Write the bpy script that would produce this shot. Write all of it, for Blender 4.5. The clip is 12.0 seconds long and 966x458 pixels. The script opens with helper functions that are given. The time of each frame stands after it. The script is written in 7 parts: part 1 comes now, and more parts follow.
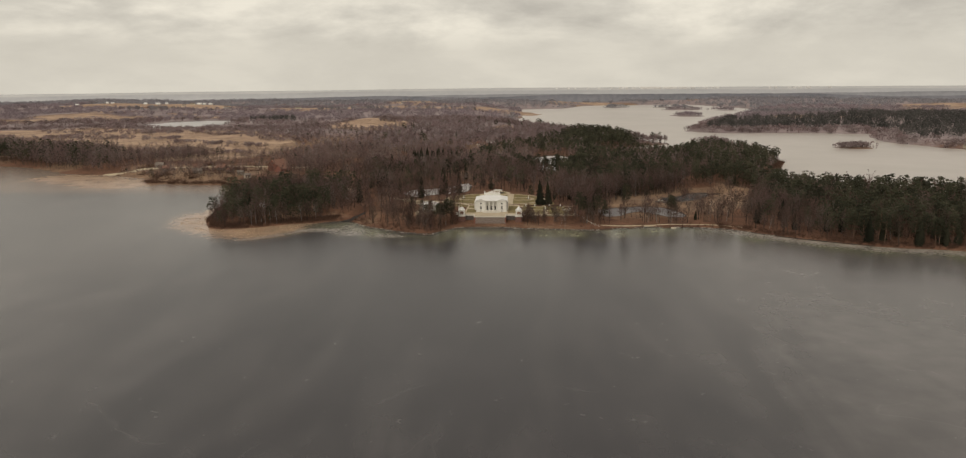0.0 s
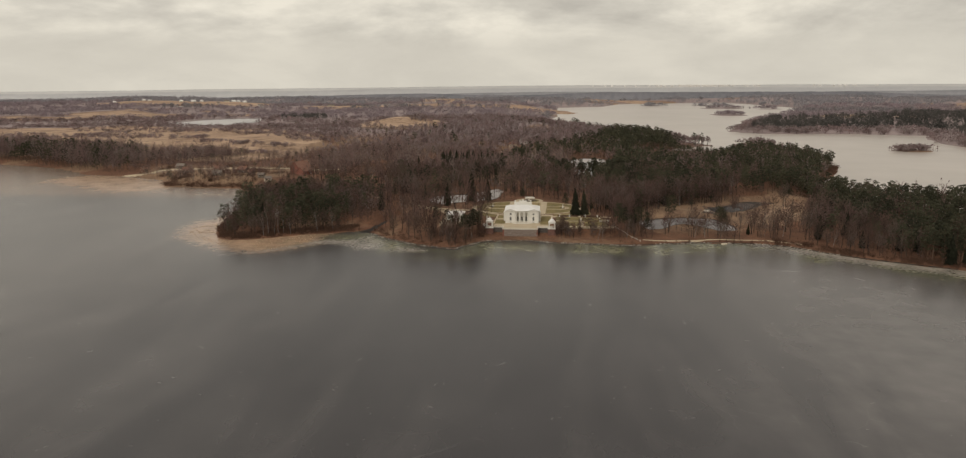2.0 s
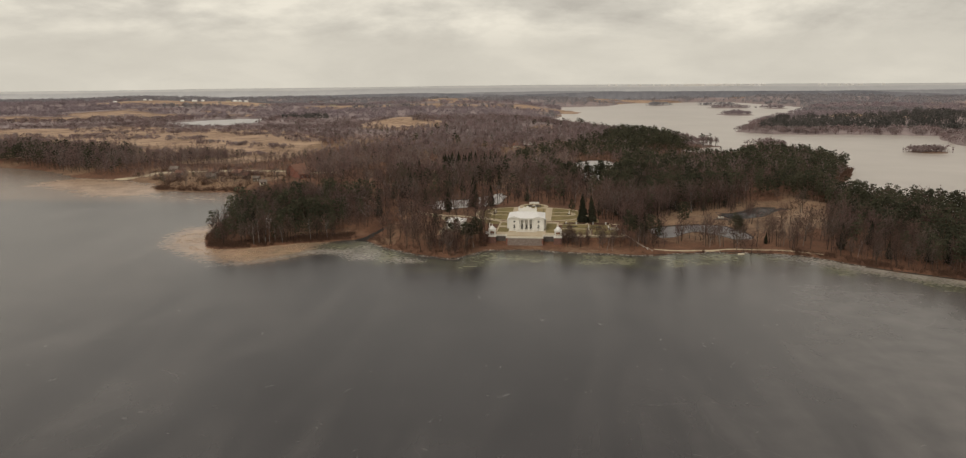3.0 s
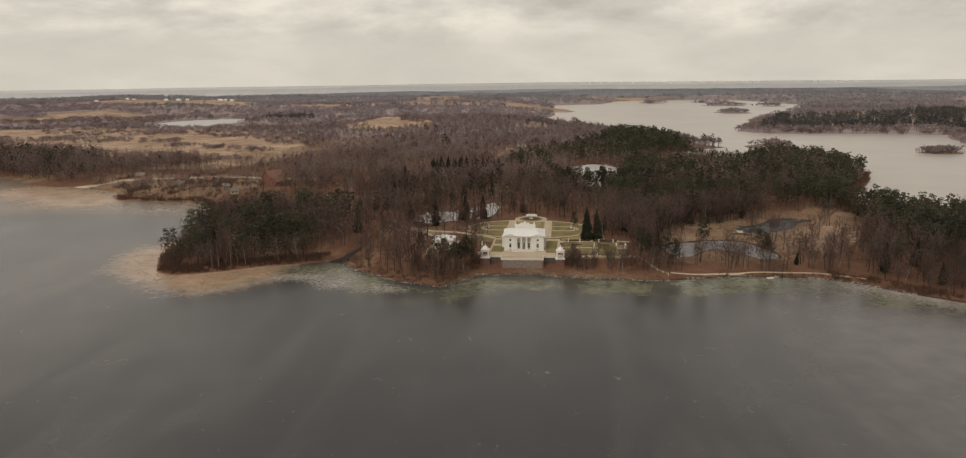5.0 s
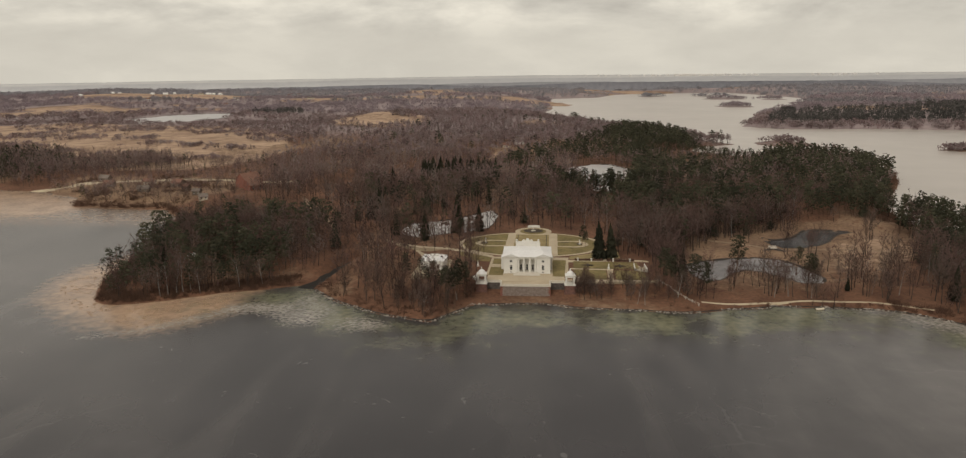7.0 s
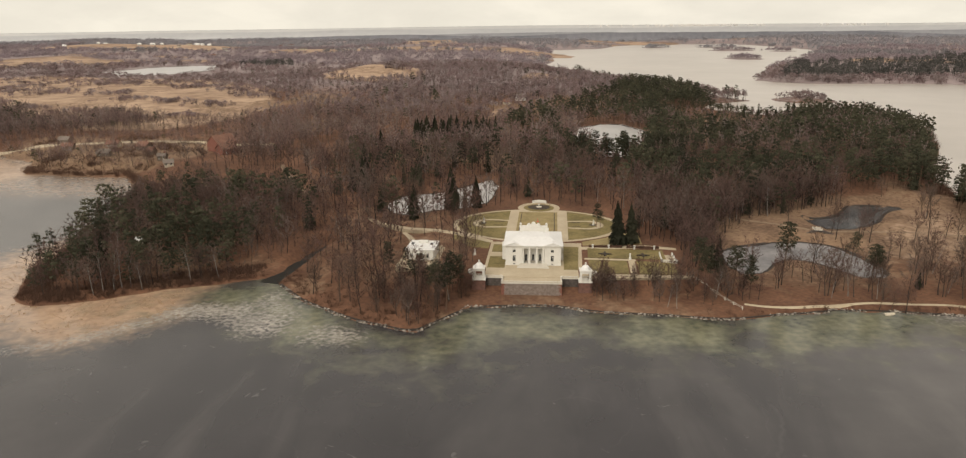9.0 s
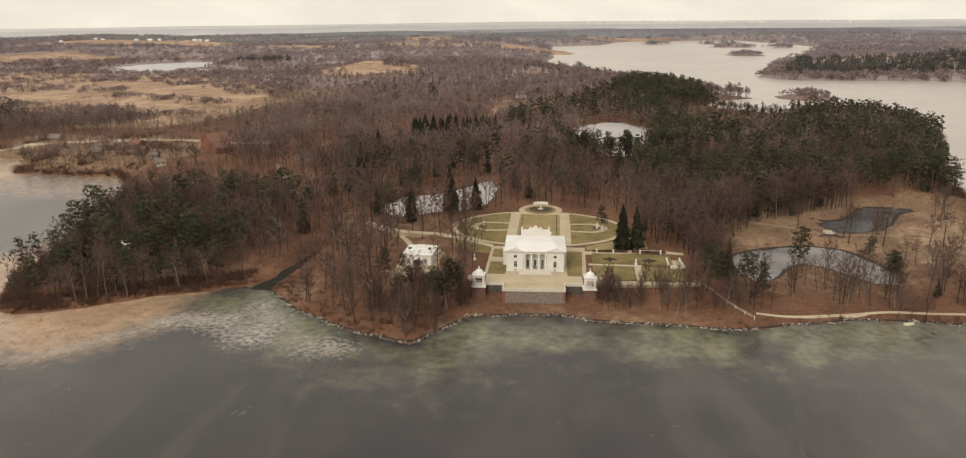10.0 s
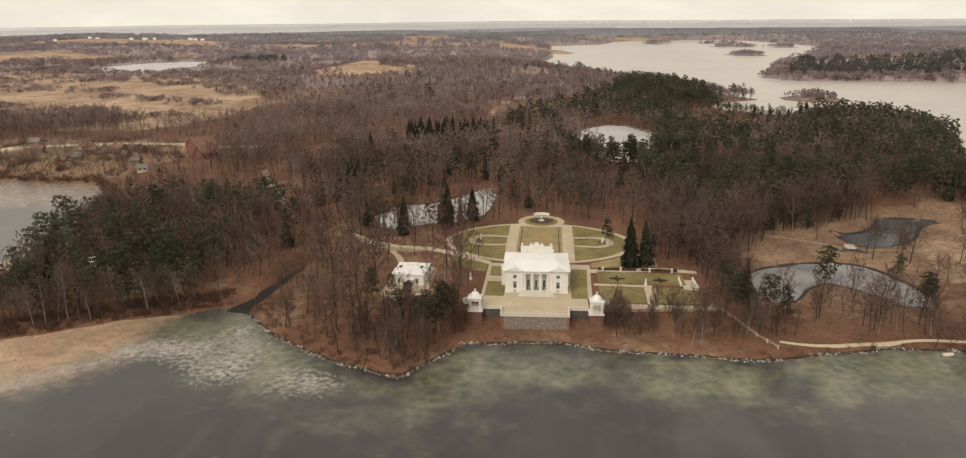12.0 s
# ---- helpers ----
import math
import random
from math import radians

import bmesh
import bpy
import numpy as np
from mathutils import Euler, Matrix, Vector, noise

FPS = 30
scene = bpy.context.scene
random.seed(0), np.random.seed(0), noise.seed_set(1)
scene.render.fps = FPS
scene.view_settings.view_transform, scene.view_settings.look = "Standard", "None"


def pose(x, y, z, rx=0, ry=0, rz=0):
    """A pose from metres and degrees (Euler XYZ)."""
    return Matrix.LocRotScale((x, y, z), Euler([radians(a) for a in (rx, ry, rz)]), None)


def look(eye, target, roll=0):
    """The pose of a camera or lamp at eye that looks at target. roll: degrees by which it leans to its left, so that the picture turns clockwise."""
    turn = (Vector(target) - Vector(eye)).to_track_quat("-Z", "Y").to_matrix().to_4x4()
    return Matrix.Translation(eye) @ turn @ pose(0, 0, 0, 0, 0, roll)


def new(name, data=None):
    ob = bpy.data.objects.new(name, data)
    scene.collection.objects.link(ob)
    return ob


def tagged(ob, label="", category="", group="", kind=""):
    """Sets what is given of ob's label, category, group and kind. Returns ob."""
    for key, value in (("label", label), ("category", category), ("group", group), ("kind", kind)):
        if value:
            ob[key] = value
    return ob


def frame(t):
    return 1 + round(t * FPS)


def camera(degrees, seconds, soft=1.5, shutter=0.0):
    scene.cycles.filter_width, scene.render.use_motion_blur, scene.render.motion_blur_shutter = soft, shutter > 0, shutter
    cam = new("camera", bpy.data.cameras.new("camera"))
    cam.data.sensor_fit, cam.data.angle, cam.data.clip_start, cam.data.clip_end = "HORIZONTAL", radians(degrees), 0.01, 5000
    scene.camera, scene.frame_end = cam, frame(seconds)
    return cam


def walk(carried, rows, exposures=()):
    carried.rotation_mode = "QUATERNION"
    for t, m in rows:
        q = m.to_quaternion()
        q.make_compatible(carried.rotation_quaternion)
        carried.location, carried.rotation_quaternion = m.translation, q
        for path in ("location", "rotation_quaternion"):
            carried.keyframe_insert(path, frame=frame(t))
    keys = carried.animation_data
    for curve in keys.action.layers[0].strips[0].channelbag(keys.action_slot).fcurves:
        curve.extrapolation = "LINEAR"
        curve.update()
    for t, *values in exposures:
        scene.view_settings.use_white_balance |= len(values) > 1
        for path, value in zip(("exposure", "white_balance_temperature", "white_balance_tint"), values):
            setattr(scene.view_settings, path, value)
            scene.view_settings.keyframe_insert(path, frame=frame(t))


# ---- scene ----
cam = camera(66.4, 12.0, 1.25)
PATH = [
    (0, (13.741, -509.177, 92.503), (10.059, -411.077, 73.453), -0.28),
    (0.5, (14.675, -499.031, 92.894), (9.375, -401.025, 73.742), -0.22),
    (1, (15.136, -488.752, 93.290), (8.237, -390.870, 74.017), -0.20),
    (1.5, (15.189, -477.867, 93.682), (7.414, -380.052, 74.401), -0.20),
    (2, (14.898, -466.236, 94.061), (6.621, -368.481, 74.682), -0.21),
    (2.5, (14.322, -454.174, 94.421), (5.633, -356.458, 75.027), -0.24),
    (3, (13.516, -441.197, 94.756), (4.771, -343.502, 75.283), -0.27),
    (5, (8.949, -386.242, 95.767), (1.274, -288.520, 75.980), -0.42),
    (5.5, (7.677, -371.824, 95.926), (0.271, -274.051, 76.288), -0.44),
    (6, (6.422, -356.617, 96.047), (-0.762, -258.836, 76.368), -0.46),
    (6.5, (5.209, -341.912, 96.130), (-1.821, -244.156, 76.273), -0.47),
    (7, (4.062, -327.676, 96.177), (-2.957, -230.095, 75.471), -0.46),
    (9, (0.460, -270.643, 96.090), (-6.335, -174.576, 69.164), -0.38),
    (9.5, (-0.149, -264.800, 96.027), (-6.770, -168.837, 68.689), -0.35),
    (10, (-0.637, -259.062, 95.962), (-7.324, -163.118, 68.575), -0.32),
    (10.5, (-1.009, -252.814, 95.904), (-7.581, -156.852, 68.553), -0.29),
    (11, (-1.273, -247.286, 95.863), (-7.830, -151.331, 68.483), -0.27),
    (11.5, (-1.443, -241.456, 95.850), (-7.999, -145.503, 68.463), -0.26),
    (12, (-1.535, -235.905, 95.877), (-8.026, -139.978, 68.385), -0.27),
]
walk(cam, [(t, look(eye, target, roll)) for t, eye, target, roll in PATH], [(0, 0.24, 6420, 10), (7, 0.22, 6400, 10), (9, 0.68, 6490, 10), (12, 0.70, 6500, 10)])

# ---- sky, sun ----
SUN_EL, SUN_AZ = 34.0, 205.0
world = bpy.data.worlds.new("world")
scene.world = world
world.use_nodes = True


def build_world():
    nt = world.node_tree
    nt.nodes.clear()
    N, L = nt.nodes.new, nt.links.new
    out, bg = N("ShaderNodeOutputWorld"), N("ShaderNodeBackground")
    sky = N("ShaderNodeTexSky")
    sky.sky_type, sky.sun_disc = "NISHITA", False
    sky.sun_elevation, sky.sun_rotation = radians(SUN_EL), radians(SUN_AZ)
    sky.air_density, sky.dust_density = 1.0, 4.0
    tc, sep = N("ShaderNodeTexCoord"), N("ShaderNodeSeparateXYZ")
    L(tc.outputs["Generated"], sep.inputs[0])
    up = N("ShaderNodeMath")
    up.operation = "ADD"
    up.inputs[1].default_value = 0.30
    mx = N("ShaderNodeMath")
    mx.operation = "MAXIMUM"
    mx.inputs[1].default_value = 0.0
    L(sep.outputs["Z"], mx.inputs[0])
    L(mx.outputs[0], up.inputs[0])
    comb = N("ShaderNodeCombineXYZ")
    for k in ("X", "Y"):
        dv = N("ShaderNodeMath")
        dv.operation = "DIVIDE"
        L(sep.outputs[k], dv.inputs[0])
        L(up.outputs[0], dv.inputs[1])
        L(dv.outputs[0], comb.inputs[k])
    comb.inputs["Z"].default_value = 3.3
    big, fine = N("ShaderNodeTexNoise"), N("ShaderNodeTexNoise")
    big.inputs["Scale"].default_value, big.inputs["Detail"].default_value = 1.5, 6.0
    big.inputs["Roughness"].default_value, big.inputs["Distortion"].default_value = 0.55, 0.4
    fine.inputs["Scale"].default_value, fine.inputs["Detail"].default_value = 3.6, 7.0
    fine.inputs["Roughness"].default_value = 0.6
    L(comb.outputs[0], big.inputs["Vector"])
    L(comb.outputs[0], fine.inputs["Vector"])
    mixn = N("ShaderNodeMix")
    mixn.inputs["Factor"].default_value = 0.34
    L(big.outputs["Fac"], mixn.inputs["A"])
    L(fine.outputs["Fac"], mixn.inputs["B"])
    ramp = N("ShaderNodeValToRGB")
    e = ramp.color_ramp.elements
    e[0].position, e[0].color = 0.39, (0.435, 0.402, 0.345, 1)
    e[1].position, e[1].color = 0.61, (0.74, 0.685, 0.575, 1)
    mid = e.new(0.5)
    mid.color = (0.565, 0.525, 0.447, 1)
    L(mixn.outputs["Result"], ramp.inputs[0])
    # paler towards the horizon
    hz = N("ShaderNodeMapRange")
    hz.interpolation_type = "SMOOTHSTEP"
    hz.inputs["From Min"].default_value, hz.inputs["From Max"].default_value = 0.035, 0.085
    hz.inputs["To Min"].default_value, hz.inputs["To Max"].default_value = 0.75, 0.0
    L(sep.outputs["Z"], hz.inputs["Value"])
    pale = N("ShaderNodeMix")
    pale.data_type = "RGBA"
    L(hz.outputs[0], pale.inputs["Factor"])
    L(ramp.outputs[0], pale.inputs["A"])
    pale.inputs["B"].default_value = (0.568, 0.527, 0.446, 1)
    both = N("ShaderNodeMix")
    both.data_type = "RGBA"
    both.inputs["Factor"].default_value = 0.97
    dim = N("ShaderNodeVectorMath")
    dim.operation = "SCALE"
    dim.inputs["Scale"].default_value = 0.08
    L(sky.outputs[0], dim.inputs[0])
    L(dim.outputs[0], both.inputs["A"])
    low = N("ShaderNodeMapRange")
    low.inputs["From Min"].default_value, low.inputs["From Max"].default_value = 0.12, 0.6
    low.inputs["To Min"].default_value, low.inputs["To Max"].default_value = 1.0, 0.66
    L(sep.outputs["Z"], low.inputs["Value"])
    dense = N("ShaderNodeVectorMath")
    dense.operation = "SCALE"
    cool = N("ShaderNodeMix")
    cool.data_type, cool.blend_type = "RGBA", "MULTIPLY"
    cool.inputs["B"].default_value = (0.985, 0.99, 1.06, 1)
    hi = N("ShaderNodeMapRange")
    hi.inputs["From Min"].default_value, hi.inputs["From Max"].default_value = 0.15, 0.5
    L(sep.outputs["Z"], hi.inputs["Value"])
    L(hi.outputs[0], cool.inputs["Factor"])
    L(pale.outputs["Result"], cool.inputs["A"])
    L(cool.outputs["Result"], dense.inputs[0])
    L(low.outputs[0], dense.inputs["Scale"])
    zen = N("ShaderNodeMapRange")
    zen.interpolation_type = "SMOOTHSTEP"
    zen.inputs["From Min"].default_value, zen.inputs["From Max"].default_value = 0.5, 1.0
    zen.inputs["To Min"].default_value, zen.inputs["To Max"].default_value = 1.0, 2.5
    L(sep.outputs["Z"], zen.inputs["Value"])
    over = N("ShaderNodeVectorMath")
    over.operation = "SCALE"
    L(dense.outputs[0], over.inputs[0])
    L(zen.outputs[0], over.inputs["Scale"])
    L(over.outputs[0], both.inputs["B"])
    L(both.outputs["Result"], bg.inputs["Color"])
    bg.inputs["Strength"].default_value = 1.0
    L(bg.outputs[0], out.inputs["Surface"])


build_world()
sun = new("sun", bpy.data.lights.new("sun", "SUN"))
sun.data.energy, sun.data.angle, sun.data.color = 1.3, radians(30), (1.0, 0.94, 0.84)
a, el = radians(SUN_AZ), radians(SUN_EL)
sun.matrix_world = look((500 * math.sin(a) * math.cos(el), 500 * math.cos(a) * math.cos(el), 500 * math.sin(el)), (0, 0, 0))


# ---- materials ----
def mat(name, dark, light, scale=1.0, rough=0.85, fine=8.0, bump=0.0, spec=0.25, per="", share=0.4, thin=0.0):
    """A two-tone mottled surface: broad stains and fine grain, at world size."""
    m = bpy.data.materials.new(name)
    m.use_nodes = True
    nt = m.node_tree
    N, L = nt.nodes.new, nt.links.new
    b = nt.nodes["Principled BSDF"]
    b.inputs["Roughness"].default_value = rough
    b.inputs["Specular IOR Level"].default_value = spec
    geo = N("ShaderNodeNewGeometry")
    n1, n2 = N("ShaderNodeTexNoise"), N("ShaderNodeTexNoise")
    n1.inputs["Scale"].default_value, n1.inputs["Detail"].default_value = scale, 4
    n2.inputs["Scale"].default_value, n2.inputs["Detail"].default_value = scale * fine, 5
    L(geo.outputs["Position"], n1.inputs["Vector"])
    L(geo.outputs["Position"], n2.inputs["Vector"])
    mx = N("ShaderNodeMix")
    mx.inputs["Factor"].default_value = 0.45
    L(n1.outputs["Fac"], mx.inputs["A"])
    L(n2.outputs["Fac"], mx.inputs["B"])
    fac = mx.outputs["Result"]
    if per:
        if per == "object":
            rnd = N("ShaderNodeObjectInfo").outputs["Random"]
        else:
            rnd = geo.outputs["Random Per Island"]
        m2 = N("ShaderNodeMix")
        m2.inputs["Factor"].default_value = share
        L(fac, m2.inputs["A"])
        L(rnd, m2.inputs["B"])
        fac = m2.outputs["Result"]
    r = N("ShaderNodeValToRGB")
    r.color_ramp.elements[0].position, r.color_ramp.elements[1].position = 0.3, 0.7
    r.color_ramp.elements[0].color, r.color_ramp.elements[1].color = (*dark, 1), (*light, 1)
    L(fac, r.inputs[0])
    L(r.outputs[0], b.inputs["Base Color"])
    if bump:
        bp = N("ShaderNodeBump")
        bp.inputs["Strength"].default_value, bp.inputs["Distance"].default_value = bump, 0.1
        L(n2.outputs["Fac"], bp.inputs["Height"])
        L(bp.outputs[0], b.inputs["Normal"])
    if thin:  # needles and twigs let light through
        tr, ms = N("ShaderNodeBsdfTranslucent"), N("ShaderNodeMixShader")
        L(r.outputs[0], tr.inputs["Color"])
        ms.inputs[0].default_value = thin
        L(b.outputs[0], ms.inputs[1])
        L(tr.outputs[0], ms.inputs[2])
        L(ms.outputs[0], nt.nodes["Material Output"].inputs["Surface"])
    return m


def foliage(name, colours, per="tone", thin=0.35, grain=0.3, share=0.6):
    """Twigs or needles whose colour differs from tree to tree, and a little within each crown."""
    m = bpy.data.materials.new(name)
    m.use_nodes = True
    nt = m.node_tree
    N, L = nt.nodes.new, nt.links.new
    b = nt.nodes["Principled BSDF"]
    b.inputs["Roughness"].default_value, b.inputs["Specular IOR Level"].default_value = 0.95, 0.1
    geo = N("ShaderNodeNewGeometry")
    wide, fine = N("ShaderNodeTexNoise"), N("ShaderNodeTexNoise")
    wide.inputs["Scale"].default_value, wide.inputs["Detail"].default_value = 0.025, 3
    fine.inputs["Scale"].default_value, fine.inputs["Detail"].default_value = grain, 4
    L(geo.outputs["Position"], wide.inputs["Vector"])
    L(geo.outputs["Position"], fine.inputs["Vector"])
    both = N("ShaderNodeMix")
    both.inputs["Factor"].default_value = 0.5
    L(wide.outputs["Fac"], both.inputs["A"])
    L(fine.outputs["Fac"], both.inputs["B"])
    if per == "object":
        one = N("ShaderNodeObjectInfo").outputs["Random"]
    else:
        at = N("ShaderNodeAttribute")
        at.attribute_name = "tone"
        one = at.outputs["Fac"]
    mx = N("ShaderNodeMix")
    mx.inputs["Factor"].default_value = share
    L(both.outputs["Result"], mx.inputs["A"])
    L(one, mx.inputs["B"])
    r = N("ShaderNodeValToRGB")
    e = r.color_ramp.elements
    e[0].position, e[1].position = 0.2, 0.8
    for k in range(1, len(colours) - 1):
        e.new(0.2 + 0.6 * k / (len(colours) - 1))
    for k, c in enumerate(colours):
        e[k].color = (*c, 1)
    L(mx.outputs["Result"], r.inputs[0])
    L(r.outputs[0], b.inputs["Base Color"])
    tr, ms = N("ShaderNodeBsdfTranslucent"), N("ShaderNodeMixShader")
    L(r.outputs[0], tr.inputs["Color"])
    ms.inputs[0].default_value = thin
    L(b.outputs[0], ms.inputs[1])
    L(tr.outputs[0], ms.inputs[2])
    L(ms.outputs[0], nt.nodes["Material Output"].inputs["Surface"])
    return m


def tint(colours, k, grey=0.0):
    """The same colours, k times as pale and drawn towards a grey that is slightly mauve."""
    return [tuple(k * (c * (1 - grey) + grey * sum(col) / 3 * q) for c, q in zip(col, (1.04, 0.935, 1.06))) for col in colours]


M_PLASTER = mat("white_plaster", (0.545, 0.52, 0.465), (0.67, 0.648, 0.59), 0.3, 0.8)
M_ROOF = mat("white_sheet_roof", (0.57, 0.55, 0.515), (0.68, 0.665, 0.63), 0.15, 0.45, spec=0.4)
M_STONE = mat("rubble_stone", (0.105, 0.080, 0.066), (0.30, 0.242, 0.204), 1.1, 0.9, 4, 0.6)
# the flank walls' recess shade is in this colour; bridge stone is dark itself
M_FLANK = mat("dark_and_shaded_stone", (0.046, 0.039, 0.034), (0.125, 0.104, 0.091), 1.1, 0.9, 4, 0.6)
M_PLINTH = mat("dark_mottled_brick", (0.075, 0.044, 0.036), (0.185, 0.095, 0.072), 0.9, 0.9, 6, 0.3)
M_COPING = mat("pale_coping_stone", (0.45, 0.41, 0.34), (0.60, 0.56, 0.48), 0.8, 0.85)
M_BRICK = mat("red_brick", (0.13, 0.054, 0.040), (0.24, 0.105, 0.075), 0.9, 0.9, 6, 0.3)
M_SAND = mat("sandy_gravel", (0.33, 0.268, 0.180), (0.45, 0.375, 0.262), 0.15, 0.95, 12)
M_LAWN = mat("winter_lawn", (0.088, 0.072, 0.026), (0.240, 0.184, 0.078), 0.12, 0.95, 9)
M_DRYLAWN = mat("faded_dry_lawn", (0.17, 0.130, 0.055), (0.31, 0.240, 0.118), 0.2, 0.95, 7)
M_TRACK = mat("trodden_sandy_earth", (0.17, 0.118, 0.076), (0.29, 0.215, 0.145), 0.2, 0.95, 8)
M_SOIL = mat("flowerbed_soil", (0.035, 0.028, 0.022), (0.085, 0.064, 0.047), 0.8, 0.95)
M_BANK = mat("dark_earth", (0.012, 0.010, 0.008), (0.042, 0.031, 0.023), 0.9, 0.7)
M_GLASS = mat("dark_window_glass", (0.02, 0.022, 0.025), (0.035, 0.037, 0.04), 1.0, 0.12, spec=0.5)
M_IRON = mat("dark_iron", (0.03, 0.03, 0.03), (0.06, 0.055, 0.05), 2.0, 0.5, spec=0.5)
M_BARK = mat("grey_brown_bark", (0.032, 0.024, 0.020), (0.080, 0.059, 0.047), 0.9, 0.95, per="object")
TWIGS = [(0.080, 0.050, 0.040), (0.115, 0.075, 0.060), (0.162, 0.100, 0.083), (0.125, 0.092, 0.072), (0.182, 0.140, 0.117)]
NEEDLES = [(0.038, 0.040, 0.026), (0.060, 0.060, 0.038), (0.080, 0.078, 0.049), (0.100, 0.094, 0.060)]
M_TWIG = foliage("bare_twigs", TWIGS, "object", 0.45)
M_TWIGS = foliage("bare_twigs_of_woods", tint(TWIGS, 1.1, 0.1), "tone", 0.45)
# twigs of farther stands: distance haze is mixed into these four colours
M_MIDTWIGS = foliage("haze_greyed_twigs", tint(TWIGS, 1.7, 0.28), "tone", 0.45)
M_FARTWIGS = foliage("haze_mauve_twigs", tint(TWIGS, 1.95, 0.45), "tone", 0.45, 0.05)
M_PALETWIGS = foliage("haze_paled_twigs", tint(TWIGS, 2.35, 0.72), "tone", 0.45, 0.02, 0.35)
M_BLUEWOODS = mat("haze_blue_far_woods", (0.225, 0.215, 0.228), (0.32, 0.305, 0.312), 0.006, 1.0, 6, spec=0.0, thin=0.4)
M_BIRCH = mat("birch_bark", (0.13, 0.115, 0.10), (0.33, 0.31, 0.28), 1.2, 0.85)
M_PINEBARK = mat("orange_brown_pine_bark", (0.09, 0.055, 0.038), (0.19, 0.115, 0.075), 0.7, 0.9, per="object")
M_PINE = foliage("pine_needles", tint(NEEDLES, 0.75), "object", 0.38, 0.5, 0.5)
M_PINES = foliage("pine_needles_of_woods", NEEDLES, "tone", 0.38, 0.5, 0.55)
# needles of farther pines, greyed and paled to stand for haze
M_FARPINE = foliage("haze_greyed_pine_needles", tint(NEEDLES, 1.3, 0.6), "tone", 0.25, 0.05, 0.5)
M_PALEPINE = foliage("haze_paled_pine_needles", tint(NEEDLES, 3.3, 0.8), "tone", 0.25, 0.05, 0.4)
M_SPRUCE = foliage("spruce_needles", tint(NEEDLES, 0.5), "object", 0.25, 0.5, 0.5)
M_SPRUCES = foliage("spruce_needles_of_woods", tint(NEEDLES, 0.7), "tone", 0.25, 0.5, 0.5)
M_SHRUB = mat("leafless_shrub", (0.085, 0.050, 0.036), (0.165, 0.100, 0.070), 0.2, 0.95, spec=0.1, per="island", share=0.25, thin=0.5)
M_REED = mat("dry_reed", (0.40, 0.285, 0.185), (0.52, 0.385, 0.26), 0.1, 0.95, spec=0.1, per="island", share=0.25, thin=0.5)
M_PEBBLE = mat("shore_stones", (0.03, 0.026, 0.022), (0.36, 0.32, 0.27), 0.6, 0.9, per="island")
M_TILE = mat("worn_tile_roof", (0.12, 0.062, 0.045), (0.24, 0.13, 0.09), 0.4, 0.9)
M_GREYROOF = mat("grey_sheet_roof", (0.11, 0.088, 0.072), (0.20, 0.165, 0.138), 0.3, 0.9)
M_TIMBER = mat("weathered_timber", (0.115, 0.088, 0.066), (0.24, 0.19, 0.148), 1.0, 0.9)
M_OCHRE = mat("pale_render", (0.42, 0.36, 0.27), (0.58, 0.51, 0.40), 0.3, 0.9)
M_FLOWER = mat("red_flag_cloth", (0.45, 0.06, 0.04), (0.6, 0.10, 0.07), 1.0, 0.8)
# skyline ridges: haze is part of the colour, more in each row behind
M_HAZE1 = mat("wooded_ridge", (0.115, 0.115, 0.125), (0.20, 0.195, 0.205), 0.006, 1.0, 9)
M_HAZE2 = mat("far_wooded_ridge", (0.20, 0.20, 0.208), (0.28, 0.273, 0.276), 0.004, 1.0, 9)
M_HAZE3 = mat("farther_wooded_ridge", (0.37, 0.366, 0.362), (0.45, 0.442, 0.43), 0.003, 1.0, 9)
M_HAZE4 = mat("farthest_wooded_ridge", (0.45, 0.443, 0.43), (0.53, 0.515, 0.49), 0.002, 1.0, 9)


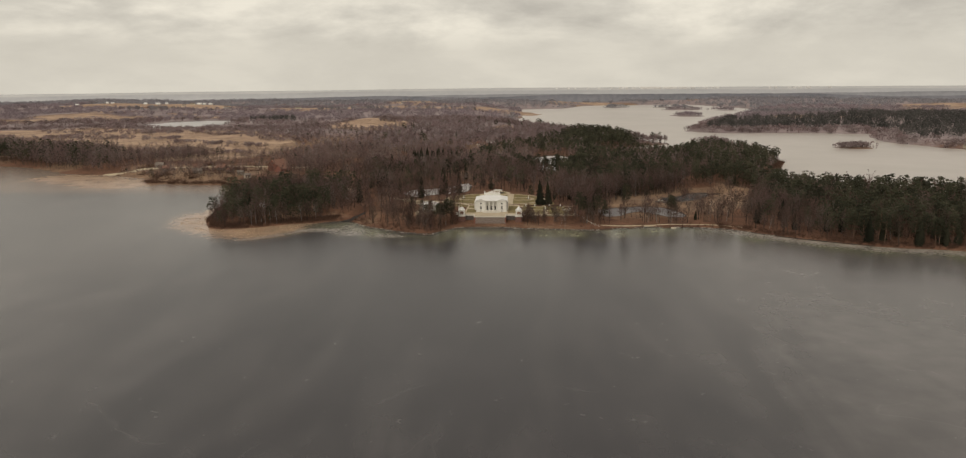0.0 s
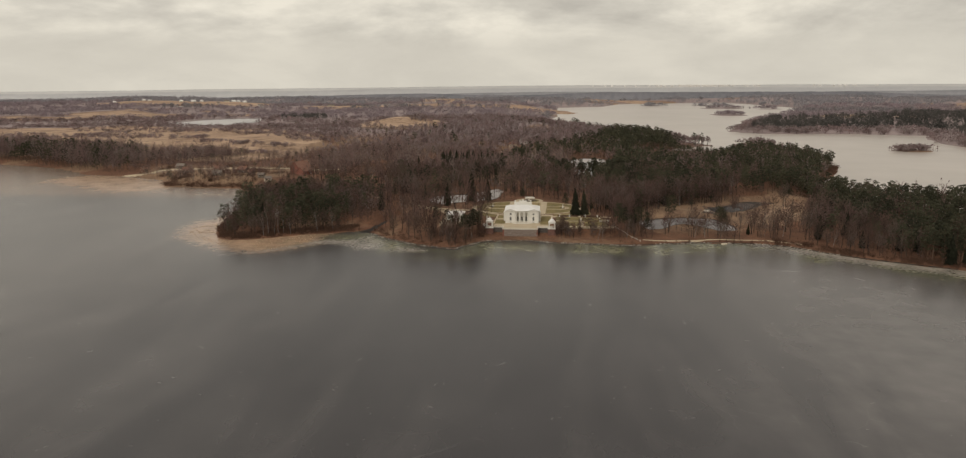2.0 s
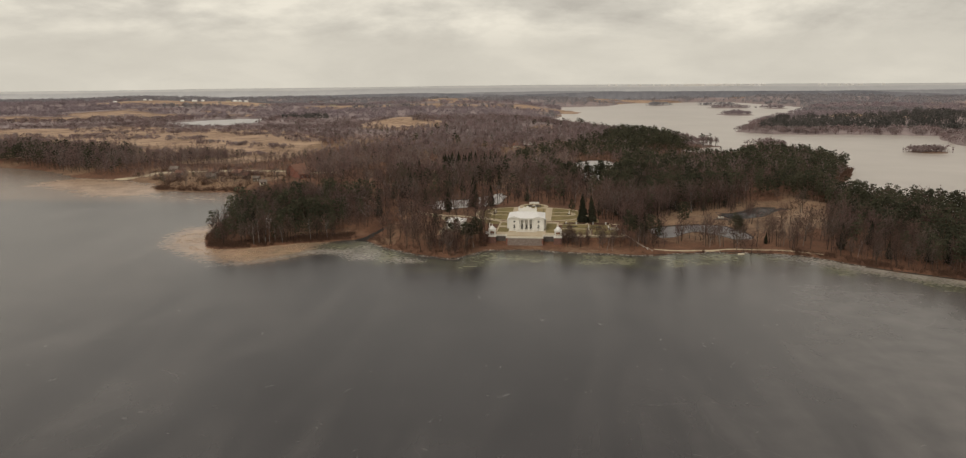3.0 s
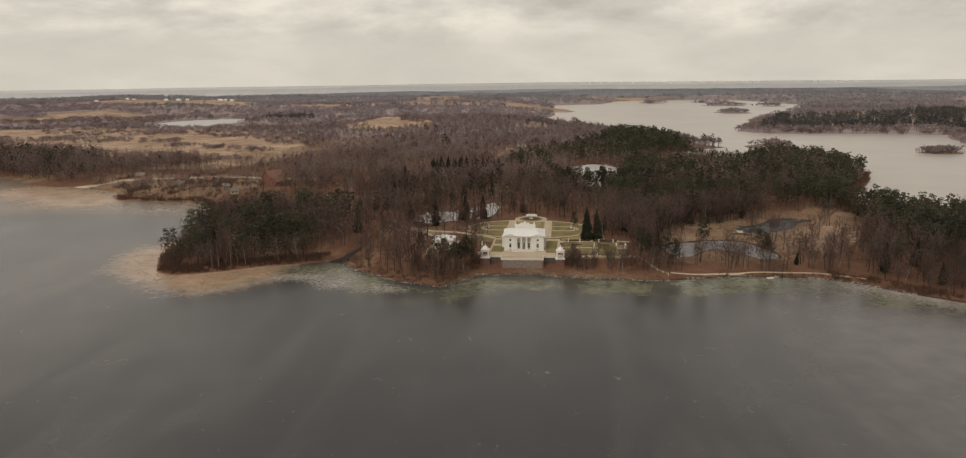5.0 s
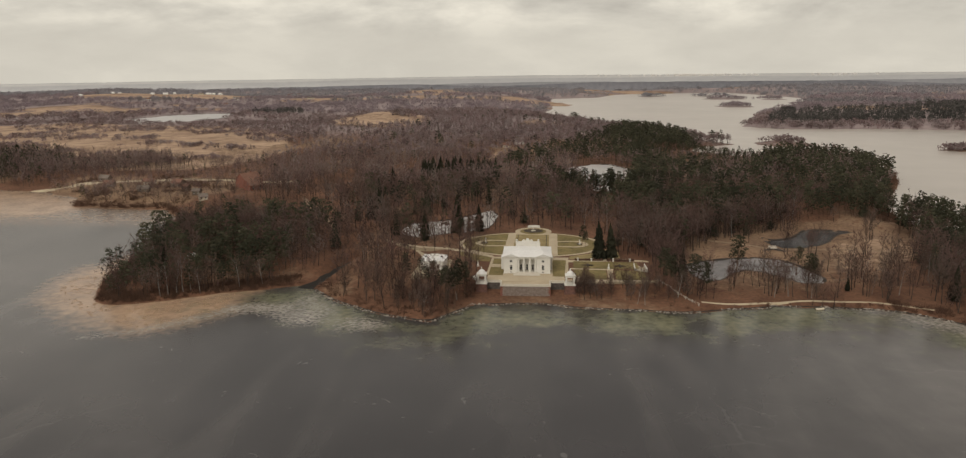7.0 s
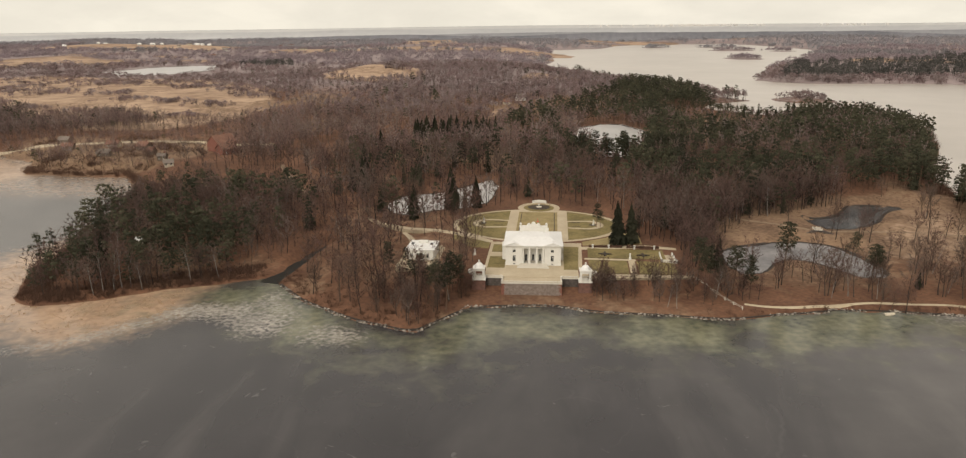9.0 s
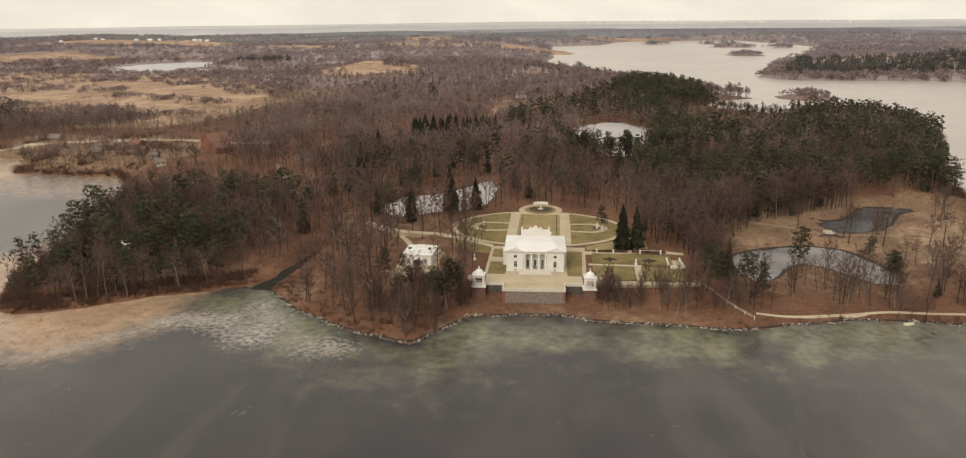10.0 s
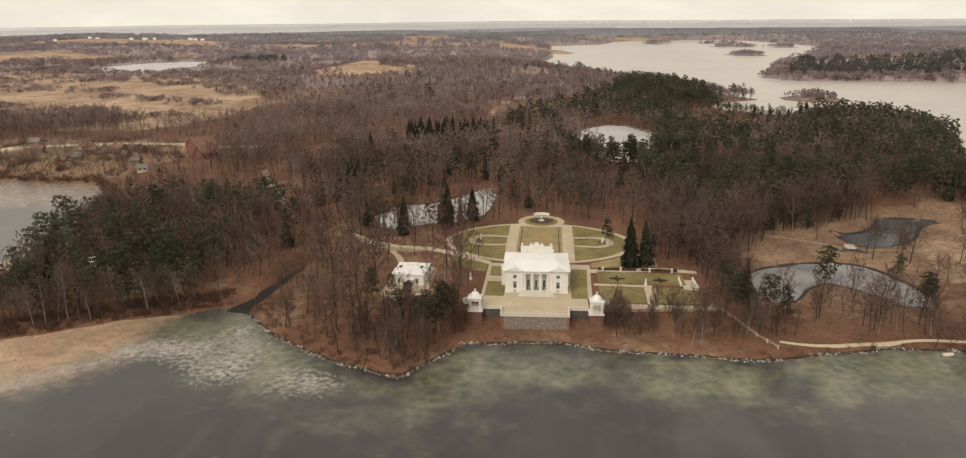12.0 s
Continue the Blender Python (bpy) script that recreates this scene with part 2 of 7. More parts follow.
def layered(name, base, layers, rough=0.95, spec=0.2, cracks=False, other=None):
    """A ground whose cover is told by a colour attribute 'cover': its red, green and blue each lay one more two-tone layer on."""
    m = bpy.data.materials.new(name)
    m.use_nodes = True
    nt = m.node_tree
    N, L = nt.nodes.new, nt.links.new
    b = nt.nodes["Principled BSDF"]
    b.inputs["Roughness"].default_value, b.inputs["Specular IOR Level"].default_value = rough, spec
    geo, at, sep = N("ShaderNodeNewGeometry"), N("ShaderNodeAttribute"), N("ShaderNodeSeparateColor")
    at.attribute_name = "cover"
    L(at.outputs["Color"], sep.inputs[0])

    def noise_node(s, d=5, dist=0.0):
        n = N("ShaderNodeTexNoise")
        n.inputs["Scale"].default_value, n.inputs["Detail"].default_value, n.inputs["Distortion"].default_value = s, d, dist
        L(geo.outputs["Position"], n.inputs["Vector"])
        return n.outputs["Fac"]

    def tone(pair, s1, s2):
        r = N("ShaderNodeValToRGB")
        r.color_ramp.elements[0].position, r.color_ramp.elements[1].position = 0.32, 0.68
        r.color_ramp.elements[0].color, r.color_ramp.elements[1].color = (*pair[0], 1), (*pair[1], 1)
        mx = N("ShaderNodeMix")
        mx.inputs["Factor"].default_value = 0.45
        L(noise_node(s1), mx.inputs["A"])
        L(noise_node(s2), mx.inputs["B"])
        L(mx.outputs["Result"], r.inputs[0])
        return r.outputs[0]

    col = tone(*base)
    if other:  # darker ice blended with paler ice, streaked by the wind
        pa, st = N("ShaderNodeAttribute"), N("ShaderNodeTexNoise")
        pa.attribute_name = "pale"
        mp = N("ShaderNodeMapping")
        mp.inputs["Rotation"].default_value = (0, 0, 0.35)
        mp.inputs["Scale"].default_value = (1.0, 0.22, 1.0)
        L(geo.outputs["Position"], mp.inputs[0])
        st.inputs["Scale"].default_value, st.inputs["Detail"].default_value, st.inputs["Distortion"].default_value = 0.035, 7, 1.2
        L(mp.outputs[0], st.inputs["Vector"])
        sm = N("ShaderNodeMapRange")
        sm.inputs["From Min"].default_value, sm.inputs["From Max"].default_value = 0.38, 0.68
        sm.inputs["To Min"].default_value, sm.inputs["To Max"].default_value = -0.16, 0.26
        L(st.outputs["Fac"], sm.inputs["Value"])
        ps = N("ShaderNodeMath")
        ps.operation, ps.use_clamp = "ADD", True
        L(pa.outputs["Fac"], ps.inputs[0])
        L(sm.outputs[0], ps.inputs[1])
        mx = N("ShaderNodeMix")
        mx.data_type = "RGBA"
        L(ps.outputs[0], mx.inputs["Factor"])
        L(col, mx.inputs["A"])
        L(tone(*other), mx.inputs["B"])
        col = mx.outputs["Result"]
    for ch, lay in zip(("Red", "Green", "Blue"), layers):
        edge = noise_node(lay[4] if len(lay) > 4 else 0.22, 10, 0.4)
        soft = lay[5] if len(lay) > 5 else 0.2
        ad = N("ShaderNodeMath")
        ad.operation = "ADD"
        sb = N("ShaderNodeMath")
        sb.operation, sb.inputs[1].default_value = "SUBTRACT", 0.5
        L(edge, sb.inputs[0])
        gain = N("ShaderNodeMath")
        gain.operation, gain.inputs[1].default_value = "MULTIPLY", lay[3]
        L(sb.outputs[0], gain.inputs[0])
        L(sep.outputs[ch], ad.inputs[0])
        L(gain.outputs[0], ad.inputs[1])
        st = N("ShaderNodeMapRange")
        st.interpolation_type = "SMOOTHSTEP"
        st.inputs["From Min"].default_value, st.inputs["From Max"].default_value = 0.5 - soft, 0.5 + soft
        L(ad.outputs[0], st.inputs["Value"])
        gate = N("ShaderNodeMapRange")
        gate.inputs["From Max"].default_value = 0.25
        L(sep.outputs[ch], gate.inputs["Value"])
        both = N("ShaderNodeMath")
        both.operation = "MULTIPLY"
        L(st.outputs[0], both.inputs[0])
        L(gate.outputs[0], both.inputs[1])
        mx = N("ShaderNodeMix")
        mx.data_type = "RGBA"
        L(both.outputs[0], mx.inputs["Factor"])
        L(col, mx.inputs["A"])
        L(tone(*lay[:3]), mx.inputs["B"])
        col = mx.outputs["Result"]
    if cracks:  # long pale healed cracks, and wind-blown scuffs
        for scale, wide, amount in ((0.009, 0.006, 0.06), (0.03, 0.008, 0.035)):
            warp = N("ShaderNodeVectorMath")
            warp.operation = "ADD"
            wn = N("ShaderNodeTexNoise")
            wn.inputs["Scale"].default_value, wn.inputs["Detail"].default_value = 0.03, 4
            L(geo.outputs["Position"], wn.inputs["Vector"])
            amp = N("ShaderNodeVectorMath")
            amp.operation = "SCALE"
            amp.inputs["Scale"].default_value = 24.0
            L(wn.outputs["Color"], amp.inputs[0])
            L(geo.outputs["Position"], warp.inputs[0])
            L(amp.outputs[0], warp.inputs[1])
            vo = N("ShaderNodeTexVoronoi")
            vo.feature = "DISTANCE_TO_EDGE"
            vo.inputs["Scale"].default_value = scale
            L(warp.outputs[0], vo.inputs["Vector"])
            mr = N("ShaderNodeMapRange")
            mr.inputs["From Min"].default_value, mr.inputs["From Max"].default_value = 0.0, wide
            mr.inputs["To Min"].default_value, mr.inputs["To Max"].default_value = 1.0, 0.0
            L(vo.outputs["Distance"], mr.inputs["Value"])
            br = N("ShaderNodeMapRange")
            br.inputs["From Min"].default_value, br.inputs["From Max"].default_value = 0.50, 0.64
            br.inputs["To Max"].default_value = amount
            L(noise_node(0.02, 5), br.inputs["Value"])
            mu = N("ShaderNodeMath")
            mu.operation = "MULTIPLY"
            L(mr.outputs[0], mu.inputs[0])
            L(br.outputs[0], mu.inputs[1])
            mx = N("ShaderNodeMix")
            mx.data_type = "RGBA"
            L(mu.outputs[0], mx.inputs["Factor"])
            L(col, mx.inputs["A"])
            mx.inputs["B"].default_value = (0.40, 0.38, 0.35, 1)
            col = mx.outputs["Result"]
        # small pale scuffs and refrozen chips
        sp = N("ShaderNodeMapRange")
        sp.inputs["From Min"].default_value, sp.inputs["From Max"].default_value = 0.70, 0.76
        sp.inputs["To Max"].default_value = 0.16
        L(noise_node(0.19, 3, 1.5), sp.inputs["Value"])
        mx = N("ShaderNodeMix")
        mx.data_type = "RGBA"
        L(sp.outputs[0], mx.inputs["Factor"])
        L(col, mx.inputs["A"])
        mx.inputs["B"].default_value = (0.34, 0.325, 0.30, 1)
        col = mx.outputs["Result"]
    L(col, b.inputs["Base Color"])
    return m


# litter under trees; red: dry grass, green: pale straw of open fields, blue: grey-mauve distance haze painted on far
# ground
M_GROUND = layered("leaf_litter_and_dry_grass", (((0.060, 0.029, 0.018), (0.180, 0.092, 0.053)), 0.06, 0.7), (
    (((0.092, 0.055, 0.035), (0.270, 0.175, 0.107)), 0.05, 0.6, 0.9),
    (((0.165, 0.104, 0.068), (0.460, 0.326, 0.220)), 0.014, 0.07, 1.3),
    (((0.165, 0.126, 0.118), (0.315, 0.254, 0.240)), 0.012, 0.08, 0.9)))
# grey lake ice; red: reeds frozen in and the bay's painted sky reflection, green: clear greenish shallows, blue: frost
# and broken white ice
M_ICE = layered("lake_ice", (((0.0215, 0.0190, 0.0190), (0.039, 0.0348, 0.0348)), 0.006, 0.05), (
    (((0.25, 0.165, 0.105), (0.47, 0.320, 0.208)), 0.06, 0.4, 0.8, 0.25, 0.45),
    (((0.036, 0.040, 0.027), (0.195, 0.185, 0.116)), 0.07, 0.35, 1.0, 0.11, 0.36),
    (((0.13, 0.117, 0.098), (0.40, 0.355, 0.298)), 0.12, 0.9, 1.7, 0.6, 0.34)), rough=0.24, spec=0.40, cracks=True,
    other=(((0.068, 0.061, 0.056), (0.128, 0.115, 0.106)), 0.01, 0.08))
M_PONDICE = mat("pond_ice", (0.045, 0.044, 0.047), (0.27, 0.25, 0.24), 0.07, 0.3, 5, spec=0.4)
M_DARKPOND = mat("dark_pond_ice", (0.016, 0.017, 0.019), (0.115, 0.11, 0.108), 0.06, 0.22, 5, spec=0.4)
M_PALEICE = mat("frosted_pond_ice", (0.30, 0.28, 0.265), (0.46, 0.44, 0.41), 0.04, 0.35, 6, spec=0.5)
M_DARKWATER = mat("open_dark_water", (0.012, 0.011, 0.009), (0.024, 0.022, 0.018), 0.1, 0.45, 6, spec=0.1)
M_FARICE = mat("wide_pale_ice", (0.325, 0.283, 0.240), (0.43, 0.380, 0.330), 0.004, 0.3, 5, spec=0.5)


# ---- lie of the land ----
def smooth(a, b, v):
    t = np.clip((v - a) / (b - a), 0, 1)
    return t * t * (3 - 2 * t)


_tab = np.random.RandomState(7).rand(256, 256)


def vnoise(x, y, size, seed=0):
    """Smooth noise from 0 to 1 with bumps of that size."""
    u, v = np.asarray(x, float) / size + 17.3 * seed, np.asarray(y, float) / size + 9.1 * seed
    i, j = np.floor(u).astype(int), np.floor(v).astype(int)
    f, g = u - i, v - j
    f, g = f * f * (3 - 2 * f), g * g * (3 - 2 * g)
    q = lambda a, b: _tab[a % 256, b % 256]
    return (q(i, j) * (1 - f) + q(i + 1, j) * f) * (1 - g) + (q(i, j + 1) * (1 - f) + q(i + 1, j + 1) * f) * g


def inside(x, y, poly):
    """The distance to a closed outline, positive within it."""
    x, y = np.asarray(x, float), np.asarray(y, float)
    best, odd = np.full(x.shape, 1e12), np.zeros(x.shape, bool)
    for (ax, ay), (bx, by) in zip(poly, poly[1:] + poly[:1]):
        dx, dy = bx - ax, by - ay
        t = np.clip(((x - ax) * dx + (y - ay) * dy) / (dx * dx + dy * dy + 1e-9), 0, 1)
        best = np.minimum(best, (x - ax - t * dx) ** 2 + (y - ay - t * dy) ** 2)
        if ay != by:
            odd ^= ((ay > y) != (by > y)) & (x < ax + (y - ay) / (by - ay) * dx)
    return np.where(odd, 1, -1) * np.sqrt(best)


NEAR_LAKE = [(-6000, -6000), (6000, -6000), (6000, -500), (600, -200), (420, -150), (330, -120), (275, -98), (250, -90), (224, -85),
             (200, -70), (178, -54), (160, -38), (144, -28), (111, -26), (89, -30), (68, -36), (38, -35), (20, -32), (8, -28),
             (-7, -27.5), (-22, -31), (-29, -41), (-37, -54), (-46, -50), (-62, -42), (-80, -28), (-98, -9), (-103, -4), (-118, -10),
             (-136, -18), (-156, -30), (-176, -37), (-190, -30), (-200, -6), (-208, 30), (-215, 65), (-225, 110), (-245, 160),
             (-268, 187), (-300, 186), (-341, 197), (-362, 232), (-410, 262), (-475, 280), (-538, 330), (-602, 358), (-900, 440), (-6000, 900)]
FAR_LAKE = [(236, 150), (252, 200), (278, 256), (316, 326), (338, 384), (333, 432), (302, 478), (250, 512), (205, 560), (196, 612),
            (218, 645), (266, 674), (240, 740), (200, 810), (150, 910), (100, 1050), (58, 1210), (19, 1379), (23, 1480), (52, 1700),
            (46, 1850), (100, 1840), (115, 1920), (60, 2060), (51, 2449), (241, 2554), (352, 2937), (639, 3067), (842, 3123), (900, 2850),
            (938, 2431), (910, 2250), (690, 1770), (541, 1490), (460, 1280), (366, 1001), (413, 953), (501, 943), (600, 935), (690, 905),
            (655, 850), (615, 710), (645, 600), (690, 540), (900, 440), (1600, 300), (1600, -50), (700, -60), (400, 20), (275, 118)]
ISLANDS = [(334, 686, 36, 40), (520, 602, 28, 18), (552, 1775, 58, 50), (660, 2330, 80, 45), (800, 2290, 60, 40), (455, 2640, 60, 50), (690, 2650, 90, 40)]
CREEK = [(-100.5, -9), (-98, 4), (-96, 18), (-92, 36), (-89, 48)]
PONDS = [  # name, level, outline
    ("pond_1", 0.9, [(79, 36), (91, 45), (106, 51), (119, 53), (129, 49), (134, 41), (137, 29), (139, 17), (136, 5), (126, 7), (121, 15), (115, 24),
                     (107, 28), (99, 23), (91, 9), (82, 7), (79, 20)]),
    ("pond_2", 1.4, [(135, 98), (137, 92), (147, 95), (156, 104), (167, 122), (176, 121), (188, 119), (194, 115), (182, 109), (176, 102), (168, 88),
                     (159, 79), (149, 73), (139, 74), (134, 82)]),
    ("pond_3", 4.0, [(-77, 103), (-71, 125), (-53, 130), (-40, 146), (-26, 168), (-20, 150), (-23, 108), (-36, 96), (-50, 90), (-61, 80), (-71, 84)]),
    ("pond_4", 8.0, [(28, 335), (40, 370), (62, 396), (77, 390), (88, 360), (94, 338), (80, 280), (66, 232), (48, 236), (34, 290)]),
    ("pond_5", 12.0, [(-790, 1070), (-785, 1190), (-720, 1270), (-655, 1280), (-620, 1120), (-640, 990), (-705, 960)]),
]
GARDEN_TURN = radians(-1.4)


def shore(x, y):
    """The distance to the lakes' shore, positive on land."""
    d = -np.maximum(inside(x, y, NEAR_LAKE), inside(x, y, FAR_LAKE))
    for cx, cy, rx, ry in ISLANDS:
        d = np.maximum(d, (1 - np.hypot((x - cx) / rx, (y - cy) / ry)) * min(rx, ry))
    return d + (vnoise(x, y, 9, 1) - 0.5) * 3 + (vnoise(x, y, 40, 2) - 0.5) * 6 * smooth(150, 500, np.hypot(x, y))


def creek_off(x, y):
    best = np.full(np.shape(x), 1e9)
    for (ax, ay), (bx, by) in zip(CREEK, CREEK[1:]):
        t = np.clip(((x - ax) * (bx - ax) + (y - ay) * (by - ay)) / ((bx - ax) ** 2 + (by - ay) ** 2), 0, 1)
        best = np.minimum(best, np.hypot(x - ax - t * (bx - ax), y - ay - t * (by - ay)))
    return best


def height(x, y):
    x, y = np.asarray(x, float), np.asarray(y, float)
    d = shore(x, y)
    plate = 1 - 0.7 * smooth(58, 75, x) * smooth(150, 110, y) - 0.35 * smooth(-24, -50, x) * smooth(90, 50, y)
    land = 1.3 * (1 - np.exp(-np.maximum(d, 0) / 2.2)) + 4.4 * plate * smooth(9, 34, d)
    land += 5 * np.exp(-(((x - 235) / 95) ** 2 + ((y - 290) / 110) ** 2)) * smooth(0, 30, d)
    far = smooth(260, 900, y + 0.2 * np.abs(x)) * smooth(10, 160, d)
    land += far * (24 * vnoise(x, y, 420, 3) + 7 * vnoise(x, y, 130, 4) - 6)
    land += 18 * np.exp(-(((x + 255) / 80) ** 2 + ((y - 930) / 110) ** 2)) + 16 * np.exp(-(((x + 1250) / 380) ** 2 + ((y - 2250) / 200) ** 2))
    land += (vnoise(x, y, 14, 5) - 0.5) * 0.7 * smooth(6, 25, d)
    # the levelled grounds of the house
    flat = smooth(14, 0, np.maximum(np.maximum(-40 - x, x - 58), np.maximum(-6 - y, y - 104)))
    land = land * (1 - flat) + 5.85 * flat
    # low ground at the foot of the terrace walls
    low = smooth(23, 21, np.abs(x)) * smooth(-9, -13, y)
    land = land * (1 - low) + np.minimum(land, 1.3 + 0.09 * np.maximum(y + 28, 0)) * low
    h = np.where(d > 0, land, np.maximum(d * 0.3, -2.5))
    for _, level, line in PONDS:
        size = 8 if level < 10 else 40
        e = inside(x, y, line) + (vnoise(x, y, 7, 6) - 0.5) * 2
        w = smooth(-size, 0, e)
        h = h * (1 - w) + w * (level + 0.45)
        h = np.where(e > 0, level + 0.45 - np.minimum(e, 2.0) * 0.8, h)
    c = creek_off(x, y) + (vnoise(x, y, 7, 14) - 0.5) * 2.4
    wc = smooth(5.6, 1.4, c) * (y > -14)
    return h * (1 - wc) + np.minimum(h, -0.6) * wc


def axis(lo, hi, a, b, step, grow):
    """Coordinates that lie step apart between a and b, and ever wider out to lo and hi."""
    v = list(np.arange(a, b + 0.1, step))
    s = step
    while v[-1] < hi:
        s *= grow
        v.append(min(v[-1] + s, hi))
    s = step
    while v[0] > lo:
        s *= grow
        v.insert(0, max(v[0] - s, lo))
    return np.array(v)


def np_mesh(name, verts, faces, material, smooth_shade=False):
    """A mesh from arrays of places and of faces that all have as many corners."""
    me = bpy.data.meshes.new(name)
    verts, faces = np.asarray(verts, np.float32), np.asarray(faces, np.int32)
    n, k = faces.shape
    me.vertices.add(len(verts))
    me.vertices.foreach_set("co", verts.ravel())
    me.loops.add(n * k)
    me.loops.foreach_set("vertex_index", faces.ravel())
    me.polygons.add(n)
    me.polygons.foreach_set("loop_start", np.arange(0, n * k, k, dtype=np.int32))
    me.polygons.foreach_set("loop_total", np.full(n, k, np.int32))
    if smooth_shade:
        me.polygons.foreach_set("use_smooth", np.ones(n, bool))
    me.update(calc_edges=True)
    me.materials.append(material)
    return me


def sheet(xs, ys, z, material, name):
    X, Y = np.meshgrid(xs, ys)
    Z = z(X, Y) if callable(z) else np.full(X.shape, z)
    nx, ny = len(xs), len(ys)
    i = (np.arange(ny - 1)[:, None] * nx + np.arange(nx - 1)[None]).ravel()
    me = np_mesh(name, np.stack([X, Y, Z], -1).reshape(-1, 3), np.stack([i, i + 1, i + nx + 1, i + nx], -1), material, True)
    return me, X.ravel(), Y.ravel()


def cover(me, r, g, b):
    at = me.attributes.new("cover", "FLOAT_COLOR", "POINT")
    at.data.foreach_set("color", np.stack([r, g, b, np.ones_like(r)], -1).astype(np.float32).ravel())


def along(x, y, line):
    best = np.full(np.shape(x), 1e9)
    for (ax, ay), (bx, by) in zip(line, line[1:]):
        t = np.clip(((x - ax) * (bx - ax) + (y - ay) * (by - ay)) / ((bx - ax) ** 2 + (by - ay) ** 2), 0, 1)
        best = np.minimum(best, np.hypot(x - ax - t * (bx - ax), y - ay - t * (by - ay)))
    return best


PARK = [(62, -40), (140, -32), (162, -20), (175, 20), (205, 60), (215, 112), (196, 136), (140, 128), (96, 96), (72, 60), (60, 20)]
FIELDS = [(-1300, 480), (-800, 430), (-480, 400), (-385, 400), (-330, 480), (-300, 560), (-330, 640), (-420, 760), (-560, 860), (-800, 940), (-1500, 1000)]
FIELD_E = [(-437, 412), (-400, 366), (-334, 366), (-300, 430), (-285, 534), (-345, 634), (-420, 520)]
FIELD_F = [(-760, 1820), (-330, 1830), (-330, 2020), (-760, 2060)]
FIELD_B = [(-330, 860), (-290, 790), (-225, 765), (-180, 790), (-175, 880), (-190, 980), (-240, 1080), (-310, 1090), (-340, 980)]
FIELD_H = [(-58, 440), (-50, 420), (-36, 450), (-22, 540), (-16, 596), (-28, 600), (-42, 550), (-50, 490)]
FIELD_G = [(-1600, 1940), (-980, 1940), (-920, 2330), (-1560, 2420)]
FIELD_C = [(-20, 870), (65, 890), (75, 950), (0, 950)]
ROAD = [(-430, 262), (-385, 276), (-341, 292), (-300, 300), (-262, 298), (-230, 286), (-200, 290)]
TRACKS = [[(-113, 93), (-121, 110), (-134, 135), (-152, 171), (-168, 206)], [(101, 86), (116, 77), (131, 66.5), (149, 65), (165, 66), (200, 60)],
          [(74, -25), (80, -27), (89, -27), (102, -24.5), (118, -21), (132, -22), (146, -22), (165, -32)]]
GLADES = [(-170, 19, 17), (-112, 6, 16), (-84, -14, 18), (-128, 128, 24), (-142, 160, 22), (-60, 62, 14), (-95, 165, 18), (-20, 200, 26), (30, -28, 16), (0, -25, 18), (-62, 110, 26)]
CLEARING = [(-420, 262), (-345, 205), (-262, 192), (-235, 240), (-250, 300), (-330, 325), (-400, 300)]
XS, YS = axis(-4300, 4300, -230, 320, 2.8, 1.06), axis(-700, 4385, -110, 175, 2.8, 1.035)


def field_mask(x, y):
    f = np.maximum.reduce([smooth(-25, 15, inside(x, y, p)) for p in (FIELDS, FIELD_B, FIELD_C, FIELD_E, FIELD_F, FIELD_G)] + [0.6 * smooth(-6, 12, inside(x, y, FIELD_H))])
    wide = smooth(0.60, 0.68, 0.7 * vnoise(x, y * 0.6, 300, 11) + 0.3 * vnoise(x, y, 90, 12)) * smooth(900, 1300, y)
    return np.maximum(f, wide)


def build_ground():
    me, x, y = sheet(XS, YS, height, M_GROUND, "ground")
    d = shore(x, y)
    grass = np.maximum(smooth(-10, 12, inside(x, y, PARK)) * (0.2 + 0.8 * smooth(-5, 55, y)), field_mask(x, y))
    grass = np.maximum(grass, 0.6 * smooth(0.5, 0.8, vnoise(x, y, 60, 8)))
    green = 0.95 * field_mask(x, y) * (0.45 + 0.55 * smooth(0.28, 0.55, 0.6 * vnoise(x, y, 60, 9) + 0.4 * vnoise(x, y * 1.6, 22, 13)))
    for cx, cy, r in GLADES:
        grass = np.maximum(grass, 0.5 * smooth(r, r * 0.4, np.hypot(x - cx, y - cy)))
    grass = np.maximum(grass, 0.45 * smooth(-12, 12, inside(x, y, [(-92, -12), (-60, -24), (-22, -18), (-22, 70), (-50, 96), (-96, 100)])))
    clearing = smooth(-15, 15, inside(x, y, CLEARING))
    grass = np.maximum(grass, clearing)
    green = np.maximum(green, 0.25 * clearing * smooth(0.5, 0.7, vnoise(x, y, 22, 10)))
    green = np.maximum(green, 0.5 * smooth(-10, 12, inside(x, y, [(140, 26), (170, 16), (206, 60), (214, 108), (190, 110), (158, 68)])))
    # ground beyond the fields greys to mauve, haze put into its colour
    far_haze = 0.9 * smooth(450, 950, y + 0.15 * np.abs(x)) * (1 - field_mask(x, y))
    cover(me, grass, green, far_haze)
    tagged(new("ground", me), "brown leaf litter and dry winter grass on gently rolling ground", "ground", kind="structure")


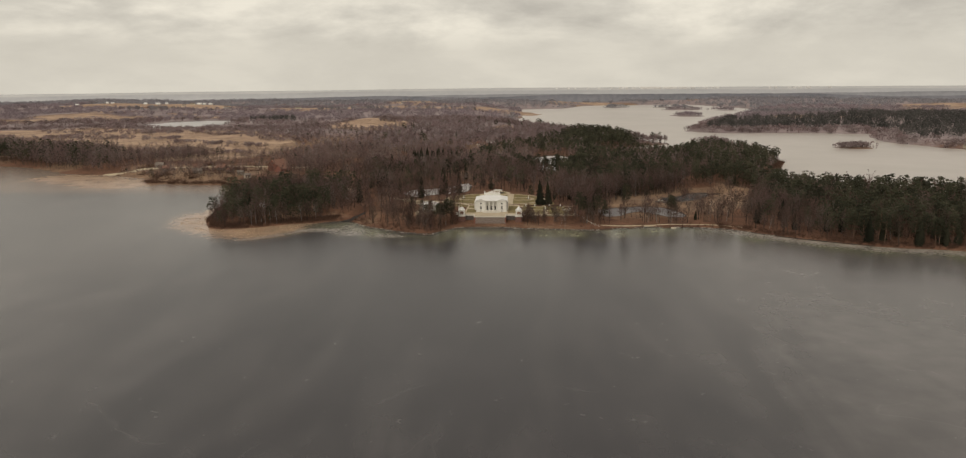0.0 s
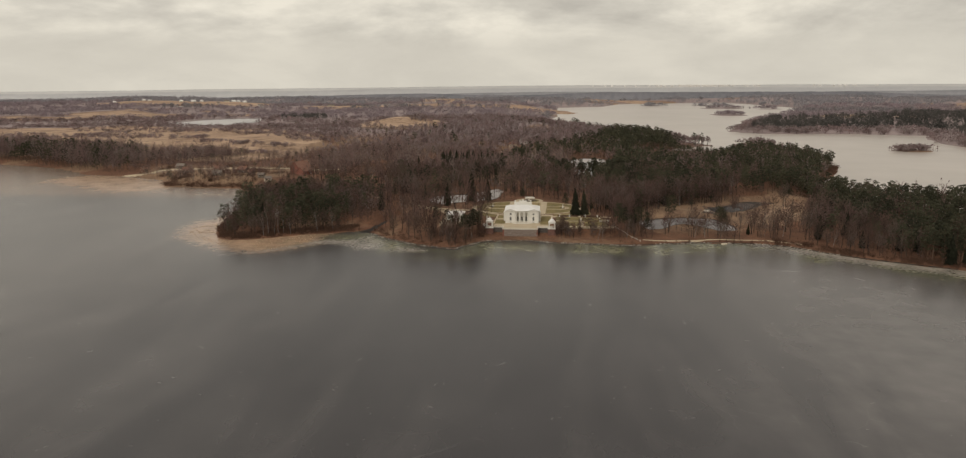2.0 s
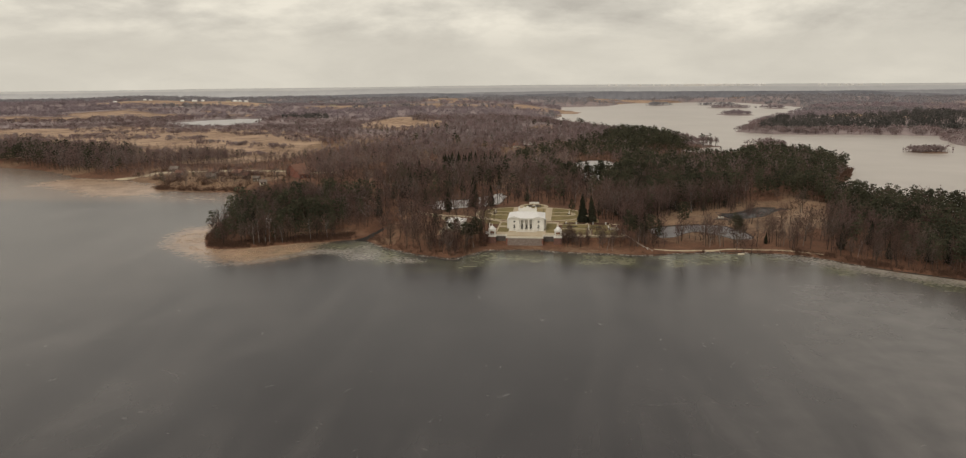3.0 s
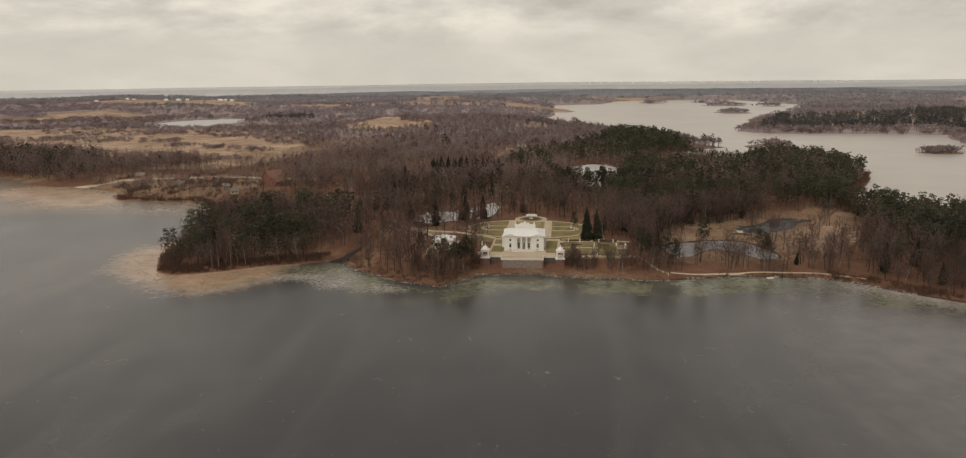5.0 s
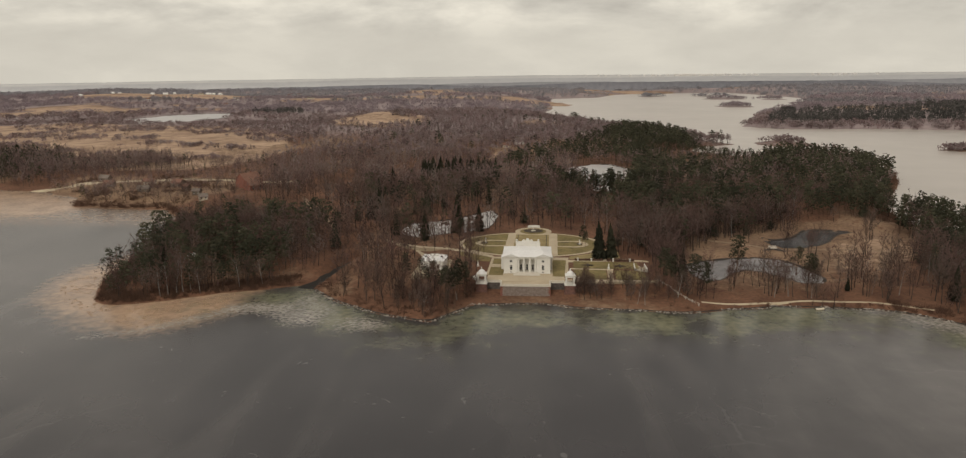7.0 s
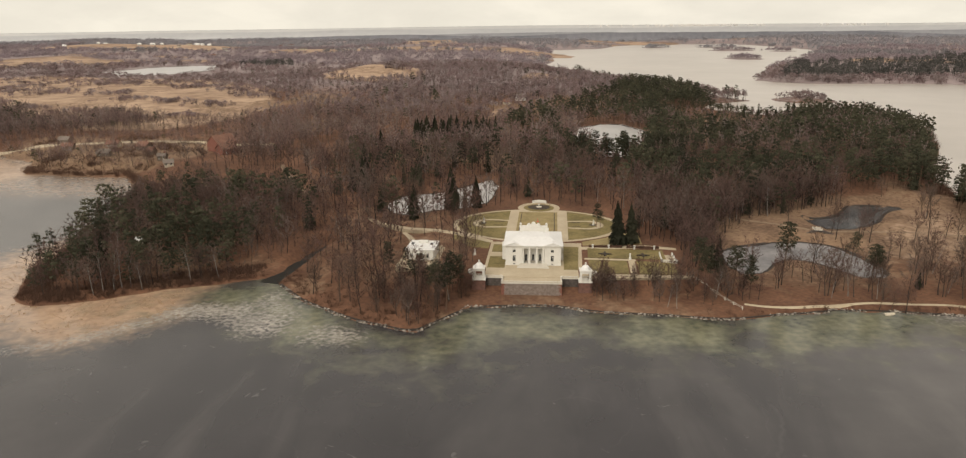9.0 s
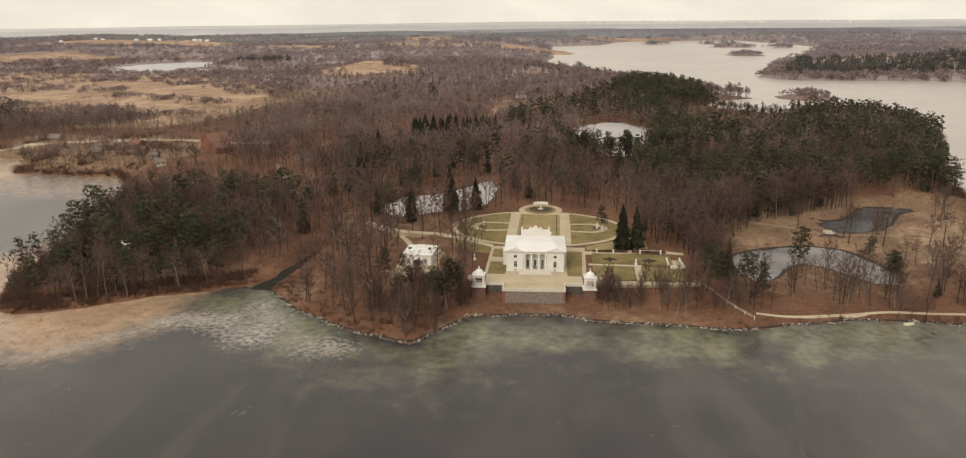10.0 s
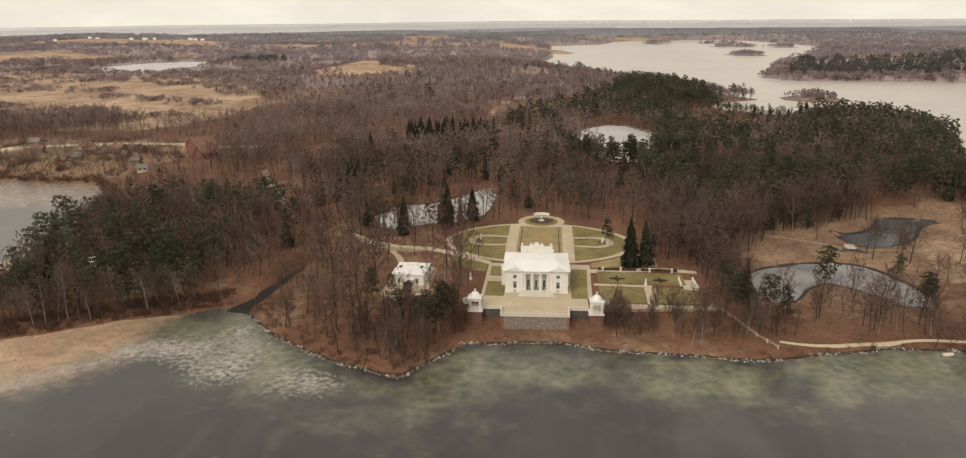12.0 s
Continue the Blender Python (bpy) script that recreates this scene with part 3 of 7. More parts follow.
REED_A = [(-206, 20), (-222, 24), (-220, -4), (-210, -28), (-187, -46), (-168, -60), (-148, -66), (-136, -56), (-124, -40), (-126, -24), (-128, -12), (-150, -28), (-190, -34), (-200, 0)]
REED_B = [(-482, 226), (-466, 268), (-409, 256), (-338, 205), (-336, 165), (-372, 155), (-418, 190)]
FROST = [[(-166, -76), (-148, -64), (-130, -46), (-125, -34), (-117, -30), (-105, -32), (-96, -24), (-94, -17), (-82, -32), (-79, -42), (-79, -55), (-85, -58), (-94, -59), (-99, -51), (-112, -44), (-121, -45), (-133, -57), (-150, -72)],
         [(-72, -62), (-75, -48), (-64, -48), (-52, -57), (-57, -63)]]


def build_lake():
    xs, ys = axis(-5000, 5000, -240, 300, 3.6, 1.1), axis(-5000, 4000, -140, 60, 3.6, 1.09)
    me, x, y = sheet(xs, ys, 0.0, M_ICE, "lake_ice")
    w = -shore(x, y)
    reed_and_sheen = np.maximum(0.8 * smooth(14, 3, w) * smooth(-112, -126, x) * smooth(62, 40, y), 0.9 * smooth(-22, 14, inside(x, y, REED_A)))
    reed_and_sheen = np.maximum(reed_and_sheen, smooth(-22, 14, inside(x, y, REED_B)))
    shallow = 0.95 * smooth(44, 8, w) * (0.5 + 0.5 * smooth(0.5, 6, w)) * smooth(-150, -60, x) * smooth(300, 240, y) * (0.5 + 0.62 * smooth(0.25, 0.6, vnoise(x, y, 22, 63)))
    shallow = np.maximum(shallow, 0.32 * smooth(70, 20, w) * smooth(-230, -120, x) * smooth(60, 0, y))
    frost = np.maximum(*[smooth(-7, 5, inside(x, y, p)) for p in FROST]) * (0.42 + 0.3 * vnoise(x, y, 9, 62))
    frost = np.maximum(frost, 0.72 * smooth(24, 4, w) * smooth(110, 180, x) * smooth(340, 260, x) * smooth(40, 0, y))
    calm = smooth(26, 8, np.hypot((x + 98) / 1.5, y + 24))
    shallow = np.maximum(shallow, 0.75 * calm * smooth(0, 2, w))
    # pale shallows thinned off the point to paint in the trees' dark reflection
    shallow *= 1 - 0.55 * smooth(34, 10, np.hypot(x + 46, y + 56))
    # bright sky reflection on the bay's ice, painted as a pale tan tint
    reed_and_sheen = np.maximum(reed_and_sheen, 0.42 * smooth(-212, -240, x) * smooth(100, 150, y))
    cover(me, reed_and_sheen, shallow, frost)
    pale = me.attributes.new("pale", "FLOAT", "POINT")
    far_out = np.maximum(0.8 * smooth(-70, -230, x), smooth(40, 170, x)) + 0.1 * smooth(-300, -420, y) + 0.35 * (vnoise(x, y, 130, 61) - 0.5)
    pale.data.foreach_set("value", np.clip(far_out, 0, 1).astype(np.float32))
    tagged(new("lake_ice", me), "smooth grey frozen lake with pale frost near the shore", "lake", kind="structure")


def build_far_lake():
    """The ice of the farther lake, paler than the near one."""
    xs, ys = axis(150, 1700, 180, 420, 12, 1.1), axis(-100, 3300, 100, 700, 12, 1.1)
    xs = np.concatenate([np.linspace(-10, 140, 8), xs])
    X, Y = np.meshgrid(xs, ys)
    keep = inside(X, Y, FAR_LAKE) > -25
    nx = len(xs)
    i = (np.arange(len(ys) - 1)[:, None] * nx + np.arange(nx - 1)[None]).ravel()
    F = np.stack([i, i + 1, i + nx + 1, i + nx], -1)
    F = F[keep.ravel()[F].any(1)]
    V = np.stack([X, Y, np.full(X.shape, 0.04)], -1).reshape(-1, 3)
    tagged(new("far_lake_ice", np_mesh("far_lake_ice", V, F, M_FARICE, True)), "wide pale frozen lake beyond the woods", "lake", kind="structure")


def build_ponds():
    for name, level, line in PONDS:
        cx, cy = np.mean(line, 0)
        grown = [(px + (px - cx) * 0.04 + math.copysign(1, px - cx), py + (py - cy) * 0.04 + math.copysign(1, py - cy)) for px, py in line]
        bm = bmesh.new()
        bm.faces.new([bm.verts.new((px, py, level)) for px, py in grown])
        bmesh.ops.triangulate(bm, faces=bm.faces[:])
        me = bpy.data.meshes.new(name)
        bm.to_mesh(me)
        bm.free()
        ribbon("bank", [tuple(q) for q in line], 2.9 if level < 2 else 0.8, 0.12, M_BANK, "dark earth bank round a frozen pond", "bank", True)
        me.materials.append(M_PALEICE if name in ("pond_4", "pond_3", "pond_5") else M_DARKPOND if name == "pond_2" else M_PONDICE)
        tagged(new(name, me), "small frozen pond with grey frosted ice", "pond", kind="structure")
    C = np.array(CREEK, float)
    run = np.concatenate([[0], np.cumsum(np.hypot(*np.diff(C, axis=0).T))])
    s = np.arange(0, run[-1], 2.0)
    P = np.stack([np.interp(s, run, C[:, 0]), np.interp(s, run, C[:, 1])], -1)
    T = np.gradient(P, axis=0)
    T /= np.linalg.norm(T, axis=1)[:, None] + 1e-9
    side = np.stack([-T[:, 1], T[:, 0]], -1) * (4.6 - 2.6 * smooth(run[-1] - 12, run[-1], s))[:, None]
    bm = bmesh.new()
    rows = [(bm.verts.new((*(m - d), 0.03)), bm.verts.new((*(m + d), 0.03))) for m, d in zip(P, side)]
    for (a1, b1), (a2, b2) in zip(rows, rows[1:]):
        bm.faces.new((a1, b1, b2, a2))
    me = bpy.data.meshes.new("creek")
    bm.to_mesh(me)
    bm.free()
    me.materials.append(M_DARKWATER)
    tagged(new("creek", me), "narrow dark creek of open water between brown banks", "creek", kind="structure")


def ribbon(name, line, wide, lift, material, label, category, closed=False, kind="structure"):
    """A strip that follows the ground along a line."""
    pts = []
    line = line + line[:1] if closed else line
    for (ax, ay), (bx, by) in zip(line, line[1:]):
        n = max(1, int(math.hypot(bx - ax, by - ay) / 2.5))
        pts += [(ax + (bx - ax) * k / n, ay + (by - ay) * k / n) for k in range(n)]
    pts.append(line[-1])
    P = np.array(pts)
    for _ in range(3):  # round the corners
        P[1:-1] = 0.25 * P[:-2] + 0.5 * P[1:-1] + 0.25 * P[2:]
    T = np.gradient(P, axis=0)
    T /= np.linalg.norm(T, axis=1)[:, None] + 1e-9
    w = wide * (0.85 + 0.3 * vnoise(P[:, 0], P[:, 1], 6, 51))[:, None] / 2
    side = np.stack([-T[:, 1], T[:, 0]], -1) * w
    V = []
    for k in (-1, -0.4, 0.4, 1):
        q = P + side * k
        V.append(np.column_stack([q, height(q[:, 0], q[:, 1]) + (lift if abs(k) < 1 else -0.15)]))
    n = len(P)
    V = np.concatenate(V)
    i = np.arange(n - 1)
    F = np.concatenate([np.stack([i + j * n, i + 1 + j * n, i + 1 + (j + 1) * n, i + (j + 1) * n], -1)[:, ::-1] for j in range(3)])
    return tagged(new(name, np_mesh(name, V, F, material, True)), label, category, kind=kind)


def build_tracks():
    ribbon("road", ROAD, 10, 0.5, M_SAND, "pale unpaved road past the houses on the bay", "road")
    for line, wide in zip(TRACKS, (4.5, 2.2, 2.3)):
        ribbon("path", line, wide, 0.16, M_SAND if wide == 2.3 else M_TRACK, "narrow sandy footpath through the dry grass", "path")


def build_shore_bank():
    """The dark edge of the land along the water."""
    line = []
    pts = [p for p in NEAR_LAKE if -104 < p[0] < 230 and p[1] < 0]
    for (ax, ay), (bx, by) in zip(pts, pts[1:]):
        n = max(1, int(math.hypot(bx - ax, by - ay) / 2.5))
        line += [(ax + (bx - ax) * k / n, ay + (by - ay) * k / n) for k in range(n)]
    P = np.array(line)
    for _ in range(6):
        d = shore(P[:, 0], P[:, 1]) - 0.45
        g = np.stack([shore(P[:, 0] + 0.5, P[:, 1]) - shore(P[:, 0] - 0.5, P[:, 1]), shore(P[:, 0], P[:, 1] + 0.5) - shore(P[:, 0], P[:, 1] - 0.5)], -1)
        P -= 0.6 * d[:, None] * g / (np.sum(g * g, 1)[:, None] + 0.3)
    ribbon("shore_bank", [tuple(q) for q in P], 1.15, 0.14, M_BANK, "dark earth bank at the edge of the lake", "bank")


build_ground()
build_tracks()
build_shore_bank()
build_lake()
build_far_lake()
build_ponds()


# ---- building blocks ----
def part(name, bm, material, parent=None, label=""):
    """One mesh object, under a thing or a part."""
    me = bpy.data.meshes.new(name)
    bm.normal_update()
    bm.to_mesh(me)
    bm.free()
    me.materials.append(material)
    ob = new(name, me)
    ob.parent = parent
    return tagged(ob, label)


def thing(name, at, label, category, group="", kind="", turn=0.0):
    ob = new(name)
    ob.matrix_basis = pose(*at, 0, 0, turn)
    return tagged(ob, label, category, group, kind)


def box(bm, x0, x1, y0, y1, z0, z1, top=0.0):
    """A block; top: by how much each upper side is drawn in."""
    v = [bm.verts.new(p) for p in ((x0, y0, z0), (x1, y0, z0), (x1, y1, z0), (x0, y1, z0),
                                   (x0 + top, y0 + top, z1), (x1 - top, y0 + top, z1), (x1 - top, y1 - top, z1), (x0 + top, y1 - top, z1))]
    for f in ((3, 2, 1, 0), (4, 5, 6, 7), (0, 1, 5, 4), (1, 2, 6, 5), (2, 3, 7, 6), (3, 0, 4, 7)):
        bm.faces.new([v[i] for i in f])
    return bm


def lathe(bm, profile, cx=0.0, cy=0.0, n=12, a0=0.0, a1=2 * math.pi):
    """A turned body from rows of radius and height."""
    full = abs(a1 - a0 - 2 * math.pi) < 1e-6
    m = n if full else n + 1
    rings = [[bm.verts.new((cx + r * math.cos(a0 + (a1 - a0) * i / n), cy + r * math.sin(a0 + (a1 - a0) * i / n), z)) for i in range(m)] for r, z in profile]
    for r1, r2 in zip(rings, rings[1:]):
        for i in range(n):
            j = (i + 1) % m
            bm.faces.new((r1[i], r1[j], r2[j], r2[i]))
    if full:
        bm.faces.new(rings[0][::-1])
        bm.faces.new(rings[-1])
    return bm


def tube(bm, points, r, n=5):
    """A round rod along points."""
    rings = []
    for k, p in enumerate(points):
        p = Vector(p)
        w = (Vector(points[min(k + 1, len(points) - 1)]) - Vector(points[max(k - 1, 0)])).normalized()
        u = w.orthogonal().normalized()
        v = w.cross(u)
        rings.append([bm.verts.new(p + r * (u * math.cos(2 * math.pi * i / n) + v * math.sin(2 * math.pi * i / n))) for i in range(n)])
    for r1, r2 in zip(rings, rings[1:]):
        for i in range(n):
            bm.faces.new((r1[i], r1[(i + 1) % n], r2[(i + 1) % n], r2[i]))
    bm.faces.new(rings[0][::-1])
    bm.faces.new(rings[-1])
    return bm


def prism(bm, outline, z0, z1):
    """An upright body over a flat outline."""
    lo, hi = [[bm.verts.new((x, y, z)) for x, y in outline] for z in (z0, z1)]
    bm.faces.new(lo[::-1])
    bm.faces.new(hi)
    for i in range(len(lo)):
        j = (i + 1) % len(lo)
        bm.faces.new((lo[i], lo[j], hi[j], hi[i]))
    return bm


def pierced(bm, x0, x1, z0, z1, y0, y1, holes, along_x=True):
    """A wall with openings (x0, x1, z0, z1) through it; it runs along x, or along y with the thickness in x."""
    us = sorted({x0, x1, *(h[0] for h in holes), *(h[1] for h in holes)})
    for a, b in zip(us, us[1:]):
        cuts = sorted((h[2], h[3]) for h in holes if h[0] < b - 1e-6 and h[1] > a + 1e-6)
        z = z0
        for lo, hi in cuts + [(z1, z1)]:
            if lo > z:
                box(bm, a, b, y0, y1, z, lo) if along_x else box(bm, y0, y1, a, b, z, lo)
            z = hi
    return bm


def window(parent, u, z, w, h, y, name="window", along_x=True, arched=False, dark=True):
    """A casement whose outer face looks to -y (or to -x): frame, glazing bars and pane."""
    root = new(name)
    root.parent = parent
    root.matrix_basis = pose(u, y, z) if along_x else pose(y, u, z, 0, 0, -90)
    bm = bmesh.new()
    t = 0.09
    box(bm, -w / 2, -w / 2 + t, 0, 0.12, 0, h)
    box(bm, w / 2 - t, w / 2, 0, 0.12, 0, h)
    box(bm, -w / 2 + t, w / 2 - t, 0, 0.12, 0, t)
    box(bm, -w / 2 + t, w / 2 - t, 0, 0.12, h - t, h)
    box(bm, -0.03, 0.03, 0.01, 0.11, t, h - t)
    if h > 1.5:
        box(bm, -w / 2 + t, -0.03, 0.02, 0.10, h * 0.66, h * 0.66 + 0.06)
        box(bm, 0.03, w / 2 - t, 0.02, 0.10, h * 0.66, h * 0.66 + 0.06)
    part("window_frame", bm, M_PLASTER, root)
    bm = bmesh.new()
    if arched:
        n = 10
        out = [(-w / 2 + t, t), (w / 2 - t, t), (w / 2 - t, h)] + [((w / 2 - t) * math.cos(math.pi * i / n), h + (w / 2 - t) * math.sin(math.pi * i / n)) for i in range(1, n)] + [(-w / 2 + t, h)]
        lo, hi = [[bm.verts.new((x, yy, zz)) for x, zz in out] for yy in (0.06, 0.10)]
        bm.faces.new(lo)
        bm.faces.new(hi[::-1])
    else:
        box(bm, -w / 2 + 0.05, w / 2 - 0.05, 0.05, 0.07, 0.05, h - 0.05)
    part("pane", bm, M_GLASS, root)
    bm = bmesh.new()
    box(bm, -w / 2 - 0.12, w / 2 + 0.12, -0.28, 0.0, -0.14, -0.02)
    part("window_sill", bm, M_COPING, root)
    return root


# ---- the manor ----
def column(parent, x, y, z0, z1, r=0.46):
    bm = bmesh.new()
    lathe(bm, [(r * 1.3, z0), (r * 1.3, z0 + 0.2), (r * 1.05, z0 + 0.32), (r, z0 + 0.5), (r * 0.86, z1 - 0.6), (r * 0.86, z1 - 0.5), (r * 1.1, z1 - 0.35), (r * 1.3, z1 - 0.2), (r * 1.3, z1)], x, y, 14)
    return part("column", bm, M_PLASTER, parent)


def balustrade(parent, p, q, z, h=0.95, name="balustrade", material=None, step=0.5):
    """A stone balustrade from p to q: rail, plinth and turned balusters in one piece, as wide as a hand."""
    p, q = Vector((*p, 0)), Vector((*q, 0))
    w = (q - p).normalized()
    side = Vector((-w.y, w.x, 0)) * 0.16
    bm = bmesh.new()
    for z0, z1, k in ((z, z + 0.18, 1.0), (z + h - 0.16, z + h, 1.1)):
        lo = [p - side * k, q - side * k, q + side * k, p + side * k]
        prism(bm, [(c.x, c.y) for c in lo], z0, z1)
    n = max(2, int((q - p).length / step))
    for i in range(n + 1):
        c = p + (q - p) * (i / n)
        lathe(bm, [(0.06, z + 0.17), (0.11, z + 0.36), (0.05, z + h - 0.35), (0.09, z + h - 0.15)], c.x, c.y, 6)
    for c in (p, q):
        box(bm, c.x - 0.24, c.x + 0.24, c.y - 0.24, c.y + 0.24, z - 0.01, z + h + 0.12)
    return part(name, bm, material or M_COPING, parent)


def build_manor():
    m = thing("manor_house", (0.55, 0, 5.9), "white two-storey manor with pillared loggia and white sheet roof", "house")
    W, D, E = 10.6, 19.0, 7.7
    bay = 4.35
    holes = []
    for s in (-1, 1):
        x = s * 7.3
        holes += [(x - 0.62, x + 0.62, 5.15, 6.3), (x - 0.62, x + 0.62, 1.55, 3.95), (x - 0.5, x + 0.5, 0.35, 0.85)]
    for a, b in ((-W, -bay), (bay, W)):
        bm = bmesh.new()
        pierced(bm, a, b, -0.5, E, 0, 0.6, [h for h in holes if a < h[0] < b])
        part("wall", bm, M_PLASTER, m)
    for x0, x1, z0, z1 in holes:
        window(m, (x0 + x1) / 2, z0, x1 - x0, z1 - z0, 0.22)
    # loggia: back wall with three arched doors, cheeks, floor and ceiling beam
    bm = bmesh.new()
    pierced(bm, -bay, bay, 0.9, E, 3.0, 3.5, [(x - 0.47, x + 0.47, 0.95, 3.1) for x in (-2.7, 0, 2.7)])
    part("wall", bm, M_PLASTER, m)
    for x in (-2.7, 0, 2.7):
        window(m, x, 0.95, 0.94, 2.15, 3.2, "arched_door", True, True)
        bm = bmesh.new()
        n = 12
        o = [(x + 0.47 * math.cos(math.pi * i / n), 3.1 + 0.47 * math.sin(math.pi * i / n)) for i in range(n + 1)]
        lo, hi = [[bm.verts.new((a, yy, b)) for a, b in o] for yy in (2.975, 2.99)]
        bm.faces.new(lo)
        part("fanlight", bm, M_GLASS, m)
    for xa in (-bay, bay - 0.3):
        bm = bmesh.new()
        box(bm, xa, xa + 0.3, 0.6, 3.0, 0.9, E)
        part("cheek_wall", bm, M_PLASTER, m)
    bm = bmesh.new()
    box(bm, -bay, bay, -0.02, 2.99, 0.0, 0.9)
    part("loggia_floor", bm, M_COPING, m)
    bm = bmesh.new()
    box(bm, -bay, bay, 0.0, 2.98, 6.75, E)
    part("entablature", bm, M_PLASTER, m)
    for x in (-3.9, -1.4, 1.4, 3.9):
        column(m, x, 0.55, 0.9, 6.75)
    for a, b in ((-3.4, -1.9), (-0.9, 0.9), (1.9, 3.4)):
        bm = bmesh.new()
        box(bm, a, b, 0.5, 0.58, 1.75, 1.83)
        box(bm, a, b, 0.5, 0.58, 1.0, 1.06)
        k = a + 0.1
        while k < b:
            box(bm, k, k + 0.05, 0.52, 0.56, 1.06, 1.75)
            k += 0.22
        part("railing", bm, M_IRON, m, "dark iron railing")
    # the other three walls
    for s in (-1, 1):
        hs = [(y - 0.6, y + 0.6, z0, z1) for y in (3.2, 6.4, 12.6, 15.8) for z0, z1 in ((5.15, 6.3), (1.55, 3.95))]
        bm = bmesh.new()
        x0 = -W if s < 0 else W - 0.6
        pierced(bm, 0.6, D, -0.5, E, x0, x0 + 0.6, hs, False)
        part("wall", bm, M_PLASTER, m)
        for y0, y1, z0, z1 in hs:
            w = window(m, (y0 + y1) / 2, z0, y1 - y0, z1 - z0, -W + 0.22 if s < 0 else W - 0.22, "window", False)
            if s > 0:
                w.matrix_basis = pose(W - 0.22, (y0 + y1) / 2, z0, 0, 0, 90)
        bm = bmesh.new()
        xa, xb = (-W - 1.5, -W) if s < 0 else (W, W + 1.1)
        box(bm, xa, xb, 7.0, 12.2, -0.5, 5.6)
        box(bm, xa - 0.15, xb + 0.15 if s > 0 else xb, 6.85, 12.35, 5.6, 5.9)
        part("side_bay", bm, M_PLASTER, m)
    bm = bmesh.new()
    box(bm, -W, W, D, D + 0.6, -0.5, E)
    part("wall", bm, M_PLASTER, m)
    # cornice in two steps, with string course and plinth
    for name, g, z0, z1 in (("plinth", 0.10, -0.5, 0.55), ("string_course", 0.10, 4.45, 4.65), ("cornice", 0.30, E - 0.32, E), ("cornice", 0.62, E, E + 0.26)):
        pieces = [(-W - g, W + g, -g, D + 0.6 + g)]
        if name == "plinth":
            pieces = [(-W - g, -7.9, -g, -0.003), (-6.7, -bay - 0.1, -g, -0.003), (bay + 0.1, 6.7, -g, -0.003), (7.9, W + g, -g, -0.003)]
        elif name == "string_course":
            pieces = [(-W - g, -bay - 0.1, -g, -0.003), (bay + 0.1, W + g, -g, -0.003)]
        if name != "cornice":
            pieces += [(-W - g, -W - 0.003, 0.003, 6.9), (W + 0.003, W + g, 0.003, 6.9)]
        for q in pieces:
            bm = bmesh.new()
            box(bm, *q, z0, z1)
            part(name, bm, M_PLASTER, m)
    # hipped roof with a level crown
    bm = bmesh.new()
    o, z = 0.75, E + 0.26
    v = [bm.verts.new(p) for p in ((-W - o, -o, z), (W + o, -o, z), (W + o, D + 0.6 + o, z), (-W - o, D + 0.6 + o, z),
                                   (-W + 4.2, 6.2, z + 1.75), (W - 4.2, 6.2, z + 1.75), (W - 4.2, D - 5.5, z + 1.75), (-W + 4.2, D - 5.5, z + 1.75))]
    for f in ((3, 2, 1, 0), (4, 5, 6, 7), (0, 1, 5, 4), (1, 2, 6, 5), (2, 3, 7, 6), (3, 0, 4, 7)):
        bm.faces.new([v[i] for i in f])
    roof = part("roof", bm, M_ROOF, m, "white sheet-metal roof")
    for i in range(-7, 8):
        bm = bmesh.new()
        x = i * 1.45
        k = min(1.0, (W + o - abs(x)) / 4.95)
        tube(bm, [(x, -o, z + 0.03), (x * 1.0, -o + 6.95 * k, z + 0.03 + 1.75 * k)], 0.035, 4)
        part("roof_seam", bm, M_ROOF, roof)
    # pediments over the two side bays
    for s in (-1, 1):
        bm = bmesh.new()
        c, hw = s * 7.45, 3.3
        tri = [(c - hw, z), (c + hw, z), (c, z + 1.15)]
        lo, hi = [[bm.verts.new((a, y, b)) for a, b in tri] for y in (-0.70, 4.2)]
        bm.faces.new(lo)
        bm.faces.new(hi[::-1])
        for i in range(3):
            j = (i + 1) % 3
            bm.faces.new((lo[j], lo[i], hi[i], hi[j]))
        ped = part("pediment", bm, M_ROOF, m)
        bm = bmesh.new()
        for a, b in (((c - hw - 0.1, z + 0.05), (c, z + 1.25)), ((c + hw + 0.1, z + 0.05), (c, z + 1.25))):
            tube(bm, [(a[0], -0.78, a[1]), (b[0], -0.78, b[1])], 0.11, 4)
        tube(bm, [(c - hw, -0.78, z + 0.06), (c + hw, -0.78, z + 0.06)], 0.1, 4)
        part("moulding", bm, M_PLASTER, ped)
    # attic on the garden side: parapet, scrolled crest, urns
    bm = bmesh.new()
    box(bm, -5.6, 5.6, D - 1.0, D + 0.3, z + 0.3, z + 2.5)
    box(bm, -5.75, 5.75, D - 1.15, D + 0.45, z + 2.5, z + 2.75)
    attic = part("attic", bm, M_PLASTER, m)
    bm = bmesh.new()
    box(bm, -2.6, 2.6, D - 0.9, D + 0.2, z + 2.75, z + 3.3)
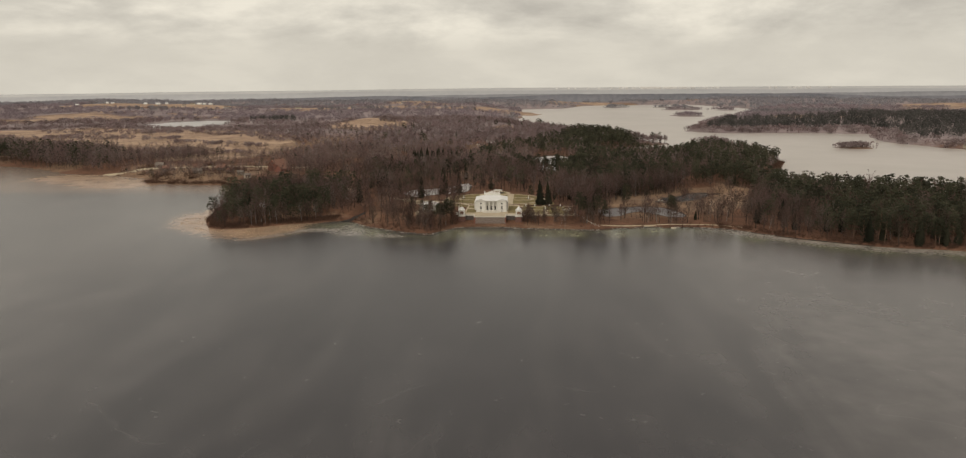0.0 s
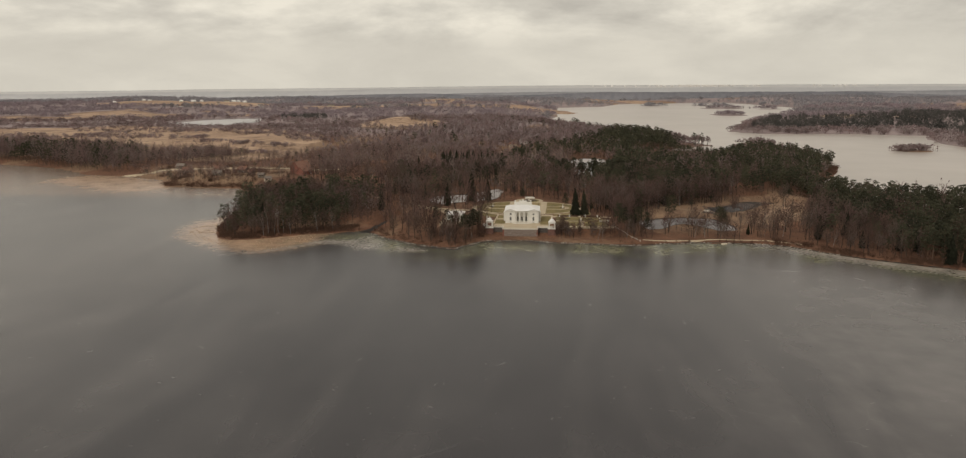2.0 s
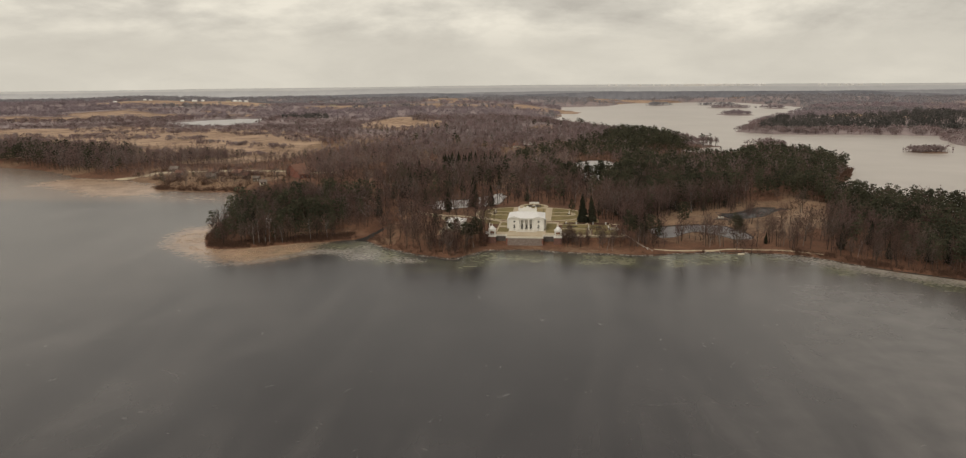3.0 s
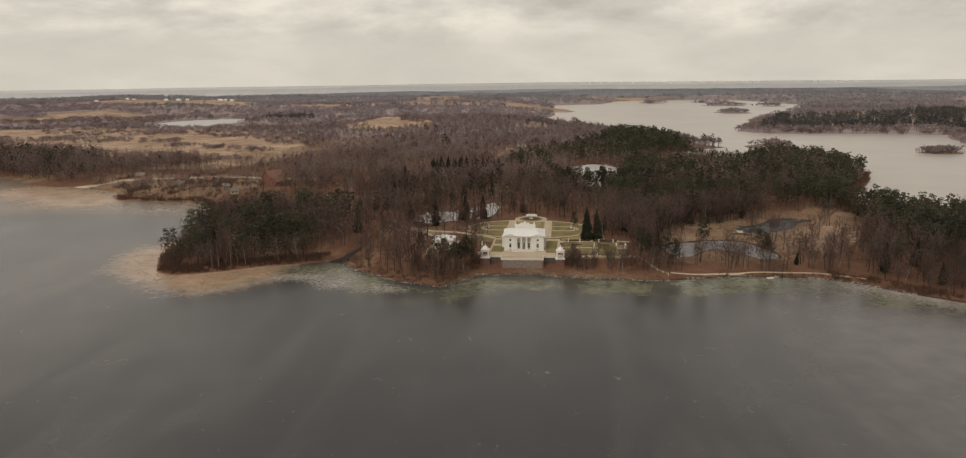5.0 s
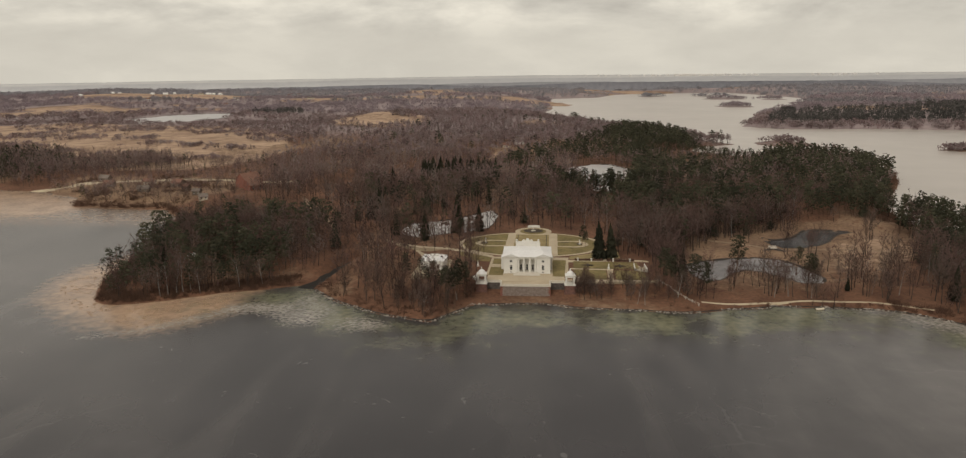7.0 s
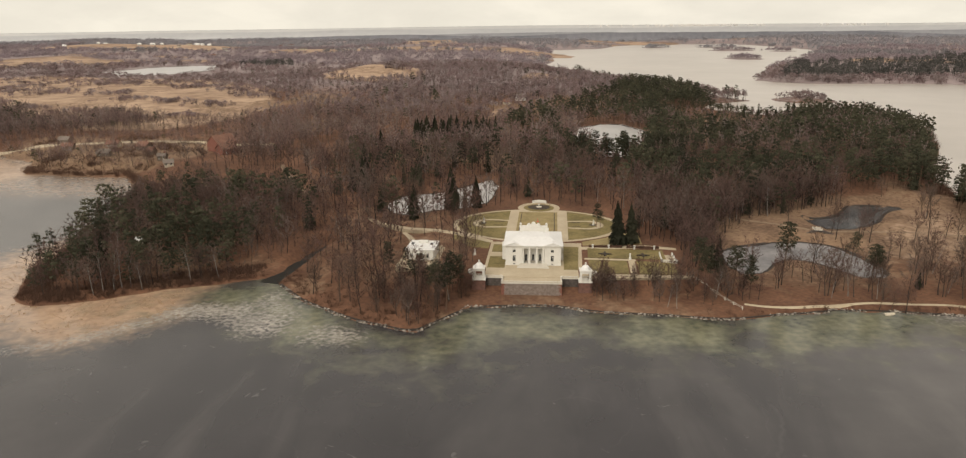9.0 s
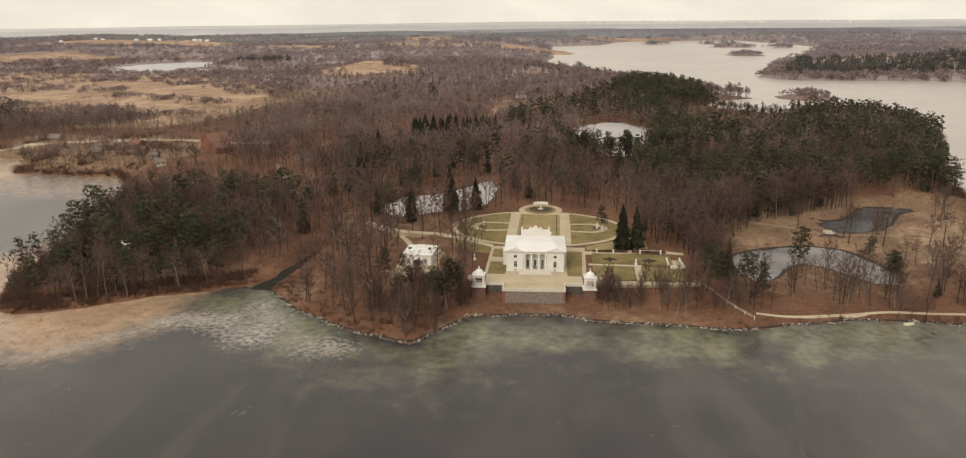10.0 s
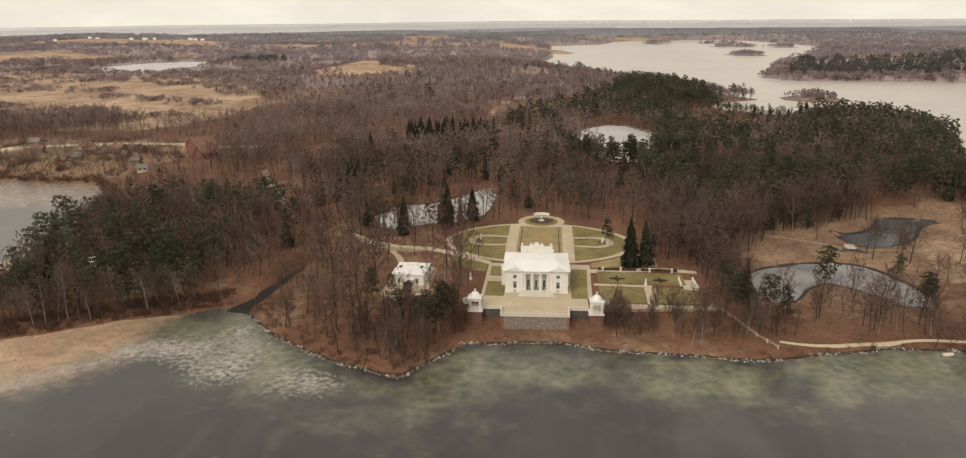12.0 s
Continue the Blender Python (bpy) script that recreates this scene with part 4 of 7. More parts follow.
    for x, r in ((0, 0.95), (-1.9, 0.5), (1.9, 0.5)):
        n = 10
        out = [(x + r * math.cos(math.pi * i / n), z + 3.3 + r * 1.15 * math.sin(math.pi * i / n)) for i in range(n + 1)]
        lo, hi = [[bm.verts.new((a, y, b)) for a, b in out] for y in (D - 0.8, D + 0.1)]
        bm.faces.new(lo)
        bm.faces.new(hi[::-1])
        for i in range(n):
            bm.faces.new((lo[i + 1], lo[i], hi[i], hi[i + 1]))
    part("crest", bm, M_PLASTER, attic)
    for x in (-5.2, 5.2):
        bm = bmesh.new()
        lathe(bm, [(0.35, z + 2.75), (0.2, z + 3.0), (0.5, z + 3.5), (0.42, z + 3.8), (0.12, z + 4.0), (0.05, z + 4.2)], x, D - 0.4, 10)
        part("urn", bm, M_PLASTER, attic)
    for x, y in ((-5.0, D - 5.5), (4.2, D - 6.0), (5.6, D - 5.4)):
        bm = bmesh.new()
        box(bm, x - 0.4, x + 0.4, y - 0.35, y + 0.35, z + 1.1, z + 3.1)
        box(bm, x - 0.5, x + 0.5, y - 0.45, y + 0.45, z + 3.1, z + 3.3)
        part("chimney", bm, M_PLASTER, m)
    bm = bmesh.new()
    for k in range(6):
        g = k * 0.55
        box(bm, -5.2 - g * 0.35, 5.2 + g * 0.35, -0.72 - g, -0.02 if k == 0 else -0.72 - g + 0.6, 0.0, 0.9 - k * 0.15)
    part("front_steps", bm, M_COPING, m)


def build_pavilion(x, y):
    p = thing("garden_pavilion", (x, y, 5.6), "white open domed pavilion on a battered red-brick plinth beside the terrace", "pavilion", "terrace pavilions")
    bm = bmesh.new()
    box(bm, -2.55, 2.55, -2.35, 2.35, -4.6, 0.0, 0.32)
    plinth = part("plinth", bm, M_PLINTH, p, "battered red-brick plinth")
    bm = bmesh.new()
    box(bm, -2.5, 2.5, -2.3, 2.3, 0.003, 0.35)
    part("coping", bm, M_PLASTER, plinth)
    for a in (-1, 1):
        for b in (-1, 1):
            bm = bmesh.new()
            cx, cy = a * 1.65, b * 1.5
            box(bm, cx - 0.42, cx + 0.42, cy - 0.42, cy + 0.42, 0.35, 0.7)
            box(bm, cx - 0.33, cx + 0.33, cy - 0.33, cy + 0.33, 0.7, 3.2)
            box(bm, cx - 0.4, cx + 0.4, cy - 0.4, cy + 0.4, 3.2, 3.42)
            part("pillar", bm, M_PLASTER, p)
    bm = bmesh.new()
    for s in (-1, 1):
        box(bm, -2.0, 2.0, s * 1.5 - 0.33, s * 1.5 + 0.33, 3.425, 4.15)
        box(bm, s * 1.65 - 0.33, s * 1.65 + 0.33, -1.16, 1.16, 3.425, 4.15)
    box(bm, -2.25, 2.25, -2.1, 2.1, 4.155, 4.45)
    part("entablature", bm, M_PLASTER, p)
    bm = bmesh.new()
    lathe(bm, [(1.85, 4.45), (1.85, 4.62), (1.6, 4.68), (1.52, 5.1), (1.28, 5.55), (0.88, 5.92), (0.5, 6.1), (0.28, 6.18)], 0, 0, 18)
    dome = part("dome", bm, M_ROOF, p)
    for f in dome.data.polygons:
        f.use_smooth = True
    bm = bmesh.new()
    lathe(bm, [(0.26, 6.12), (0.34, 6.3), (0.18, 6.45), (0.3, 6.75), (0.22, 7.0), (0.05, 7.35)], 0, 0, 10)
    part("finial", bm, M_PLASTER, dome)
    for s in (-1, 1):
        bm = bmesh.new()
        box(bm, -1.3, 1.3, s * 1.5 - 0.06, s * 1.5 + 0.06, 1.15, 1.28)
        for k in range(7):
            lathe(bm, [(0.05, 0.35), (0.1, 0.6), (0.05, 0.95), (0.07, 1.15)], -1.1 + k * 0.37, s * 1.5, 6)
        part("balustrade", bm, M_PLASTER, p)
    return p


def build_terrace():
    t = thing("terrace", (0.1, 0, 0), "sandy terrace held by a rubble-stone wall with red-brick corners", "terrace")
    bm = bmesh.new()
    box(bm, -10.9, 10.9, -20.0, -13.6, 0.9, 5.55, 0.18)
    wall = part("retaining_wall", bm, M_STONE, t, "grey rubble-stone retaining wall")
    rs = random.Random(4)
    # squared stones that stand proud of the face
    lib = []
    for k in range(10):
        b2 = bmesh.new()
        box(b2, -0.5, 0.5, -0.14, 0.0, -0.5, 0.5, 0.0)
        for v in b2.verts:
            v.co.x += rs.uniform(-0.13, 0.13)
            v.co.z += rs.uniform(-0.13, 0.13)
            v.co.y += rs.uniform(-0.05, 0.03) if v.co.y < -0.1 else 0
        me = bpy.data.meshes.new("stone")
        b2.normal_update()
        b2.to_mesh(me)
        b2.free()
        me.materials.append(M_STONE)
        lib.append(me)
    z = 1.25
    while z < 5.3:
        x = -9.7 + rs.uniform(0, 0.4)
        while x < 9.6:
            w = rs.uniform(0.45, 1.0)
            ob = new("stone", lib[rs.randrange(10)])
            ob.parent = wall
            ob.location, ob.scale = (x + w / 2, -19.99 + 0.18 * (z - 0.9) / 4.65 + 0.03, z), (w, 1, 0.55)
            x += w + 0.06
        z += 0.6
    for s in (-1, 1):
        bm = bmesh.new()
        for k in range(8):
            z0 = 0.95 + k * 0.56
            d = 0.18 * (z0 - 0.9) / 4.65
            w = 1.15 if k % 2 else 0.85
            xa, xb = (-10.96 + d, -10.96 + d + w) if s < 0 else (10.96 - d - w, 10.96 - d)
            box(bm, xa, xb, -20.07 + d, -19.2, z0, z0 + 0.54)
        part("brick_quoin", bm, M_BRICK, t, "red-brick corner quoins")
    bm = bmesh.new()
    box(bm, -10.95, 10.95, -20.05, -19.55, 5.55, 5.8)
    for s in (-1, 1):
        box(bm, *((-10.95, -10.45) if s < 0 else (10.45, 10.95)), -19.55, -13.6, 5.55, 5.8)
    part("coping", bm, M_COPING, t)
    bm = bmesh.new()
    box(bm, -10.44, 10.44, -19.54, -13.55, 5.5, 5.72)
    box(bm, -17.4, 17.4, -13.54, -3.0, 5.0, 5.9)
    part("paving", bm, M_SAND, t, "sand-coloured gravel surface")
    for xa, xb in ((-16.9, -10.9), (10.9, 16.9)):
        bm = bmesh.new()
        box(bm, xa, xb, -14.2, -13.56, 0.9, 5.6)
        flank = part("flank_wall", bm, M_FLANK, t, "recessed stone flank wall with shade in its dark colour")
        bm = bmesh.new()
        box(bm, xa, xb, -14.3, -13.5, 5.603, 5.85)
        part("coping", bm, M_COPING, flank)
    balustrade(t, (-10.7, -19.8), (10.7, -19.8), 5.8, 0.75, step=0.55)
    for s in (-1, 1):
        balustrade(t, (s * 10.7, -19.2), (s * 10.7, -14.2), 5.8, 0.75)
        balustrade(t, (s * 11.3, -13.9), (s * 16.6, -13.9), 5.85, 0.75)


def garden_xy(x, y):
    c, s = math.cos(GARDEN_TURN), math.sin(GARDEN_TURN)
    return 0.5 + x * c - y * s, x * s + y * c


def slab(name, outline, z0, z1, material, label, category, kind="structure", turn=True):
    bm = bmesh.new()
    prism(bm, [garden_xy(*p) if turn else p for p in outline], z0, z1)
    ob = part(name, bm, material)
    return tagged(ob, label, category, kind=kind)


def arc(cx, cy, rx, ry, a0, a1, n):
    return [(cx + rx * math.cos(radians(a0 + (a1 - a0) * i / n)), cy + ry * math.sin(radians(a0 + (a1 - a0) * i / n))) for i in range(n + 1)]


def build_garden():
    CX, CY, RX, RY = 0.0, 60.0, 39.0, 28.5
    slab("gravel_forecourt", [(-18.5, -3.2), (18.8, -3.2), (19.5, 31), (-18.5, 31)], 5.2, 5.91, M_SAND, "raked sand-coloured gravel round the manor", "gravel")
    slab("gravel_oval", arc(CX, CY, RX, RY, 0, 360, 72)[:-1], 5.2, 5.905, M_SAND, "oval garden walk of sand-coloured gravel", "path")
    slab("gravel_ring", arc(0.4, 92, 10.5, 11, 0, 360, 48)[:-1], 5.2, 5.915, M_SAND, "round gravel walk at the end of the garden", "path")
    slab("gravel_walk", [(18.8, 26), (46, 30), (58, 27), (58, 24), (46, 26), (18.8, 22)], 5.2, 5.9, M_SAND, "straight gravel walk beside the clipped beds", "path")
    slab("gravel_walk", [(18, -13.2), (58, -10), (58, -7.5), (18, -8)], 5.0, 5.93, M_SAND, "gravel walk along the slope above the lake", "path")
    slab("gravel_walk", [(20, 9), (40, 8.5), (40, 10.5), (20, 11)], 5.0, 5.93, M_SAND, "gravel walk between two lawns", "path")
    slab("gravel_walk", [(36.5, -8), (39, -8), (39.5, 9), (37, 9)], 5.0, 5.934, M_SAND, "gravel walk between two lawns", "path")
    slab("gravel_walk", [(-18, 29), (-18, 33), (-30, 42), (-44, 49), (-58, 51), (-70, 57.5), (-81, 67), (-71, 55.5), (-58, 47.5), (-45, 45.5), (-31, 38)], 3.0, 5.92, M_SAND,
         "gravel walk that bends away into the trees", "path")
    slab("grass_verge", [(-19, 21), (-19, 30), (-29, 39), (-38, 47), (-35, 34), (-27, 23)], 5.0, 5.88, M_LAWN, "rough grass between two gravel walks", "grass")
    slab("grass_verge", [(20, 28), (20, 33.5), (30, 40), (39, 50), (45, 44), (45, 31.5)], 5.0, 5.88, M_DRYLAWN, "rough dry grass under two spruces", "grass")
    lawn = lambda o, l="clipped winter lawn, olive green and straw": slab("lawn", o, 5.5, 5.99, M_LAWN, l, "lawn", "")
    # central parterre and the two wings of the oval
    slab("lawn", [(-9.0, 32), (9.6, 32), (9.6, 83), (-9.0, 83)], 5.5, 5.99, M_DRYLAWN, "long faded winter lawn on the axis of the manor", "lawn", "")
    rx, ry = RX - 2.6, RY - 2.0
    half = lambda x0, s: [(x, y) for x, y in arc(CX, CY, rx, ry, 0, 360, 96) if x * s >= x0]
    r = sorted(half(14.2, 1), key=lambda q: math.atan2(q[1] - CY, q[0] - 14.2))
    lawn([(14.2, CY - ry * math.sqrt(1 - (14.2 / rx) ** 2))] + r + [(14.2, CY + ry * math.sqrt(1 - (14.2 / rx) ** 2))])
    l = sorted(half(13.4, -1), key=lambda q: math.atan2(q[1] - CY, -(q[0] + 13.4)))
    lawn([(-13.4, CY - ry * math.sqrt(1 - (13.4 / rx) ** 2))] + l + [(-13.4, CY + ry * math.sqrt(1 - (13.4 / rx) ** 2))])
    for xa in (-8.2, 7.6):
        slab("flower_bed", [(xa + 0.4, 34), (xa + 0.75, 34), (xa + 0.75, 82), (xa + 0.4, 82)], 5.95, 6.1, M_SOIL, "long border bed of dark soil beside the central lawn", "flower bed", "")
    lawn(arc(0.4, 92, 7.6, 7.6, 0, 360, 36)[:-1], "round winter lawn at the end of the garden")
    slab("flower_bed", arc(0.4, 93, 5.6, 5.0, 0, 360, 36)[:-1], 5.9, 6.05, M_SOIL, "round bed of bare dark soil", "flower bed", "")
    for s in (-1, 1):
        x0 = -13.4 if s < 0 else 14.2
        out = [(x0, 54), (x0 + s * 9, 53)] + arc(x0 + s * 9, 60.5, s * 7.5, 7.5, -90, 90, 14) + [(x0, 67)]
        slab("gravel_loop", out, 5.9, 6.02, M_SAND, "looped gravel walk round a bed", "path")
        inn = [(x0 + s * 0.1, 55.6), (x0 + s * 8, 55.0)] + arc(x0 + s * 8, 60.4, s * 5.4, 5.6, -90, 90, 10) + [(x0 + s * 0.1, 65.2)]
        slab("lawn", inn, 5.95, 6.06, M_LAWN, "small lawn inside a looped walk", "lawn", "")
        slab("flower_bed", arc(x0 + s * 11.5, 60.5, 1.6, 1.8, 0, 360, 16)[:-1], 6.0, 6.12, M_SOIL, "round bed of bare dark soil", "flower bed", "")
        for yy in (57.2, 63.6):
            slab("flower_bed", [(x0 + s * 2, yy), (x0 + s * 6, yy), (x0 + s * 6, yy + 0.5), (x0 + s * 2, yy + 0.5)][::s], 6.0, 6.14, M_SOIL, "narrow bed of bare soil", "flower bed", "")
    # squares of lawn beside the manor
    lawn([(-17.2, 16.5), (-12.4, 16.5), (-12.4, 27), (-17.2, 27)])
    lawn([(-17.4, -3.6), (-10.8, -3.6), (-10.8, 10.5), (-17.4, 10.5)])
    lawn([(11.8, -4.2), (17.2, -4.2), (18.2, 25.5), (11.8, 25.5)])
    # lawns with star beds on the side towards the ponds
    lawn([(21.5, 11.6), (52, 11), (52, 23), (21.8, 24)])
    lawn([(21.5, -7.0), (36, -7.0), (36.5, 8.2), (21.5, 8.6)])
    lawn([(40, -7.0), (54, -6.5), (54, 7.8), (40, 8.2)])
    for cx, cy in ((28.5, 16.2), (43.5, 15.5)):
        out = []
        for k in range(16):
            rr = 2.7 if k % 4 == 0 else (0.8 if k % 4 == 2 else 1.5)
            out.append((cx + rr * math.cos(k * math.pi / 8), cy + rr * 1.05 * math.sin(k * math.pi / 8)))
        slab("flower_bed", out, 5.95, 6.3, M_BANK, "star-shaped bed with dark evergreen edging", "flower bed", "")


def statue(x, y, z, h=1.9):
    """A figure on a pedestal, as one plain shape."""
    bm = bmesh.new()
    box(bm, -0.45, 0.45, -0.45, 0.45, 0, 0.9, 0.06)
    lathe(bm, [(0.33, 0.9), (0.30, 1.3), (0.24, 1.8), (0.30, 2.15), (0.16, 2.4), (0.17, 2.6), (0.08, 2.72)], 0, 0, 8)
    ob = part("statue", bm, M_PLASTER)
    ob.matrix_basis = pose(x, y, z)
    return tagged(ob, "small white stone figure on a square pedestal in the garden", "statue", "garden statues")


def build_ornaments():
    for x, y in ((-24.5, 61), (26.0, 60), (37.8, 9.8)):
        gx, gy = garden_xy(x, y)
        statue(gx, gy, 6.0)
    statue(-22.9, 12.5, float(height(np.array([-22.9]), np.array([12.5]))[0]) - 0.05)
    for x in (24, 30.5, 41, 49):
        bm = bmesh.new()
        lathe(bm, [(0.35, 0), (0.35, 0.8), (0.22, 0.9), (0.5, 1.4), (0.44, 1.55)], 0, 0, 10)
        v = part("stone_vase", bm, M_PLASTER)
        gx, gy = garden_xy(x, 24.6)
        v.matrix_basis = pose(gx, gy, 5.85)
        tagged(v, "pale stone vase on a pedestal before a hedge", "vase", "garden vases")
    # curved white bench at the far end, and the fountain figure in the round bed
    gx, gy = garden_xy(0.4, 101)
    b = thing("curved_bench", (gx, gy, 5.85), "white curved stone bench at the end of the garden", "bench")
    for name, r0, r1, z0, z1 in (("backrest", 3.3, 3.7, 0.0, 1.5), ("seat", 2.6, 3.3, 0.35, 0.55)):
        bm = bmesh.new()
        o = [(r1 * math.cos(radians(q)), r1 * 0.6 * math.sin(radians(q))) for q in range(10, 171, 10)] + [(r0 * math.cos(radians(q)), r0 * 0.6 * math.sin(radians(q))) for q in range(170, 9, -10)]
        prism(bm, o, z0, z1)
        part(name, bm, M_PLASTER, b)
    gx, gy = garden_xy(0.4, 93)
    f = thing("fountain", (gx, gy, 6.05), "pale stone fountain in a round flower bed", "fountain")
    bm = bmesh.new()
    lathe(bm, [(1.3, 0), (1.4, 0.3), (0.3, 0.4), (0.2, 1.2), (0.7, 1.5), (0.1, 1.6), (0.15, 2.4)], 0, 0, 12)
    part("basin", bm, M_COPING, f)
    # red bedding on the parterre
    gx, gy = garden_xy(0.4, 65)
    bm = bmesh.new()
    lathe(bm, [(0.5, 0), (0.45, 0.25), (0.08, 0.35), (0.06, 1.6)], 0, 0, 8)
    tagged(part("planter", bm, M_FLOWER), "red-painted planter on the central lawn", "planter").matrix_basis = pose(gx, gy, 5.99)
    # clipped hedge behind the vases
    for a, b2 in ((22.5, 36), (38, 51)):
        n = 26
        rs = random.Random(int(a))
        bm = bmesh.new()
        for k in range(n):
            x = a + (b2 - a) * k / n
            gx, gy = garden_xy(x, 26.0)
            box(bm, gx - 0.1, gx + 0.65, gy - 0.5, gy + 0.5, 5.8, 6.7 + rs.uniform(-0.2, 0.2), 0.12)
        tagged(part("hedge", bm, M_SHRUB), "low brown leafless hedge behind stone vases", "hedge")
    # white balustraded enclosure
    e = thing("stone_enclosure", (53.5, 11.5, 5.85), "white balustraded enclosure round a small paved court", "enclosure")
    q = [(-3.0, -5.0), (2.6, -6.4), (2.4, 4.0), (-2.4, 4.4)]
    for i in range(4):
        if i != 2:
            balustrade(e, q[i], q[(i + 1) % 4], 0.0, 1.1, material=M_PLASTER)
    bm = bmesh.new()
    prism(bm, q, -0.2, 0.12)
    part("paving", bm, M_SAND, e)
    # half-round stone seats beside the pavilions
    for x, s in ((-21.6, 1), (22.2, -1)):
        b = thing("half_round_seat", (x, -9.4, 5.75), "white half-round stone balustrade beside a pavilion", "balustrade", "pavilion balustrades")
        for z0, z1, w in ((0.0, 0.35, 0.35), (1.0, 1.25, 0.3)):
            bm = bmesh.new()
            o = [(-s * 2.0 * math.cos(radians(k)), 1.7 * math.sin(radians(k))) for k in range(-90, 91, 15)] + [(-s * (2.0 - w) * math.cos(radians(k)), (1.7 - w) * math.sin(radians(k))) for k in range(90, -91, -15)]
            prism(bm, o if s < 0 else o[::-1], z0, z1)
            part("rail", bm, M_PLASTER, b)
        for k in range(-90, 91, 18):
            bm = bmesh.new()
            lathe(bm, [(0.1, 0.35), (0.15, 0.55), (0.08, 1.0)], -s * 1.83 * math.cos(radians(k)), 1.53 * math.sin(radians(k)), 6)
            part("baluster", bm, M_PLASTER, b)


def build_annex():
    slab("gravel_yard", [(-52.5, -3), (-51, -6), (-46.5, -7), (-41, -5), (-37, -2.5), (-36.2, 4), (-36.4, 13), (-36.2, 22), (-37.5, 25), (-42, 26), (-48.6, 26.5), (-51.6, 26), (-52, 16), (-51.8, 6)], 2.0, 5.89, M_SAND, "sandy yard round a low white house", "gravel", turn=False)
    ribbon("path", [(-50.4, 25), (-51, 31), (-52.6, 38), (-54.6, 44), (-58, 49)], 3.0, 0.3, M_SAND, "sandy footpath that leaves a yard beside a low white house", "path")
    a = thing("garden_house", (-43.8, 11.0, 5.55), "low white house with a flat white roof and skylights among trees", "house", turn=-3.0)
    W, D, E = 5.4, 6.0, 4.3
    holes = [(-3.9, -2.9, 1.0, 2.9), (-0.2, 1.0, 0.1, 2.6), (2.6, 3.6, 1.0, 2.9)]
    bm = bmesh.new()
    pierced(bm, -W, W, 0, E, -D, -D + 0.5, holes)
    part("wall", bm, M_PLASTER, a)
    for h in holes:
        window(a, (h[0] + h[1]) / 2, h[2], h[1] - h[0], h[3] - h[2], -D + 0.2)
    for q in ((-W, -W + 0.5, -D + 0.5, D), (W - 0.5, W, -D + 0.5, D), (-W + 0.5, W - 0.5, D - 0.5, D)):
        bm = bmesh.new()
        box(bm, *q, 0, E)
        part("wall", bm, M_PLASTER, a)
    bm = bmesh.new()
    box(bm, -W - 0.45, W + 0.45, -D - 0.45, D + 0.45, E, E + 0.35)
    box(bm, -W + 0.3, W - 0.3, -D + 0.3, D - 0.3, E + 0.35, E + 0.7, 0.5)
    roof = part("roof", bm, M_ROOF, a, "flat white sheet roof")
    bm = bmesh.new()
    box(bm, -1.9, 1.9, 1.2, 3.4, E + 0.7, E + 1.5)
    part("roof_box", bm, M_PLASTER, roof)
    for x, y in ((-4.0, 0.4), (3.6, 0.6), (0.2, -3.0)):
        bm = bmesh.new()
        box(bm, x - 0.55, x + 0.55, y - 1.1, y + 1.1, E + 0.71, E + 0.9)
        part("skylight", bm, M_GLASS if x != 0.2 else M_PLASTER, roof)
    bm = bmesh.new()
    box(bm, -1.4, 2.2, -D - 2.4, -D, 0, 0.5)
    box(bm, -1.2, -0.8, -D - 2.2, -D - 1.8, 0.5, 3.0)
    box(bm, 1.6, 2.0, -D - 2.2, -D - 1.8, 0.5, 3.0)
    box(bm, -1.5, 2.3, -D - 2.5, -D, 3.0, 3.3)
    part("porch", bm, M_PLASTER, a)


build_manor()
build_terrace()
build_pavilion(-19.15, -15.0)
build_pavilion(19.5, -16.0)
build_garden()
build_ornaments()
build_annex()


# ---- trees ----
class Soup:
    """Triangles that are gathered up and made into one mesh."""

    def __init__(self):
        self.v, self.f = [], []

    def tri(self, *p):
        k = len(self.v)
        self.v += [tuple(q) for q in p]
        self.f.append((k, k + 1, k + 2))

    def rod(self, points, radii, n=3):
        base = len(self.v)
        for k, (p, r) in enumerate(zip(points, radii)):
            w = Vector(points[min(k + 1, len(points) - 1)]) - Vector(points[max(k - 1, 0)])
            u = w.normalized().orthogonal().normalized()
            s = w.normalized().cross(u)
            for i in range(n):
                a = 2 * math.pi * i / n
                d = u * math.cos(a) + s * math.sin(a)
                self.v.append(tuple(Vector(p) + r * d))
        for k in range(len(points) - 1):
            for i in range(n):
                a, b = base + k * n + i, base + k * n + (i + 1) % n
                self.f += [(a, b, b + n), (a, b + n, a + n)]

    def twig(self, p, way, width, rs):
        side = way.cross(Vector((rs.uniform(-1, 1), rs.uniform(-1, 1), rs.uniform(-1, 1))))
        side = side.normalized() * width / 2 if side.length > 1e-6 else Vector((width / 2, 0, 0))
        self.tri(p - side, p + side, p + way)

    def arrays(self):
        return np.array(self.v, np.float32), np.array(self.f, np.int32)


